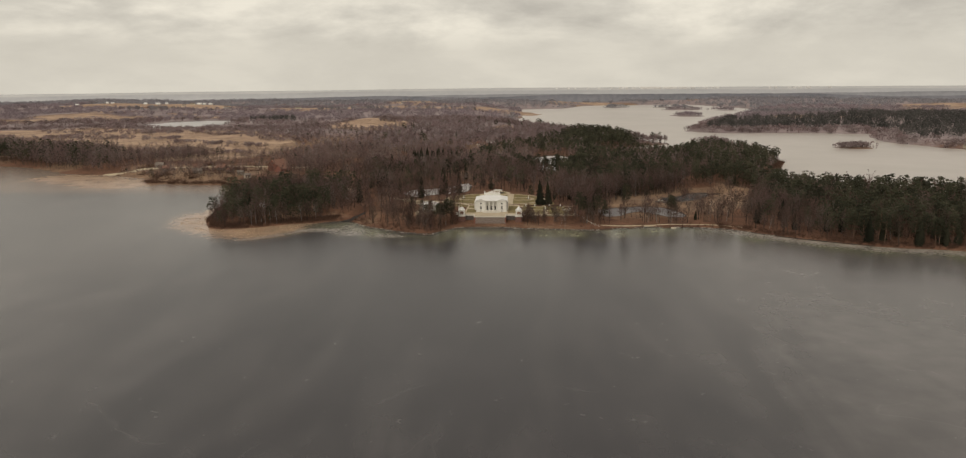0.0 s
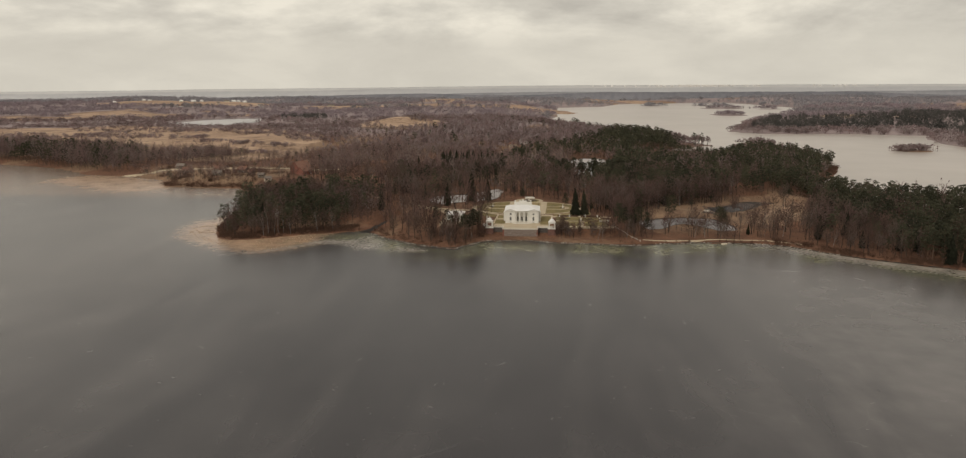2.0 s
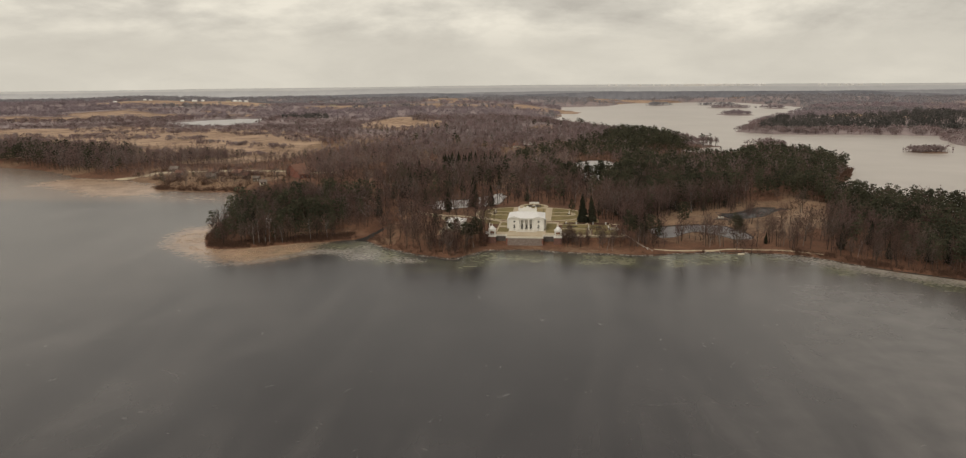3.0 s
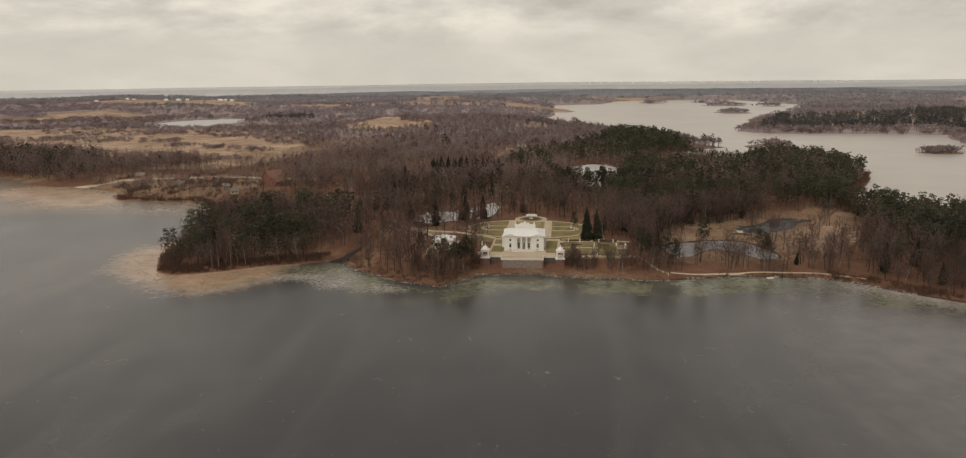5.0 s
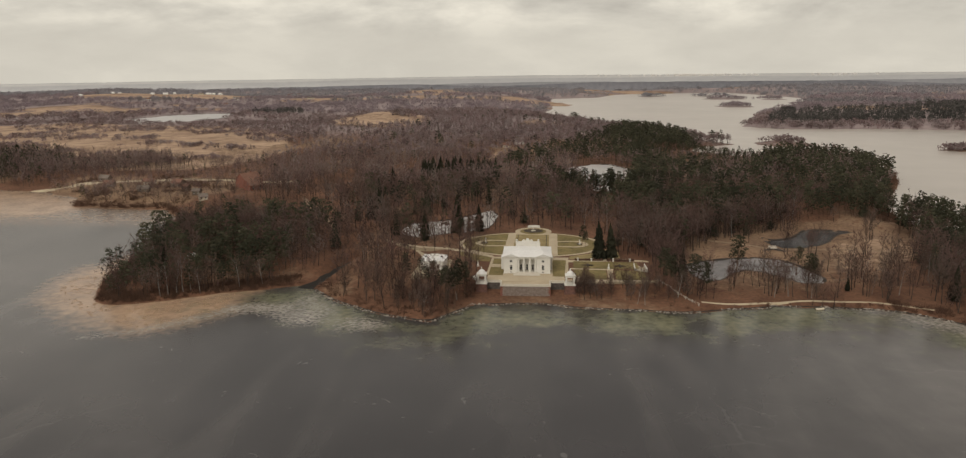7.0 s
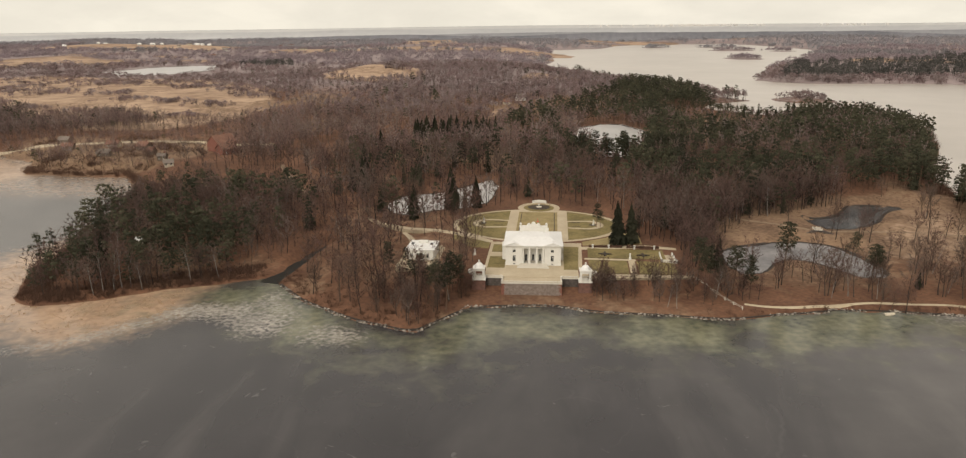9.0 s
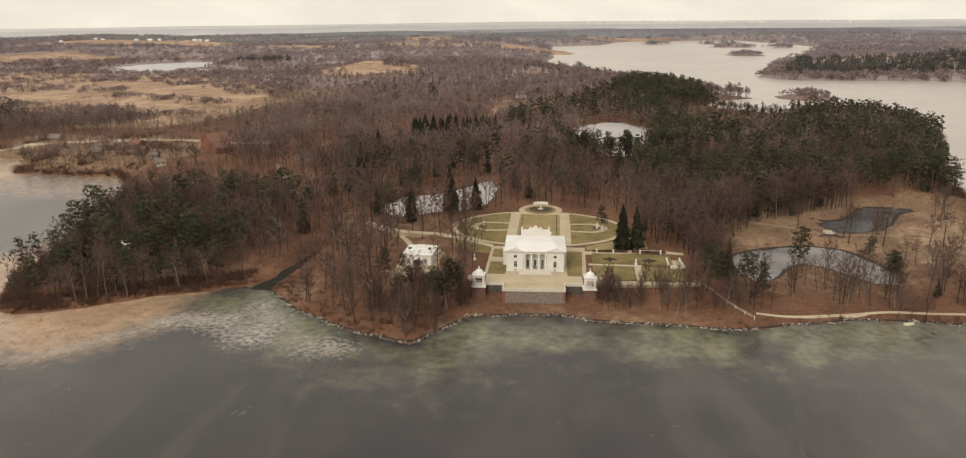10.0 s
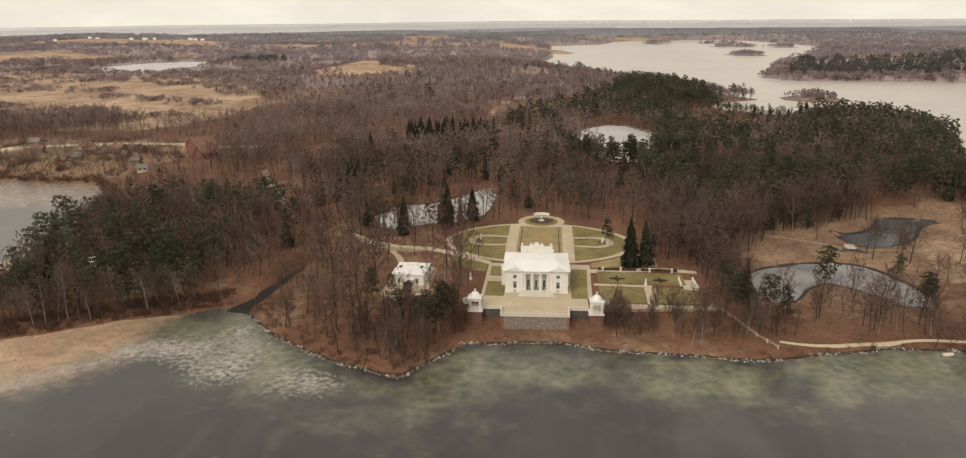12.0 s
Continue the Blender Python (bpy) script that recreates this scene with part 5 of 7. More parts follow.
def bare_tree(seed, limbs, subs, twigs, tw=0.09, rods=True, tall=18.0, spread=1.0, low=0.27, fat=1.0):
    """The wood and the twigs of a leafless tree with a rounded crown."""
    rs = random.Random(seed)
    wood, crown = Soup(), Soup()
    bend = Vector((rs.uniform(-0.06, 0.06), rs.uniform(-0.06, 0.06), 1))
    n = 4 if rods else 2
    spine = [Vector((bend.x * z + rs.uniform(-0.2, 0.2) * (k > 0), bend.y * z + rs.uniform(-0.2, 0.2) * (k > 0), z - 0.4)) for k, z in enumerate([tall * 0.86 * i / n for i in range(n + 1)])]
    wood.rod(spine, [(0.25 * (1 - i / n) ** 0.8 + 0.03) * fat for i in range(n + 1)], 5 if rods else 3)

    def at(t):
        u = min(t / 0.86, 0.999) * n
        return spine[int(u)].lerp(spine[int(u) + 1], u - int(u))

    for i in range(limbs):
        k = (i + rs.random()) / limbs
        t = low + (0.84 - low) * k
        p = at(t)
        az, el = i * 2.4 + rs.uniform(-0.5, 0.5), radians(rs.uniform(24, 46) + 34 * k)
        reach = 4.7 * spread * math.sqrt(max(0.1, 1 - ((k - 0.38) / 0.78) ** 2)) * rs.uniform(0.75, 1.15) * tall / 18
        ln = min(reach / math.cos(el), tall * 0.36)
        way = Vector((math.cos(az) * math.cos(el), math.sin(az) * math.cos(el), math.sin(el)))
        mid, end = p + way * ln * 0.5 + Vector((0, 0, -0.03 * ln)), p + way * ln + Vector((0, 0, ln * 0.12))
        if rods:
            wood.rod([p, mid, end], [0.10 * fat * (1.2 - t), 0.06 * fat * (1.2 - t), 0.015], 3)
        else:
            wood.twig(p, end - p, 0.16 * fat, rs)
        for j in range(subs):
            u = 0.3 + 0.7 * (j + rs.random()) / subs
            q = p.lerp(mid, u * 2) if u < 0.5 else mid.lerp(end, u * 2 - 1)
            w = (way * 0.7 + Vector((rs.uniform(-1, 1), rs.uniform(-1, 1), rs.uniform(-0.25, 0.9)))).normalized() * rs.uniform(1.3, 2.6) * tall / 18
            crown.twig(q, w, tw * 1.4, rs)
            for _ in range(twigs):
                s = q + w * rs.uniform(0.2, 1.0)
                crown.twig(s, (w.normalized() * 0.5 + Vector((rs.uniform(-0.9, 0.9), rs.uniform(-0.9, 0.9), rs.uniform(-0.4, 0.9)))) * rs.uniform(0.8, 1.5) * tall / 18, tw, rs)
    return wood.arrays(), crown.arrays()


def tuft(soup, c, wide, high, leaves, size, rs):
    """A cushion of needles: small triangles that lie like shingles on a flattened ball, more on top than beneath."""
    for _ in range(leaves):
        az, u = rs.uniform(0, 2 * math.pi), rs.uniform(-0.45, 1.0)
        w = math.sqrt(1 - u * u)
        d = Vector((math.cos(az) * w, math.sin(az) * w, u))
        k = rs.uniform(0.72, 1.06)
        p = c + Vector((d.x * wide * k, d.y * wide * k, d.z * high * k))
        n = Vector((d.x / wide, d.y / wide, d.z / high)).normalized() + Vector((rs.gauss(0, 0.25), rs.gauss(0, 0.25), rs.gauss(0.12, 0.2)))
        a = n.cross(Vector((rs.uniform(-1, 1), rs.uniform(-1, 1), rs.uniform(-1, 1))))
        if a.length < 1e-3:
            continue
        a.normalize()
        b = n.normalized().cross(a)
        q = size * rs.uniform(0.7, 1.3)
        soup.tri(p + a * q * 0.8, p - a * q * 0.4 + b * q * 0.55, p - a * q * 0.4 - b * q * 0.55)


def pine_tree(seed, puffs, leaves, size=0.75, tall=20.0, sides=5, bare=0.5, reach=3.3):
    """A pine: a bare lower trunk, and limbs that each end in a flat cushion of needles."""
    rs = random.Random(seed)
    wood, crown = Soup(), Soup()
    top = Vector((rs.uniform(-0.7, 0.7), rs.uniform(-0.7, 0.7), tall * 0.95))
    spine = [Vector((0, 0, -0.4)), top * 0.5 + Vector((rs.uniform(-0.3, 0.3), rs.uniform(-0.3, 0.3), 0)), top]
    wood.rod(spine, [0.27, 0.18, 0.04], sides)
    for i in range(puffs):
        t = bare + (1.0 - bare) * (i + rs.random()) / puffs
        az = i * 2.4 + rs.uniform(-0.6, 0.6)
        out = reach * math.sqrt(max(0.04, 1 - ((t - bare - 0.12) / (1.04 - bare - 0.12)) ** 2)) * rs.uniform(0.35, 1.1)
        on = spine[1].lerp(spine[2], max(0, t * 2 - 1)) if t > 0.5 else spine[0].lerp(spine[1], t * 2)
        c = Vector((on.x + math.cos(az) * out, on.y + math.sin(az) * out, tall * t + rs.uniform(-0.3, 0.3)))
        if sides > 3:
            wood.rod([on - Vector((0, 0, 0.5)), c], [0.07, 0.02], 3)
        r = rs.uniform(1.0, 1.7) * min(1, 24 / puffs + 0.25)
        tuft(crown, c, r, r * rs.uniform(0.5, 0.75), leaves, size, rs)
    return wood.arrays(), crown.arrays()


def far_tree(seed, tall=16.0, wide=3.4):
    """A leafless tree seen from far off: a trunk and the soft rounded mass of its twigs."""
    rs = random.Random(seed)
    wood, crown = Soup(), Soup()
    wood.rod([Vector((0, 0, -0.4)), Vector((rs.uniform(-0.5, 0.5), rs.uniform(-0.5, 0.5), tall * 0.8))], [0.26, 0.05], 3)
    for k in range(3):
        a = k * 2.1 + rs.uniform(-0.5, 0.5)
        c = Vector((math.cos(a) * wide * 0.45, math.sin(a) * wide * 0.45, tall * rs.uniform(0.46, 0.66)))
        tuft(crown, c, wide * rs.uniform(0.65, 0.95), tall * rs.uniform(0.24, 0.32), 12, 1.25, rs)
        for _ in range(5):
            d = Vector((rs.uniform(-1, 1), rs.uniform(-1, 1), rs.uniform(0.5, 1.6))).normalized()
            crown.twig(c + d * wide * 0.4, d * rs.uniform(1.8, 3.2), 0.45, rs)
    return wood.arrays(), crown.arrays()


def spruce_tree(seed, levels, spokes, tall=19.0, wide=4.4):
    rs = random.Random(seed)
    wood, crown = Soup(), Soup()
    wood.rod([Vector((0, 0, -0.4)), Vector((0, 0, tall))], [0.24, 0.02], 5)
    for k in range(levels):
        t = k / (levels - 1)
        z = tall * (0.08 + 0.90 * t)
        r = wide * (1 - t ** 1.5) * (0.7 + 0.3 * min(1, t * 5)) * rs.uniform(0.7, 1.15) + 0.1
        for i in range(spokes):
            az = 2 * math.pi * (i + rs.random() * 0.7) / spokes + k * 0.5
            rr = r * rs.uniform(0.6, 1.2)
            tip = Vector((math.cos(az) * rr, math.sin(az) * rr, z - rr * rs.uniform(0.25, 0.5)))
            side = Vector((-math.sin(az), math.cos(az), 0)) * (0.22 * rr + 0.25)
            root = Vector((0, 0, z + 0.45))
            mid = root.lerp(tip, 0.62) + Vector((0, 0, 0.25))
            crown.tri(root, mid + side, tip)
            crown.tri(root, tip, mid - side)
            crown.tri(mid + side * 1.1, tip + Vector((0, 0, -0.55)), mid - side * 0.6 + Vector((0, 0, -0.4)))
    return wood.arrays(), crown.arrays()


def shrub(seed, stems, tall=2.0):
    rs = random.Random(seed)
    s = Soup()
    for _ in range(stems):
        p = Vector((rs.gauss(0, 0.5), rs.gauss(0, 0.5), 0))
        s.twig(p, Vector((rs.gauss(0, 0.45), rs.gauss(0, 0.45), 1)).normalized() * tall * rs.uniform(0.5, 1.1), 0.075, rs)
    return s.arrays()


def join(kit, places, rs):
    """Copies of the (vertices, faces) of a kit at rows of x, y, z, scale."""
    V, F, T, n = [], [], [], 0
    tone = rs.uniform(0, 1, len(places))
    pick, turn = rs.randint(0, len(kit), len(places)), rs.uniform(0, 2 * np.pi, len(places))
    wide = rs.uniform(0.85, 1.2, len(places))
    for k, (v, f) in enumerate(kit):
        who = np.where(pick == k)[0]
        if not len(who):
            continue
        c, s, sc = np.cos(turn[who])[:, None], np.sin(turn[who])[:, None], places[who, 3:4]
        w = sc * wide[who][:, None]
        P = np.stack([(v[None, :, 0] * c - v[None, :, 1] * s) * w, (v[None, :, 0] * s + v[None, :, 1] * c) * w, v[None, :, 2] * sc], -1) + places[who, None, :3]
        V.append(P.reshape(-1, 3))
        T.append(np.repeat(tone[who], len(v)))
        F.append((f[None] + (n + np.arange(len(who)) * len(v))[:, None, None]).reshape(-1, 3))
        n += len(who) * len(v)
    return np.concatenate(V), np.concatenate(F), np.concatenate(T)


def stuff(name, kits, places, materials, label, category, seed):
    """One mesh of very many alike things, in as many materials as kits of parts."""
    V, F, T, mi, n = [], [], [], [], 0
    for k, kit in enumerate(kits):
        v, f, t = join(kit, places, np.random.RandomState(seed))
        V.append(v)
        T.append(t)
        F.append(f + n)
        mi.append(np.full(len(f), k, np.int32))
        n += len(v)
    me = np_mesh(name, np.concatenate(V), np.concatenate(F), materials[0])
    for m in materials[1:]:
        me.materials.append(m)
    me.polygons.foreach_set("material_index", np.concatenate(mi))
    me.attributes.new("tone", "FLOAT", "POINT").data.foreach_set("value", np.concatenate(T).astype(np.float32))
    return tagged(new(name, me), label, category, kind="stuff")


def scatter(poly, spacing, seed, keep=None):
    """Places about spacing apart, on a jittered grid within an outline."""
    rs = np.random.RandomState(seed)
    xs, ys = [p[0] for p in poly], [p[1] for p in poly]
    X, Y = np.meshgrid(np.arange(min(xs), max(xs), spacing), np.arange(min(ys), max(ys), spacing))
    x = X.ravel() + rs.uniform(-0.48, 0.48, X.size) * spacing
    y = Y.ravel() + rs.uniform(-0.48, 0.48, X.size) * spacing
    ok = (inside(x, y, poly) > 0) & (shore(x, y) > 2.0) & (creek_off(x, y) > 6)
    for _, _, line in PONDS:
        ok &= inside(x, y, line) < -2.5
    for t in TRACKS:
        ok &= along(x, y, t) > 2.5
    ok &= ~((np.hypot((x - 2) / 42, (y - 60) / 32) < 1) | ((x > -21) & (x < 57) & (y > -24) & (y < 33)) | (np.hypot(x - 3, y - 93) < 13))
    ok &= ~((x > -56) & (x < -33) & (y > -18) & (y < 42))
    ok &= ~(inside(x, y, [(-265, 236), (-205, 196), (-214, 262), (-226, 285), (-262, 290)]) > 0)
    ok &= along(x, y, [(-30, 40), (-44, 47), (-58, 49), (-71, 56), (-85, 71)]) > 3
    x, y = x[ok], y[ok]
    for cx, cy, r in GLADES:
        ok = (np.hypot(x - cx, y - cy) > r * 0.55) | (rs.rand(len(x)) < 0.3)
        x, y = x[ok], y[ok]
    ok = along(x, y, ROAD) > 6
    x, y = x[ok], y[ok]
    if keep is not None:
        k = keep(x, y, rs)
        x, y = x[k], y[k]
    return np.stack([x, y], -1)


W_LEFT = [(-197, -8), (-180, -31), (-150, -25), (-118, -7), (-104, 2), (-98, 35), (-95, 80), (-110, 120), (-150, 172), (-242, 176), (-222, 110), (-206, 40)]
W_POINT = [(-96, -8), (-62, -38), (-38, -50), (-26, -33), (-21, -14), (-21, 12), (-30, 34), (-55, 52), (-84, 76), (-92, 50)]
W_BACK = [(-96, 76), (-30, 40), (0, 88), (40, 88), (45, 34), (66, 30), (70, 62), (96, 97), (60, 300), (-140, 300), (-112, 120)]
W_HILL = [(60, 130), (96, 98), (140, 128), (197, 137), (236, 150), (274, 258), (312, 328), (334, 385), (329, 430), (298, 474), (200, 560), (120, 520), (60, 330)]
W_VILLAGE = [(-238, 196), (-150, 176), (-112, 122), (-140, 300), (-135, 420), (-300, 420), (-330, 345), (-250, 310), (-230, 250)]
W_RIGHT = [(172, 25), (166, -34), (180, -52), (224, -82), (275, -94), (420, -140), (420, 12), (275, 115), (236, 148), (214, 112), (206, 60)]
W_MID = [(-430, 330), (-300, 420), (-135, 420), (-140, 300), (60, 300), (60, 330), (120, 520), (90, 760), (60, 1040), (-500, 1050), (-560, 900), (-330, 640), (-300, 520), (-380, 400)]

W_SPIT = [(120, 520), (200, 560), (203, 612), (222, 648), (264, 674), (236, 738), (196, 806), (150, 900), (90, 1040), (60, 1040), (90, 760)]
W_EDGE = [(61, 32), (80, 51), (108, 85), (136, 104), (162, 117), (150, 136), (96, 106), (70, 72)]
W_LANE = [(-440, 282), (-345, 304), (-262, 308), (-232, 300), (-250, 332), (-330, 352), (-420, 322)]
W_BELT = [(-26, 320), (22, 322), (26, 402), (62, 408), (98, 400), (130, 430), (160, 520), (205, 560), (206, 640), (185, 720), (150, 800), (100, 690), (40, 540), (-26, 420)]
W_BAY = [(-720, 400), (-602, 372), (-480, 296), (-432, 276), (-415, 315), (-345, 345), (-330, 385), (-400, 425), (-480, 415), (-720, 480)]


def woods():
    """All trees: rows of x, y and kind (0 bare, 1 pine, 2 spruce, 3 birch)."""
    rows = []

    def add(poly, spacing, seed, mix, keep=None):
        p = scatter(poly, spacing, seed, keep)
        pine = mix[0](p[:, 0], p[:, 1]) if callable(mix[0]) else np.full(len(p), mix[0])
        r = np.random.RandomState(seed + 100).rand(len(p))
        kind = np.where(r < pine, 1, np.where(r < pine + mix[1], 2, np.where(r < pine + mix[1] + mix[2], 3, 0)))
        rows.append(np.column_stack([p, kind]))

    add(W_LEFT, 4.8, 1, (lambda x, y: 0.06 + (0.14 + 0.14 * smooth(55, 25, y) + 0.5 * smooth(0.36, 0.58, 0.6 * vnoise(x, y, 40, 21) + 0.4 * vnoise(x, y, 16, 28))) * smooth(-104, -126, x) * smooth(3, 14, shore(x, y)) * (0.15 + 0.85 * smooth(98, 52, y)) * (1 + 0.4 * smooth(60, 20, y)), 0.01, 0.02), lambda x, y, rs: rs.rand(len(x)) < (0.5 + 0.5 * smooth(-110, -128, x)) * (0.5 + 0.5 * smooth(130, 90, y)))
    add(W_POINT, 6.4, 2, (0.0, 0.02, 0.03), lambda x, y, rs: rs.rand(len(x)) < 0.8 + 0.2 * smooth(-66, -44, x))
    add(W_BACK, 6.4, 3, (lambda x, y: 0.04 + 0.45 * smooth(0.5, 0.7, vnoise(x, y, 42, 22)) * smooth(105, 170, y) * (0.45 + 0.55 * smooth(-20, 30, x)), 0.09, 0.03), lambda x, y, rs: (rs.rand(len(x)) < 0.62 + 0.38 * smooth(90, 150, y)) & (vnoise(x, y, 24, 36) > 0.24))
    add(W_HILL, 5.7, 4, (lambda x, y: 0.14 + 0.58 * smooth(0.32, 0.54, 0.65 * vnoise(x, y, 55, 23) + 0.35 * vnoise(x, y, 20, 27)) * smooth(95, 165, y + 0.25 * (x - 100)), 0.04, 0.015))
    add(W_VILLAGE, 6.8, 5, (lambda x, y: 0.04 + 0 * x, 0.02, 0.03), lambda x, y, rs: vnoise(x, y, 40, 26) > 0.3)
    add(W_RIGHT, 5.2, 6, (lambda x, y: 0.08 + 0.66 * smooth(192, 226, x), 0.07, 0.02), lambda x, y, rs: rs.rand(len(x)) < 0.6 + 0.4 * smooth(178, 205, x))
    add(CLEARING, 5.8, 9, (0.02, 0.0, 0.03))
    add(W_LANE, 5.4, 13, (0.01, 0.0, 0.03))
    add(W_SPIT, 5.6, 10, (lambda x, y: 0.04 + 0.5 * smooth(640, 560, y), 0.03, 0.02))
    add([(56, -2), (72, 4), (73, 36), (86, 72), (74, 92), (50, 84), (46, 38), (58, 30)], 4.6, 11, (0.02, 0.02, 0.02))
    add(W_EDGE, 4.2, 12, (0.03, 0.07, 0.03))
    add(W_BAY, 5.2, 8, (lambda x, y: 0.05 + 0.3 * smooth(0.5, 0.65, vnoise(x, y, 45, 29)) * smooth(-440, -500, x), 0.0, 0.03))
    add(W_MID, 8.2, 7, (lambda x, y: 0.012 + 0 * x, 0.02, 0.03),
        lambda x, y, rs: (field_mask(x, y) < 0.45) & (vnoise(x, y, 55, 25) > 0.12) & (vnoise(x, y, 22, 37) > 0.2))
    T = np.concatenate(rows)
    # a belt of pines behind the far pond
    belt = smooth(-8, 8, inside(T[:, 0], T[:, 1], W_BELT)) * 0.78
    T[:, 2] = np.where(np.random.RandomState(41).rand(len(T)) < belt, 1, T[:, 2])
    return T


def build_woods():
    T = woods()
    x, y, kind = T.T
    z = height(x, y)
    rs = np.random.RandomState(5)
    size = rs.uniform(0.62, 1.12, len(x)) * np.where(kind == 1, 0.92, np.where(kind == 2, 0.85, 0.92))
    size *= (0.8 + 0.2 * smooth(-60, 60, y)) * (0.86 + 0.28 * vnoise(x, y, 30, 38))
    size *= np.where(inside(x, y, W_BAY) > -5, 0.78 + 0.35 * smooth(-440, -520, x), 1 - 0.4 * smooth(-170, -270, x) * smooth(180, 300, y))
    size *= np.where((inside(x, y, CLEARING) > 0) | (inside(x, y, W_LANE) > 0), rs.uniform(0.35, 0.8, len(x)), 1.0)
    size *= 1 - 0.32 * np.maximum(smooth(-6, 8, inside(x, y, [(-112, 262), (-28, 262), (-28, 320), (-112, 320)])), smooth(-6, 8, inside(x, y, [(-80, 350), (-30, 350), (-10, 420), (-10, 560), (-60, 430)])))
    size *= np.where(inside(x, y, W_LEFT) > 0, 1 - 0.35 * smooth(75, 125, y), 1.0)
    size *= 1 + 0.16 * smooth(196, 225, x) * smooth(60, 20, y)
    size *= 1 - 0.5 * smooth(-12, 18, inside(x, y, [(125, 325), (196, 325), (238, 430), (262, 500), (200, 570), (120, 525)]))
    size *= np.where((kind == 0) & ((inside(x, y, W_LEFT) > 0) | (inside(x, y, W_HILL) > 0)), 0.84, 1.0)
    P = np.column_stack([x, y, z, size])
    hi = {0: [bare_tree(k, 16, 6, 8, 0.105, spread=w, low=l) for k, w, l in ((1, 1.2, 0.27), (2, 0.95, 0.4), (3, 1.35, 0.22), (4, 1.1, 0.33), (5, 0.85, 0.3), (6, 1.25, 0.38))],
          3: [bare_tree(k, 14, 4, 6, 0.09, True, 18.0, 0.72, 0.35, 0.7) for k in (11, 12, 13)],
          4: [bare_tree(k, 18, 6, 9, 0.16, True, 18.0, 1.0, 0.18) for k in (21, 22, 23)],
          1: [pine_tree(k, n, 34, 0.44, 20.0, 5, b, w) for k, n, b, w in ((1, 36, 0.42, 2.8), (2, 32, 0.5, 3.1), (3, 42, 0.28, 2.7), (4, 28, 0.55, 2.7), (5, 38, 0.36, 3.0))],
          2: [spruce_tree(k, 22, 17, 18.0, w) for k, w in ((1, 4.5), (2, 3.9), (3, 4.2), (4, 3.6))]}
    mid = {0: [bare_tree(k, 10, 4, 6, 0.26, False, spread=w, low=l, fat=0.8) for k, w, l in ((1, 1.2, 0.27), (2, 0.95, 0.4), (3, 1.4, 0.22), (4, 1.15, 0.33), (5, 0.85, 0.3))],
           1: [pine_tree(k, n, 13, 0.9, 20, 3, b, w) for k, n, b, w in ((1, 15, 0.38, 3.3), (2, 13, 0.5, 3.7), (3, 17, 0.26, 3.1), (4, 16, 0.32, 3.4))], 2: [spruce_tree(k, 11, 9) for k in (1, 2)]}
    low = {0: [bare_tree(k, 8, 3, 4, 0.52, False, fat=0.8, spread=w, low=l) for k, w, l in ((1, 1.3, 0.27), (2, 1.0, 0.38), (3, 1.45, 0.22), (4, 1.15, 0.3))],
           1: [pine_tree(k, 9, 9, 1.25, 19, 3, b, 3.6) for k, b in ((1, 0.5), (2, 0.4), (3, 0.55))], 2: [spruce_tree(k, 7, 6) for k in (1, 2)]}
    far = {**low, 0: [far_tree(k, h, w) for k, h, w in ((1, 16, 3.6), (2, 17, 2.8), (3, 14.5, 4.2), (4, 15.5, 3.3), (5, 17, 3.8))]}
    mid[3], low[3] = mid[0], low[0]
    told = {0: ("bare_tree", "leafless grey-brown broadleaf tree among brown leaf litter", "tree", "bare trees by the shore", M_BARK, M_TWIG),
            3: ("birch_tree", "leafless birch with a pale trunk", "tree", "birches", M_BIRCH, M_TWIG),
            4: ("linden_tree", "small bushy leafless linden on the lake bank", "tree", "lindens", M_BARK, M_TWIG),
            1: ("pine_tree", "tall pine with a bare trunk and dark green crown", "tree", "pines", M_PINEBARK, M_PINE),
            2: ("spruce_tree", "dark green conical spruce", "tree", "spruces", M_BARK, M_SPRUCE)}
    # the trees that stand alone, placed one by one
    single = [(36, 30, 2, 1.05), (42, 32, 2, 0.98), (-29, -27, 1, 0.9), (-26, -24, 1, 0.8), (-34, -25, 1, 0.7), (-53, -12, 1, 0.72), (-47, -11, 1, 0.55), (-41, -21, 1, 0.7), (-43, -23, 1, 0.6), (-33, -34, 1, 0.8), (-29, -36, 1, 0.85), (-36, -30, 1, 0.7), (60, -14, 1, 0.85), (62, -16, 1, 0.75), (64.5, -13, 1, 0.7),
              (68, -14, 1, 0.55), (72, -16, 1, 0.9), (77, -20, 1, 0.8), (93, -4, 1, 1.15), (123, -8, 1, 0.85), (128, 21, 1, 0.75), (126, -5, 1, 0.7), (140, -8, 2, 0.38), (-40, 91, 2, 1.25), (-42, 95, 2, 1.1), (-57, 71, 2, 0.95), (-28.5, 92, 2, 0.9), (-106, 235, 2, 1.1), (-108, 190, 2, 1.0), (-100, 128, 2, 1.0), (-94, 126, 2, 1.15), (-66, 125, 1, 0.8),
              (-24, 25, 0, 0.7), (-33, 27, 0, 0.9), (-36, 2, 0, 0.85), (29, 56, 1, 0.55), (30.5, 53, 1, 0.42), (-22, 38, 0, 0.5), (-33, 70, 0, 0.7), (-30, 55, 0, 0.6)]
    rk = random.Random(77)
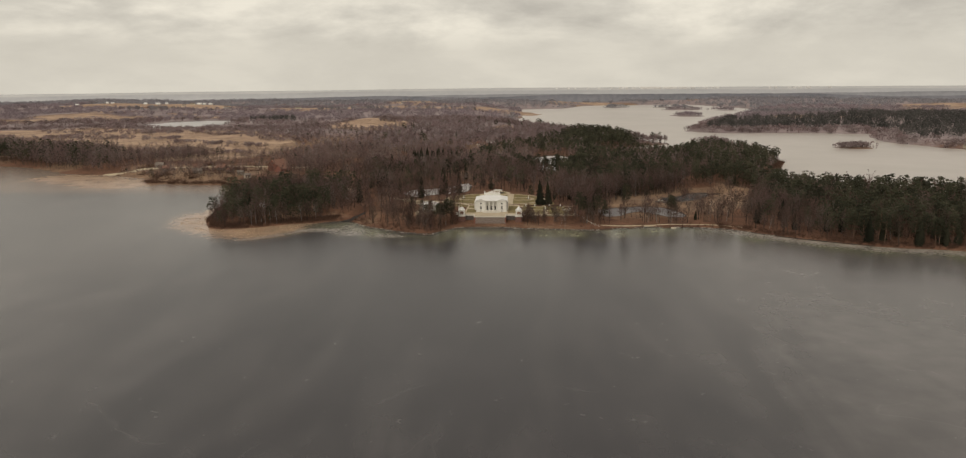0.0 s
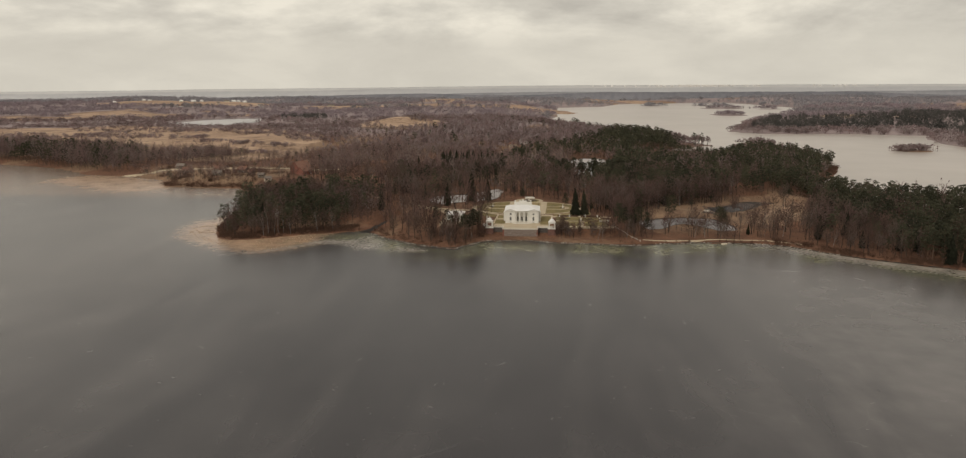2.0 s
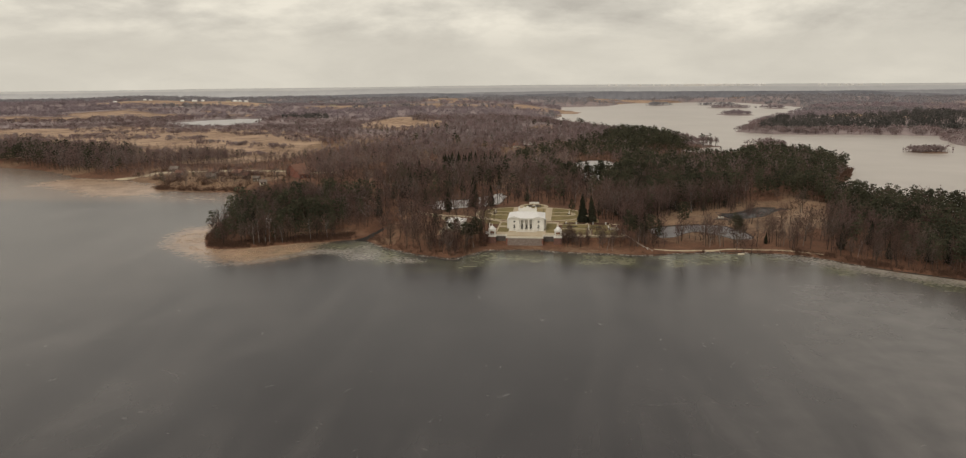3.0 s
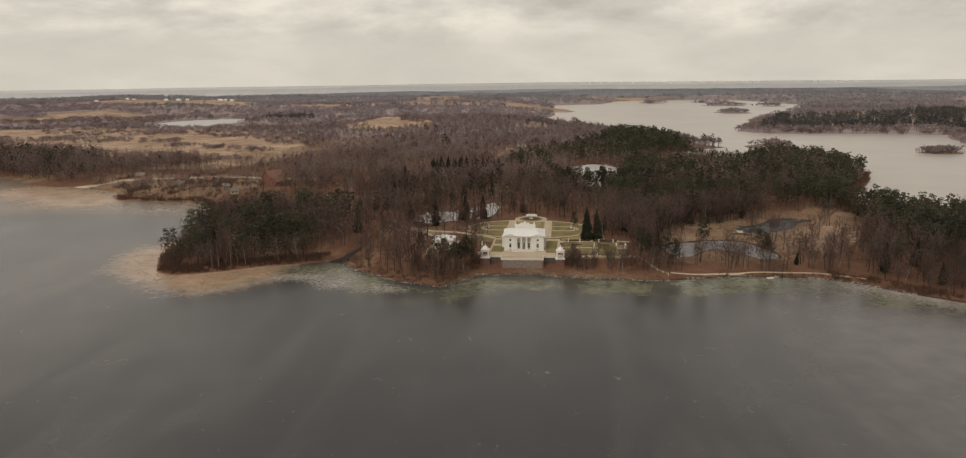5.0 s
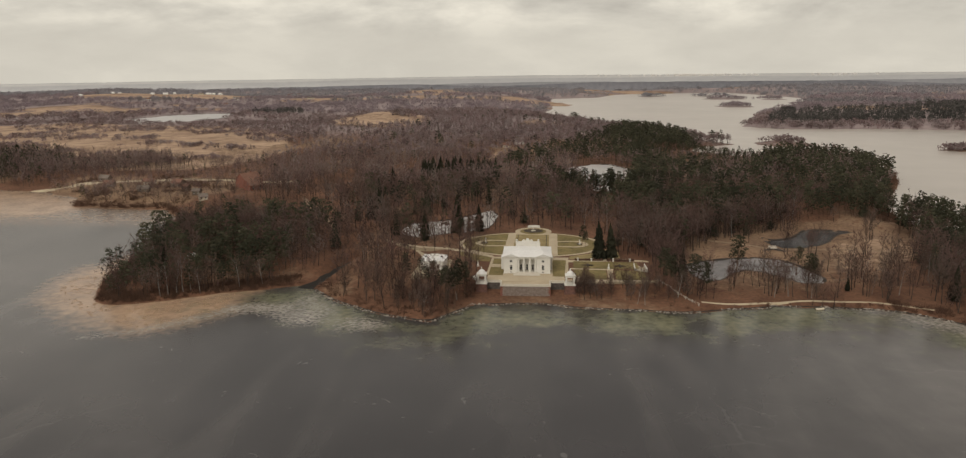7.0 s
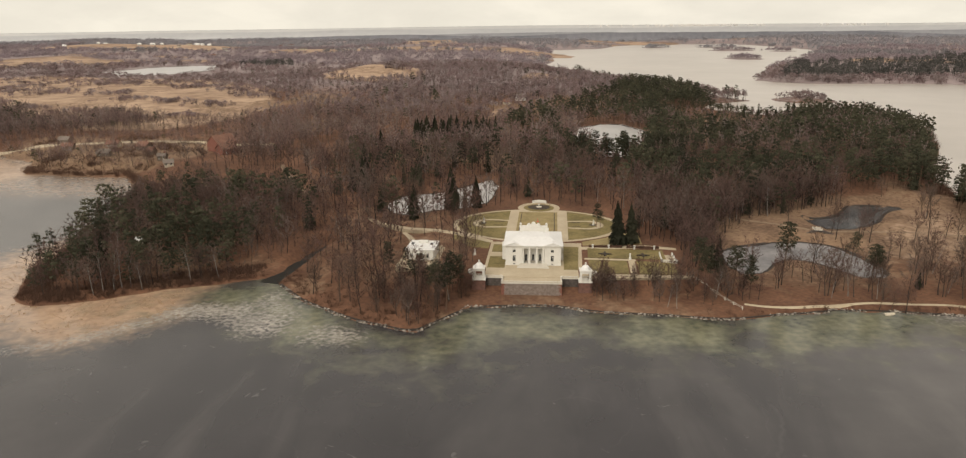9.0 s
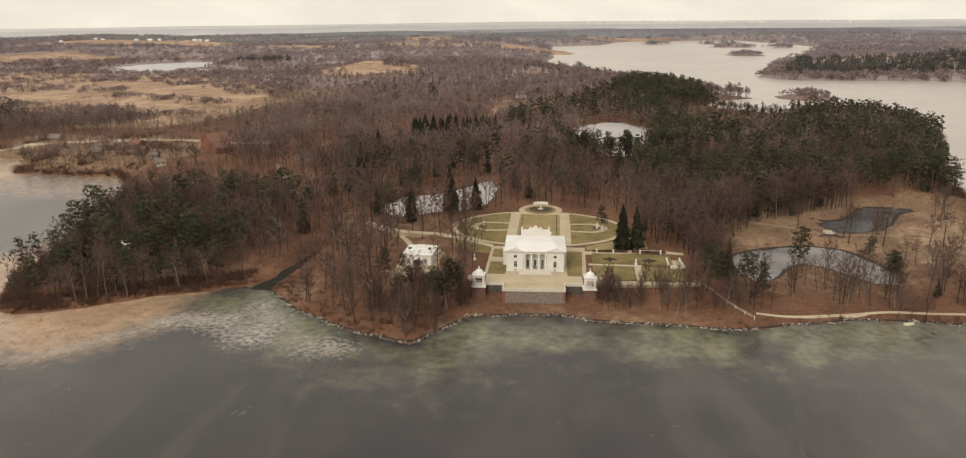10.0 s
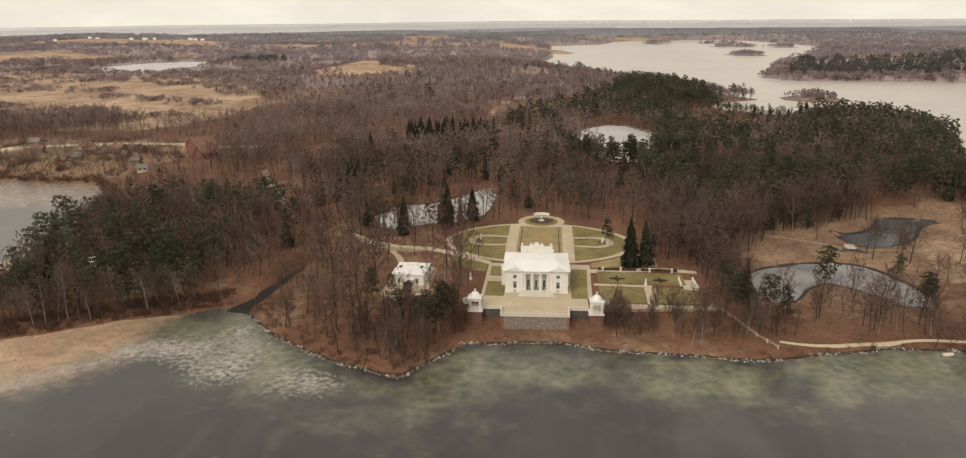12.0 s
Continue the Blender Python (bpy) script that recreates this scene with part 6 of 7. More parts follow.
    single += [(-97 + 3.1 * k + rk.uniform(-1.5, 1.5), 324 + rk.uniform(-5, 5), 2, rk.uniform(0.85, 1.08)) for k in range(22)]
    for _ in range(210):
        px, py = rk.uniform(62, 205), rk.uniform(-30, 130)
        if float(inside(np.array([px]), np.array([py]), PARK)[0]) < 2 or any(float(inside(np.array([px]), np.array([py]), l)[0]) > -2 for _, _, l in PONDS[:2]):
            continue
        if min(float(along(np.array([px]), np.array([py]), t)[0]) for t in TRACKS) < 2.5 or (py > 22 and rk.random() < 0.8):
            continue
        single.append((px, py, rk.choice((0, 0, 0, 0, 0, 0, 0, 0, 0, 0, 3)), rk.uniform(0.5, 0.85)))
    for _ in range(34):
        px, py = rk.uniform(58, 165), rk.uniform(-22, 6)
        q = np.array([px]), np.array([py])
        if float(shore(*q)[0]) > 3 and float(inside(*q, PONDS[0][2])[0]) < -1.5 and float(along(*q, TRACKS[-1])[0]) > 2:
            single.append((px, py, rk.choice((0, 0, 0, 0, 0, 0, 0, 0, 0, 0, 3)), rk.uniform(0.45, 0.8)))
    for _ in range(26):
        px, py = rk.uniform(138, 205), rk.uniform(-24, 62)
        q = np.array([px]), np.array([py])
        if float(shore(*q)[0]) > 3 and min(float(along(*q, t)[0]) for t in TRACKS) > 2.5 and float(inside(*q, PONDS[0][2])[0]) < -2:
            single.append((px, py, 0, rk.uniform(0.5, 0.8)))
    for px, py in ((23, -16), (26, -17), (28.5, -22), (31, -19), (26.5, -13.5), (39.5, -11), (42, -15), (44.5, -17), (47, -14), (51, -12), (54, -10), (36, -20), (50, -21), (58, -6)):
        single.append((px + rk.uniform(-0.6, 0.6), py, 4, rk.uniform(0.40, 0.52)))
    single += [(rk.uniform(22, 76), rk.uniform(-27, -13), 4, rk.uniform(0.3, 0.5)) for _ in range(38)]
    for _ in range(46):
        px, py = rk.uniform(-56, -22), rk.uniform(-50, -12)
        if float(shore(np.array([px]), np.array([py]))[0]) > 2 and not (-56 < px < -33 and py > -16):
            single.append((px, py, 4, rk.uniform(0.25, 0.5)))
    single += [(rk.uniform(-78, -26), rk.uniform(66, 84), 0, rk.uniform(0.65, 0.95)) for _ in range(16)]
    single += [(rk.uniform(22, 98), rk.uniform(212, 232), 1, rk.uniform(0.75, 0.98)) for _ in range(44)]
    single += [(-158, -24, 3, 0.95), (-155, -22, 3, 0.9), (-153, -20, 3, 1.0), (-160, -27, 3, 0.8), (-150, -19, 3, 0.85), (50, -30, 3, 0.62), (47, -29, 3, 0.5), (-121, 71, 3, 0.9)]
    single += [(200, 455, 2, 0.6), (206, 429, 2, 0.66), (212, 422, 2, 0.62), (222, 430, 2, 0.66), (236, 440, 2, 0.75), (249, 462, 2, 0.8)]
    S = np.array(single)
    S = np.column_stack([S[:, 0], S[:, 1], height(S[:, 0], S[:, 1]), S[:, 3], S[:, 2]])
    quota = {0: 295, 1: 190, 2: 90, 3: 70, 4: 140}
    masters = {}
    for k in (0, 1, 2, 3, 4):
        name, label, cat, grp, mw, mc = told[k]
        masters[k] = []
        for (wv, wf), (cv, cf) in hi[k]:
            masters[k].append((np_mesh("trunk", wv, wf, mw), np_mesh("crown", cv, cf, mc)))
        mine = np.where(kind == k)[0]
        mine = mine[np.argsort(y[mine] + 0.15 * np.abs(x[mine]))]
        lone = S[S[:, 4] == k]
        near, rest = mine[:quota[k] - len(lone)], mine[quota[k] - len(lone):]
        for px, py, pz, ps in np.concatenate([lone[:, :4], P[near]]):
            tm, cm = masters[k][rk.randrange(len(masters[k]))]
            root = new(name)
            a = rk.uniform(0, 360)
            tilt = {3: 11, 0: 6}.get(k, 3)
            root.matrix_basis = pose(px, py, pz, rk.uniform(-tilt, tilt), rk.uniform(-tilt, tilt), a) @ Matrix.Diagonal((ps * rk.uniform(0.9, 1.15), ps * rk.uniform(0.9, 1.15), ps, 1))
            tagged(root, label, cat, grp)
            for nm, me in (("trunk", tm), ("crown", cm)):
                o = new(nm, me)
                o.parent = root
        kk = 0 if k == 3 else k
        yy = y[rest]
        # bare stands farther off get twig colours with more haze mixed in
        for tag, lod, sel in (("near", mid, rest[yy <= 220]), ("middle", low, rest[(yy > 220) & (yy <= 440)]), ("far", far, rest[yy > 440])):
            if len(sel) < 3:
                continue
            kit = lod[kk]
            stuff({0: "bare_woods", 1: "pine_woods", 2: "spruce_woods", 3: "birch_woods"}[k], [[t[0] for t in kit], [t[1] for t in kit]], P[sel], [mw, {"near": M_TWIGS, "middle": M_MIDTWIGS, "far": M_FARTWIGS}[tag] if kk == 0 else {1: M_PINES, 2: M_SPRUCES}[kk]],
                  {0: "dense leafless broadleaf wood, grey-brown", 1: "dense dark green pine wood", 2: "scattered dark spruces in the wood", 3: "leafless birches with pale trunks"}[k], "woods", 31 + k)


def far_clump(seed, n, tall, wide, leaf, point=0.0):
    """A stand of distant trees: a loose heap of rounded crowns."""
    rs = random.Random(seed)
    s = Soup()
    crowns = []
    for _ in range(5):
        a, r = rs.uniform(0, 2 * math.pi), wide * math.sqrt(rs.random())
        crowns.append((math.cos(a) * r, math.sin(a) * r, tall * (1 - 0.35 * (r / wide) ** 2) * rs.uniform(0.75, 1.05), rs.uniform(0.38, 0.55) * wide))
    for x, y, h, r in crowns:
        tuft(s, Vector((x, y, h * 0.62)), r * (1 - 0.35 * point), h * 0.38, n // 5, leaf, rs)
    for x, y, h, r in crowns:
        for _ in range(2):
            s.twig(Vector((x + rs.uniform(-1, 1) * r * 0.6, y + rs.uniform(-1, 1) * r * 0.6, -0.5)), Vector((rs.gauss(0, 0.6), rs.gauss(0, 0.6), h * 0.75)), leaf * 0.4, rs)
    return s.arrays()


def build_far_woods():
    rs = np.random.RandomState(9)
    n = 17000
    y = 880 + 2600 * rs.rand(n) ** 1.2
    x = rs.uniform(-0.78, 0.78, n) * (y + 520) + 0
    ok = (shore(x, y) > 4) & (field_mask(x, y) < 0.5) & ((inside(x, y, W_MID) < 0) | (y > 1050))
    for _, _, line in PONDS:
        ok &= inside(x, y, line) < -12
    dens = np.where(y > 1500, 1.0, 0.9)
    ok &= rs.rand(n) < dens
    x, y = x[ok], y[ok]
    # shores and islands, the nearer fields' thickets
    ex, ey = [], []
    for cx, cy, rx, ry in ISLANDS:
        k = 26
        a, r = rs.uniform(0, 2 * np.pi, k), np.sqrt(rs.rand(k)) * 0.75
        ex.append(cx + np.cos(a) * r * rx)
        ey.append(cy + np.sin(a) * r * ry)
    k = 6000
    sx, sy = rs.uniform(-1400, -280, k), rs.uniform(260, 1050, k)
    th = (0.6 * vnoise(sx, sy * 1.6, 150, 31) + 0.4 * vnoise(sx, sy * 1.5, 45, 32) > 0.605) & (shore(sx, sy) > 4) & (inside(sx, sy, W_VILLAGE) < 0)
    th &= (along(sx, sy, ROAD) > 10) & (inside(sx, sy, CLEARING) < 0)
    ex.append(sx[th])
    ey.append(sy[th])
    for cx, cy, r in ((-465, 562, 26), (-410, 545, 26), (-397, 428, 22), (-352, 533, 24), (-520, 625, 30), (-610, 640, 40), (-330, 600, 24), (-450, 700, 40), (-600, 760, 50), (-380, 650, 26),
                      (-700, 690, 50), (-470, 800, 50), (-235, 930, 24), (-250, 1010, 30), (-285, 1090, 34), (-230, 1120, 26), (-215, 890, 14), (-540, 500, 22), (-640, 540, 30), (-440, 480, 14), (-760, 600, 36), (-350, 450, 18)):
        k = int(r * 0.9)
        ex.append(cx + rs.normal(0, r * 0.6, k))
        ey.append(cy + rs.normal(0, r * 0.35, k))
    k = 2300
    sx, sy = rs.uniform(366, 1500, k), rs.uniform(560, 1100, k)
    th = (shore(sx, sy) > 1.5)
    ex.append(sx[th])
    ey.append(sy[th])
    x, y = np.concatenate([x, *ex]), np.concatenate([y, *ey])
    z = height(x, y) - 0.3
    conif = vnoise(x, y * 0.7, 190, 33) > 0.77
    conif |= (x > 360) & (y < 1400) & (y > 560) & (vnoise(x, y, 120, 34) + 0.35 * vnoise(x, y, 30, 35) > 0.22) & (inside(x, y, FAR_LAKE) < -30 - 30 * vnoise(x, y, 60, 39))
    conif &= ~((x < -280) & (y < 1000))
    sc = rs.uniform(0.75, 1.2, len(x)) * (1 + 0.35 * smooth(1500, 3500, y))
    sc *= np.where((x < -230) & (y < 1100), 0.55, 1.0)
    isl = np.zeros(len(x), bool)
    for cx, cy, rx, ry in ISLANDS:
        isl |= np.hypot((x - cx) / rx, (y - cy) / ry) < 1
    conif &= ~isl
    sc = np.where(isl, sc * 0.85, sc)
    P = np.column_stack([x, y, z, sc])
    bare = [far_clump(s, 30, 11.5, 8.0, 2.1) for s in range(5)]
    dark = [far_clump(s + 50, 30, 15, 6.0, 2.2, 0.5) for s in range(5)]
    close = [far_clump(s + 80, 50, 17, 6.5, 1.55, 0.7) for s in range(6)]
    # distance haze is painted into the colour of each belt of woods
    stuff("distant_bare_woods", [bare], P[~conif & (y < 1300)], [M_FARTWIGS], "distant leafless woods, tinted mauve-brown for haze", "woods", 51)
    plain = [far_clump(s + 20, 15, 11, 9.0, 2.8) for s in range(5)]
    stuff("haze_blue_far_woods", [plain], P[y >= 2350], [M_BLUEWOODS], "far woods under the skyline, tinted blue-grey for haze", "woods", 54)
    stuff("distant_willow_woods", [bare], P[~conif & (y >= 1300) & (y < 2350)], [M_PALETWIGS], "far leafless woods, tinted pale mauve for haze", "woods", 53)
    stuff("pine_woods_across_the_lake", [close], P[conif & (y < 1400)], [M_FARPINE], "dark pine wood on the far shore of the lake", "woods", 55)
    stuff("distant_pine_woods", [dark], P[conif & (y >= 1400) & (y < 2350)], [M_PALEPINE], "distant pine woods, needle colour paled for haze", "woods", 52)


def build_saplings():
    """Young leafless growth between the trunks at the edges of the woods."""
    kit = [bare_tree(k, 8, 3, 3, 0.5, False, spread=1.3, low=0.12, fat=0.6) for k in (31, 32, 33, 34)]
    spots = []
    for poly, step, seed, near in ((W_LEFT, 4.2, 71, 70), (W_POINT, 8.5, 72, 0), (W_RIGHT, 5.5, 73, -20), (W_EDGE, 4.5, 74, 140), (W_BACK, 8.5, 75, 150)):
        p = scatter(poly, step, seed)
        spots.append(p[p[:, 1] < (near if near else 60)])
    p = np.concatenate(spots)
    rs = np.random.RandomState(76)
    P = np.column_stack([p, height(p[:, 0], p[:, 1]), rs.uniform(0.22, 0.46, len(p))])
    stuff("saplings", [[t[0] for t in kit], [t[1] for t in kit]], P, [M_BARK, M_TWIGS], "young leafless brown saplings between the trunks", "saplings", 77)


def build_undergrowth():
    kit = [shrub(s, 18, 1.6) for s in range(6)]
    rs = np.random.RandomState(15)
    n = 26000
    x, y = rs.uniform(-205, 300, n), rs.uniform(-95, 260, n)
    d = shore(x, y)
    ok = (d > 0.3) & (creek_off(x, y) > 3) & ((d < 4) | (rs.rand(n) < 0.2))
    ok &= ~((np.hypot((x - 2) / 42, (y - 60) / 32) < 1) | ((x > -21) & (x < 57) & (y > -24) & (y < 33)) | ((x > -56) & (x < -33) & (y > -14) & (y < 46)))
    ok &= ~((x > -20) & (x < 24) & (y < -13) & (rs.rand(n) < 0.8))
    for _, _, line in PONDS:
        ok &= inside(x, y, line) < -1
    for t in TRACKS:
        ok &= along(x, y, t) > 2.2
    x, y = x[ok], y[ok]
    P = np.column_stack([x, y, height(x, y) - 0.05, rs.uniform(0.3, 0.85, len(x))])
    stuff("undergrowth", [kit], P, [M_SHRUB], "low leafless brown brush under the trees and on the bank", "brush", 61)
    x, y = rs.uniform(-210, 170, 30000), rs.uniform(-60, 60, 30000)
    d = shore(x, y)
    ok = (d > 0.5) & (d < 13) & (((x < -108) & (y < 60)) | ((x < -22) & (rs.rand(len(x)) < 0.15)) | ((x > 60) & (d < 5) & (rs.rand(len(x)) < 0.1))) & (creek_off(x, y) > 4)
    x, y = x[ok][:1300], y[ok][:1300]
    vx, vy = rs.uniform(-420, -235, 1500), rs.uniform(192, 325, 1500)
    ok = (inside(vx, vy, CLEARING) > 0) & (vnoise(vx, vy, 12, 46) > 0.5) & (along(vx, vy, ROAD) > 7)
    x, y = np.concatenate([x, vx[ok]]), np.concatenate([y, vy[ok]])
    rx, ry = rs.uniform(150, 330, 5200), rs.uniform(-125, -20, 5200)
    rd = shore(rx, ry)
    ok = (rd > 0.6) & (rd < 10) & (rs.rand(5200) < 0.9)
    x, y = np.concatenate([x, rx[ok]]), np.concatenate([y, ry[ok]])
    hx, hy = rs.uniform(225, 348, 9000), rs.uniform(140, 500, 9000)
    hd = shore(hx, hy)
    ok = (hd > 0.3) & (hd < 9) & (hx > 225) & (rs.rand(9000) < 0.6)
    x, y = np.concatenate([x, hx[ok]]), np.concatenate([y, hy[ok]])
    bx, by = rs.uniform(-345, -215, 9000), rs.uniform(90, 240, 9000)
    bd = shore(bx, by)
    ok = (bd > 0.3) & (bd < 6) & (rs.rand(9000) < 0.5)
    x, y = np.concatenate([x, bx[ok]]), np.concatenate([y, by[ok]])
    P = np.column_stack([x, y, height(x, y) - 0.05, rs.uniform(0.6, 1.35, len(x)) * np.where(y > 150, 1.6, 1.0)])
    stuff("thicket", [[shrub(s + 30, 30, 2.4) for s in range(6)]], P, [M_SHRUB], "tall leafless brown thicket along the shore", "brush", 64)
    # stones along the water's edge
    def stone(seed):
        r = random.Random(seed)
        bm = bmesh.new()
        bmesh.ops.create_icosphere(bm, subdivisions=1, radius=0.5)
        for v in bm.verts:
            v.co = Vector((v.co.x * r.uniform(0.8, 1.3), v.co.y * r.uniform(0.8, 1.3), v.co.z * r.uniform(0.5, 0.9)))
        out = (np.array([v.co[:] for v in bm.verts], np.float32), np.array([[q.index for q in f.verts] for f in bm.faces], np.int32))
        bm.free()
        return out
    n = 60000
    x, y = rs.uniform(-95, 190, n), rs.uniform(-75, 10, n)
    d = shore(x, y)
    ok = (d > -0.5) & (d < 0.7) & ((x > -100))
    x, y = x[ok], y[ok]
    some = vnoise(x, y, 11, 44) > 0.22
    x, y = x[some][:2600], y[some][:2600]
    P = np.column_stack([x, y, np.maximum(height(x, y), 0) + 0.08, rs.uniform(0.3, 0.95, len(x))])
    stuff("shore_stones", [[stone(s) for s in range(5)]], P, [M_PEBBLE], "grey and pale field stones along the waterline", "stones", 62)
    # dry reeds that stand in the ice
    def reeds(seed):
        r = random.Random(seed)
        s = Soup()
        for _ in range(14):
            p = Vector((r.uniform(-1, 1), r.uniform(-1, 1), 0))
            s.twig(p, Vector((r.gauss(0, 0.3), r.gauss(0, 0.3), 1)).normalized() * r.uniform(0.5, 1.3), 0.16, r)
        return s.arrays()
    pts = []
    for poly, m in ((REED_A, 1400),):
        xs, ys = [p[0] for p in poly], [p[1] for p in poly]
        x, y = rs.uniform(min(xs), max(xs), m * 2), rs.uniform(min(ys), max(ys), m * 2)
        ok = (inside(x, y, poly) > 1.5) & (shore(x, y) < 1) & (vnoise(x, y, 8, 41) + 0.12 * vnoise(x, y, 3, 42) > 0.42)
        pts.append(np.stack([x[ok], y[ok]], -1)[:m])
    p = np.concatenate(pts)
    P = np.column_stack([p, np.zeros(len(p)), rs.uniform(0.25, 0.5, len(p))])
    stuff("reed_bed", [[reeds(s) for s in range(5)]], P, [M_REED], "straw-coloured dry reeds standing in the ice", "reeds", 63)


build_woods()
build_far_woods()
build_saplings()
build_undergrowth()


# ---- houses across the bay, far ridges ----
def cottage(x, y, w, d, h, turn, wall, roof, label, name="cottage"):
    z = float(height(np.array([float(x)]), np.array([float(y)]))[0])
    c = thing(name, (x, y, z), label, "house", turn=turn)
    bm = bmesh.new()
    pierced(bm, -w / 2, w / 2, -0.4, h, -d / 2, -d / 2 + 0.3, [(-w / 4 - 0.6, -w / 4 + 0.6, 1.0, 2.4), (w / 4 - 0.6, w / 4 + 0.6, 1.0, 2.4)])
    box(bm, -w / 2, -w / 2 + 0.3, -d / 2 + 0.3, d / 2, -0.4, h)
    box(bm, w / 2 - 0.3, w / 2, -d / 2 + 0.3, d / 2, -0.4, h)
    box(bm, -w / 2 + 0.3, w / 2 - 0.3, d / 2 - 0.3, d / 2, -0.4, h)
    for s in (-1, 1):
        a = [bm.verts.new(q) for q in ((s * w / 2, -d / 2, h), (s * w / 2, d / 2, h), (s * w / 2, 0, h + d * 0.42))]
        bm.faces.new(a)
    part("wall", bm, wall, c)
    for q in (-w / 4, w / 4):
        window(c, q, 1.0, 1.2, 1.4, -d / 2 + 0.1)
    for s in (-1, 1):
        bm = bmesh.new()
        o = 0.5
        pts = [(-w / 2 - o, s * (d / 2 + o), h - 0.3), (w / 2 + o, s * (d / 2 + o), h - 0.3), (w / 2 + o, 0, h + d * 0.43), (-w / 2 - o, 0, h + d * 0.43)]
        lo, hi = [[bm.verts.new((px, py, pz + k)) for px, py, pz in pts] for k in (0, 0.2)]
        bm.faces.new(lo[::-1])
        bm.faces.new(hi)
        for i in range(4):
            bm.faces.new((lo[i], lo[(i + 1) % 4], hi[(i + 1) % 4], hi[i]))
        part("roof", bm, roof, c)
    bm = bmesh.new()
    box(bm, w / 5 - 0.35, w / 5 + 0.35, 0.6, 1.3, h + 0.5, h + d * 0.45 + 0.9)
    part("chimney", bm, M_BRICK, c)
    return c


def build_village():
    cottage(-232, 262, 17, 12, 6.5, 62, M_BRICK, M_TILE, "large red-brick house with a tiled gable roof among bare trees", "brick_house")
    cottage(-222, 246, 12, 9, 4.0, 55, M_BRICK, M_TILE, "low red-brick outbuilding with a tiled roof", "outbuilding")
    cottage(-306, 232, 9, 6, 2.6, 12, M_TIMBER, M_GREYROOF, "small timber shed with a grey sheet roof by the bay", "shed")
    cottage(-292, 262, 10, 7, 3.2, -20, M_TIMBER, M_TILE, "small timber house with a worn tile roof", "cottage")
    cottage(-322, 272, 9, 6, 2.8, 5, M_OCHRE, M_TILE, "pale rendered house with a grey roof", "cottage")
    cottage(-243, 200, 6, 5, 2.6, 30, M_OCHRE, M_GREYROOF, "small pale hut with a grey roof", "hut")
    cottage(-170.5, 26, 3.0, 3.0, 2.1, 24, M_OCHRE, M_ROOF, "small pale hut with a white sheet roof among pines", "hut")
    cottage(-16, 598, 11, 8, 4.0, 15, M_PLASTER, M_GREYROOF, "white house with a grey roof in a small clearing", "cottage")
    cottage(-30, 560, 8, 6, 3.0, -20, M_OCHRE, M_TILE, "small pale house with a brown roof in a clearing", "cottage")
    rs = random.Random(12)
    for x, y, w, turn, wall, roof in ((-352, 262, 8, 10, M_TIMBER, M_TILE), (-372, 290, 9, -8, M_TIMBER, M_GREYROOF), (-275, 240, 7, -30, M_TIMBER, M_TILE), (-256, 218, 6, 0, M_TIMBER, M_GREYROOF)):
        cottage(x, y, w, w * 0.65, 3.0, turn, wall, roof, "small house with a plain gable roof near the bay", "cottage")
    for x, y, w in ((-1338, 2219, 12), (-1290, 2216, 16), (-1262, 2226, 9), (-1130, 2206, 17), (-1087, 2203, 13), (-1105, 2190, 9), (-1524, 2335, 12), (-1500, 2250, 9), (-1540, 2121, 11)):
        cottage(x, y, w, 7, 3.2, rs.uniform(-12, 12), M_PLASTER, M_ROOF, "long white farm building in a pale field", "farm_building")
    for k in range(22):
        y = rs.uniform(1700, 2600)
        x = -rs.uniform(0.12, 0.52) * (y + 400)
        cottage(x, y, rs.uniform(10, 22), rs.uniform(6, 8), rs.uniform(2.5, 4), rs.uniform(-20, 20), M_PLASTER if k % 2 else M_OCHRE, M_GREYROOF if k % 3 else M_TILE, "distant pale farm building among fields", "farm_building")
    for k in range(14):
        cottage(rs.uniform(660, 760), rs.uniform(545, 640), rs.uniform(9, 15), rs.uniform(7, 10), rs.uniform(3, 5), rs.uniform(0, 90), M_OCHRE, M_GREYROOF if k % 2 else M_TILE, "pale house in a village across the lake", "cottage")


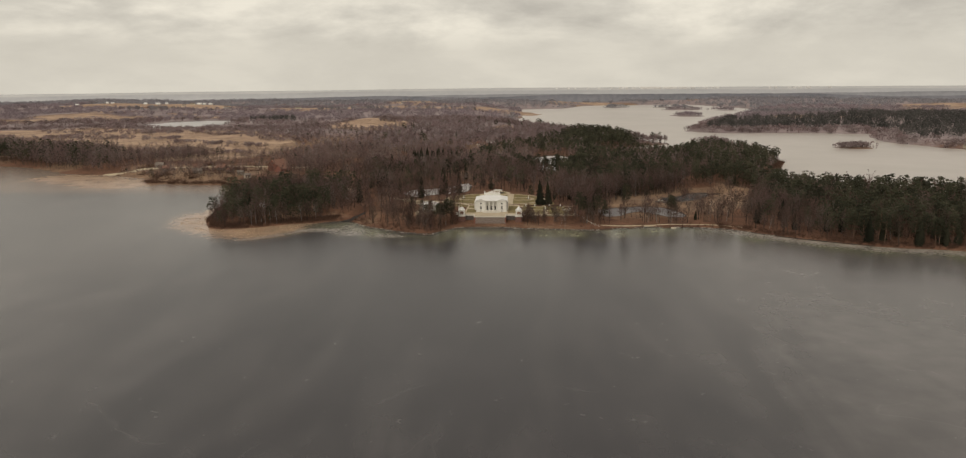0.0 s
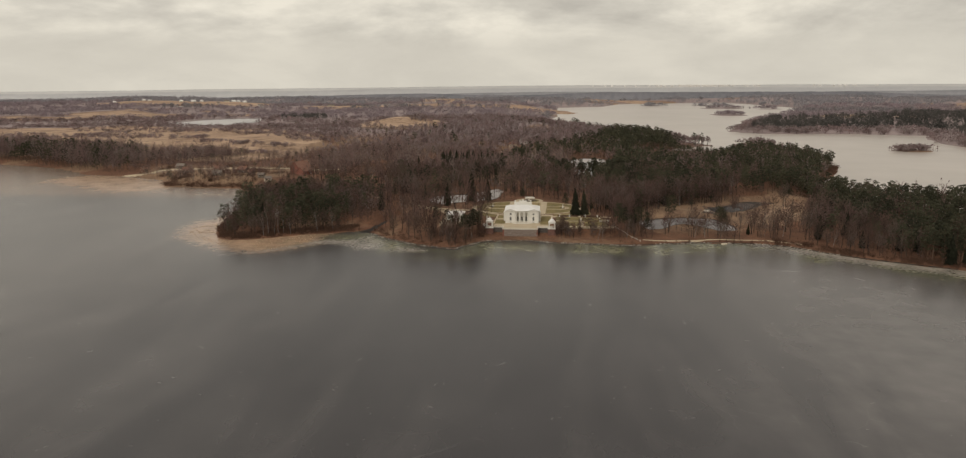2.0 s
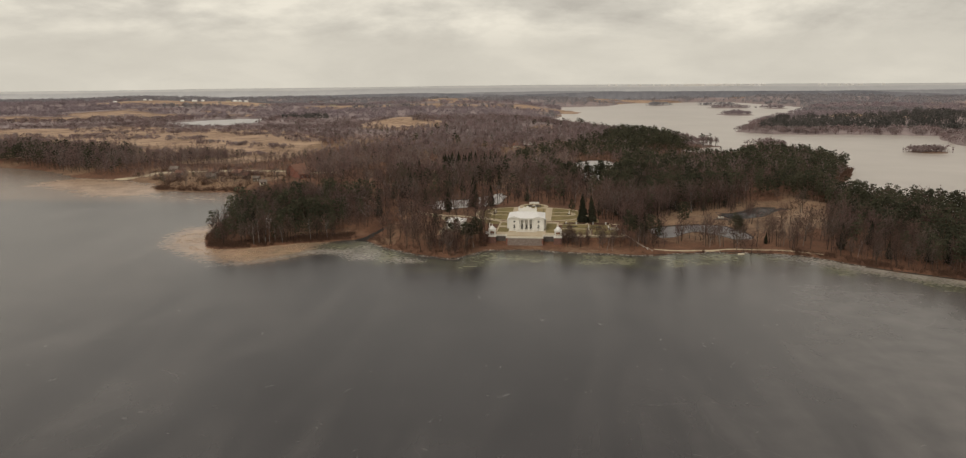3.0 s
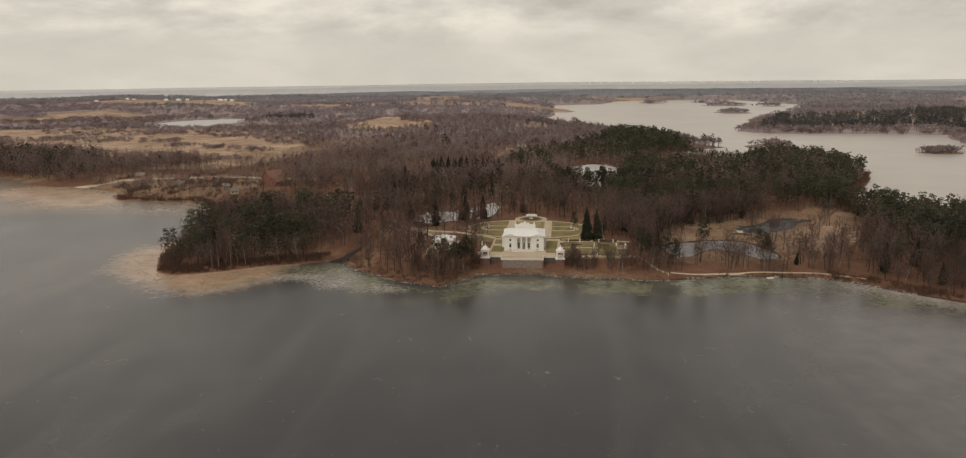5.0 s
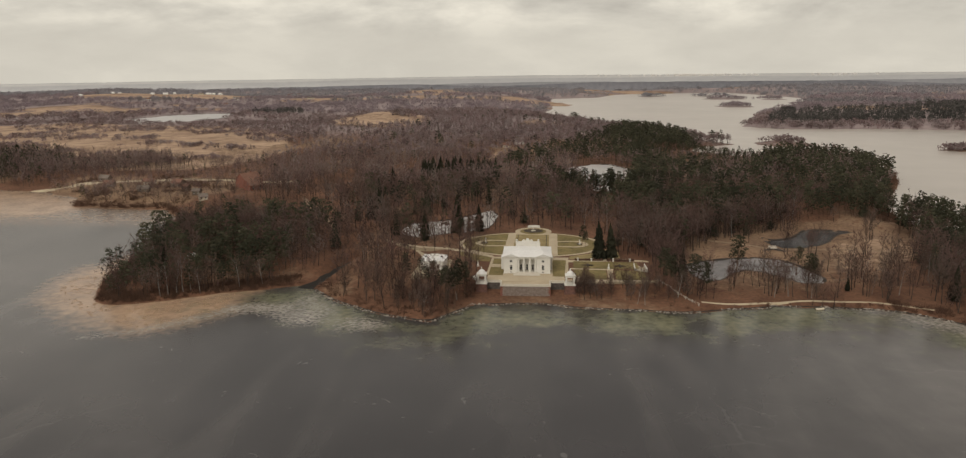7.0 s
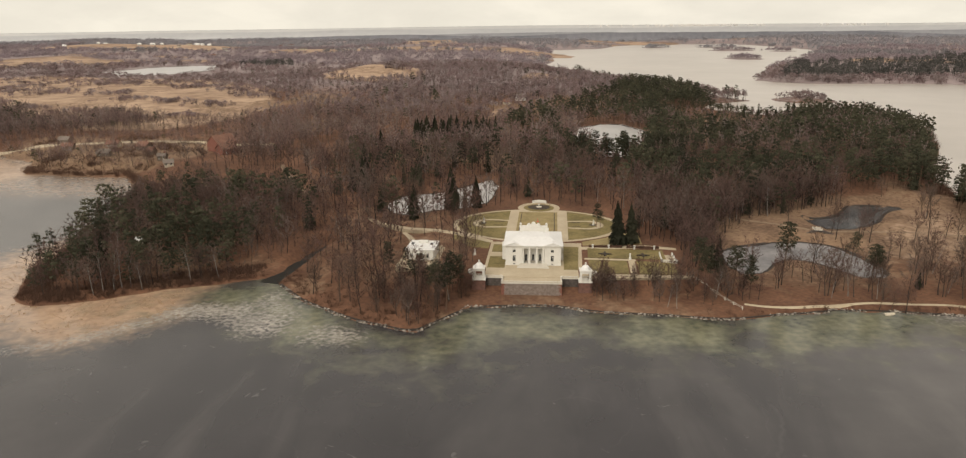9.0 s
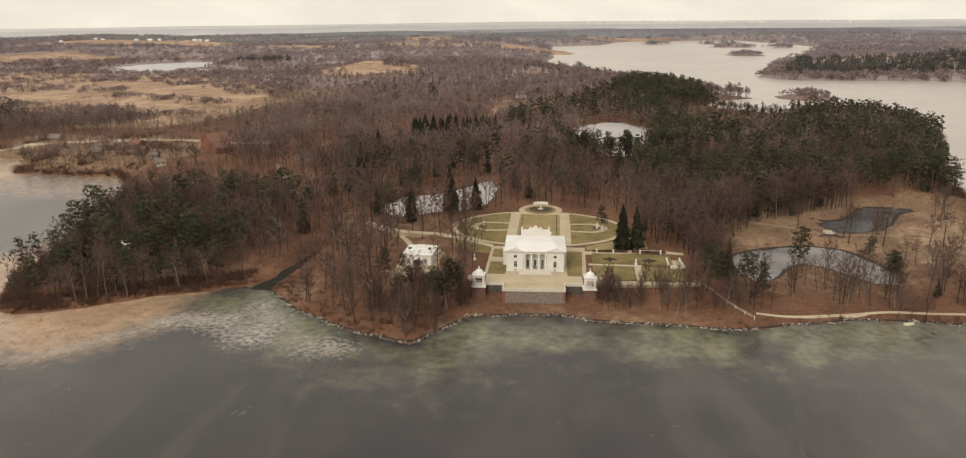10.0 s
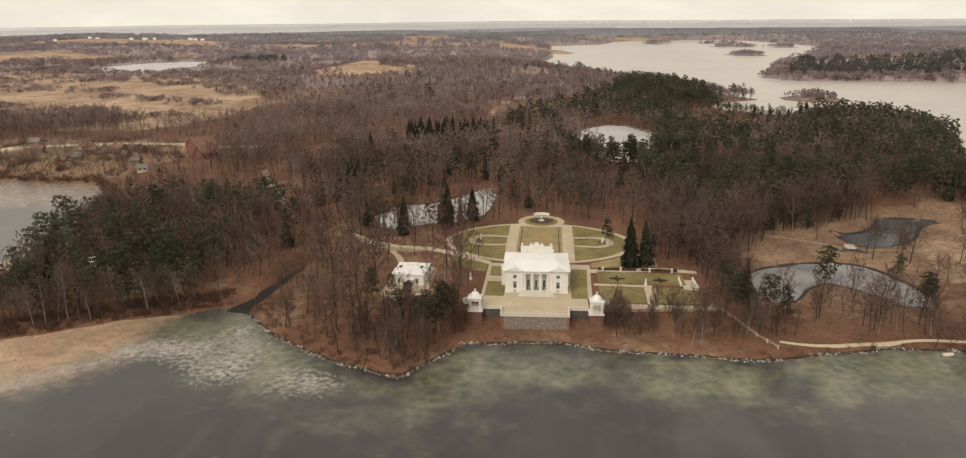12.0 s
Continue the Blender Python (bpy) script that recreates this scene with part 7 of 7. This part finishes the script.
def build_ridges():
    """Low wooded hills at the edge of sight, each row coloured paler for haze."""
    rs = np.random.RandomState(3)
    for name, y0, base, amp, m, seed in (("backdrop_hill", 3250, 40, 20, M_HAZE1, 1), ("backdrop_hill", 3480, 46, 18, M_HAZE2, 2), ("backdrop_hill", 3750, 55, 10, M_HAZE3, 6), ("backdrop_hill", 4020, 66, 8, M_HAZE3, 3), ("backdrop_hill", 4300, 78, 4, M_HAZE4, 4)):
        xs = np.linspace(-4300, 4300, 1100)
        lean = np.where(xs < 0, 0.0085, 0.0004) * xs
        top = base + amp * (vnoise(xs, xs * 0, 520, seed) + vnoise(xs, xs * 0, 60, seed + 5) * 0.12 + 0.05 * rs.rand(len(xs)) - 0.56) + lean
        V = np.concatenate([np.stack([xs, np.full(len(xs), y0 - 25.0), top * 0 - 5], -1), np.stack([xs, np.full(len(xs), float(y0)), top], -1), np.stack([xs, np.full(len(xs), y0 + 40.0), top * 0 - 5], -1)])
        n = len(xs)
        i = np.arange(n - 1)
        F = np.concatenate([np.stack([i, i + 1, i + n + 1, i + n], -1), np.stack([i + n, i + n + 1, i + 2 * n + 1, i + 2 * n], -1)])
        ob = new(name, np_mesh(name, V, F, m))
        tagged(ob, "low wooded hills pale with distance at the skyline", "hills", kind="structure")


def build_town():
    """White blocks of a town on the skyline."""
    rs = random.Random(8)
    bm = bmesh.new()
    for _ in range(90):
        x = rs.gauss(960, 110) if rs.random() < 0.75 else rs.uniform(300, 2300)
        y, w, h = 4240 + rs.uniform(-8, 8), rs.uniform(5, 14), rs.uniform(2, 6)
        z = 75
        box(bm, x - w / 2, x + w / 2, y - 8, y + 8, z - 6, z + h)
    ob = part("distant_town", bm, M_ROOF)
    tagged(ob, "white blocks of a distant town on the skyline", "town", kind="stuff")


def build_shore_things():
    b = thing("rowing_boat", (121, -29.0, 0.05), "pale upturned rowing boat at the water's edge", "boat", turn=12)
    bm = bmesh.new()
    rows = []
    for k in range(9):
        t = k / 8
        w = 0.85 * math.sin(math.pi * (0.12 + 0.88 * t) * 0.9) ** 0.6
        rows.append([bm.verts.new((t * 3.7 - 1.85, w * math.cos(a), 0.62 * math.sin(a))) for a in [math.pi * i / 8 for i in range(9)]])
    for r1, r2 in zip(rows, rows[1:]):
        for i in range(8):
            bm.faces.new((r1[i], r2[i], r2[i + 1], r1[i + 1]))
    part("hull", bm, M_OCHRE, b)
    # rail fence down the slope to the shore path
    f = thing("rail_fence", (0, 0, 0), "low pale rail fence down the bank to the path", "fence")
    pts = [(57, -9), (60, -12), (63, -15), (65.5, -18), (68, -22), (70, -26), (72, -30)]
    zs = height(np.array([p[0] for p in pts], float), np.array([p[1] for p in pts], float))
    for (px, py), pz in zip(pts, zs):
        bm = bmesh.new()
        box(bm, px - 0.13, px + 0.13, py - 0.13, py + 0.13, pz - 0.2, pz + 1.25, 0.03)
        part("post", bm, M_COPING, f)
    for k in range(len(pts) - 1):
        for hh in (0.55, 1.05):
            bm = bmesh.new()
            tube(bm, [(*pts[k], zs[k] + hh), (*pts[k + 1], zs[k + 1] + hh)], 0.05, 5)
            part("rail", bm, M_COPING, f)
    # little bridge with white parapets between the two ponds
    g = thing("stone_bridge", (131, 66.5, 2.1), "small arched stone footbridge with pale parapets between ponds", "bridge", turn=-4)
    g.matrix_basis = g.matrix_basis @ Matrix.Diagonal((0.55, 0.9, 0.9, 1))
    bm = bmesh.new()
    box(bm, -4.6, 4.6, -1.5, 1.5, 1.0, 1.35)
    part("deck", bm, M_TRACK, g)
    for side in (-1, 1):
        bm = bmesh.new()
        y0, y1 = sorted((side * 1.5, side * 1.9))
        n = 9
        for k in range(n):  # spandrel wall over the arch
            a0, a1 = -2.0 + 4.0 * k / n, -2.0 + 4.0 * (k + 1) / n
            rise = 1.15 * math.sqrt(max(0.0, 1 - ((a0 + a1) / 4.0) ** 2)) - 0.35
            box(bm, a0, a1, y0, y1, rise, 1.35)
        box(bm, -4.6, -2.0, y0, y1, -0.8, 1.35)
        box(bm, 2.0, 4.6, y0, y1, -0.8, 1.35)
        part("spandrel_wall", bm, M_FLANK, g)
        bm = bmesh.new()
        box(bm, -3.0, 3.0, y0 + 0.08, y1 - 0.08, 1.353, 2.0)
        for q in (-3.0, 0.0, 3.0):
            box(bm, q - 0.32, q + 0.32, y0 - 0.06, y1 + 0.06, 1.36, 2.5, 0.05)
        box(bm, -3.1, 3.1, y0, y1, 2.003, 2.15)
        part("parapet", bm, M_COPING, g)
    bm = bmesh.new()
    for x0, x1 in ((-4.6, -2.0), (2.0, 4.6)):
        box(bm, x0, x1, -1.495, 1.495, -0.8, 0.995)
    part("abutment", bm, M_FLANK, g)
    for s in (-1, 1):
        bm = bmesh.new()
        for k in range(5):  # stepped down and out from the arch
            box(bm, *sorted((s * (3.2 + 1.5 * k), s * (4.75 + 1.5 * k))), -3.2 - 0.5 * k, -1.95 - 0.5 * k, -1.5, 1.7 - 0.24 * k, 0.12)
        part("wing_wall", bm, M_FLANK, g, "dark field-stone wing wall")


build_village()
build_ridges()
build_town()
build_shore_things()
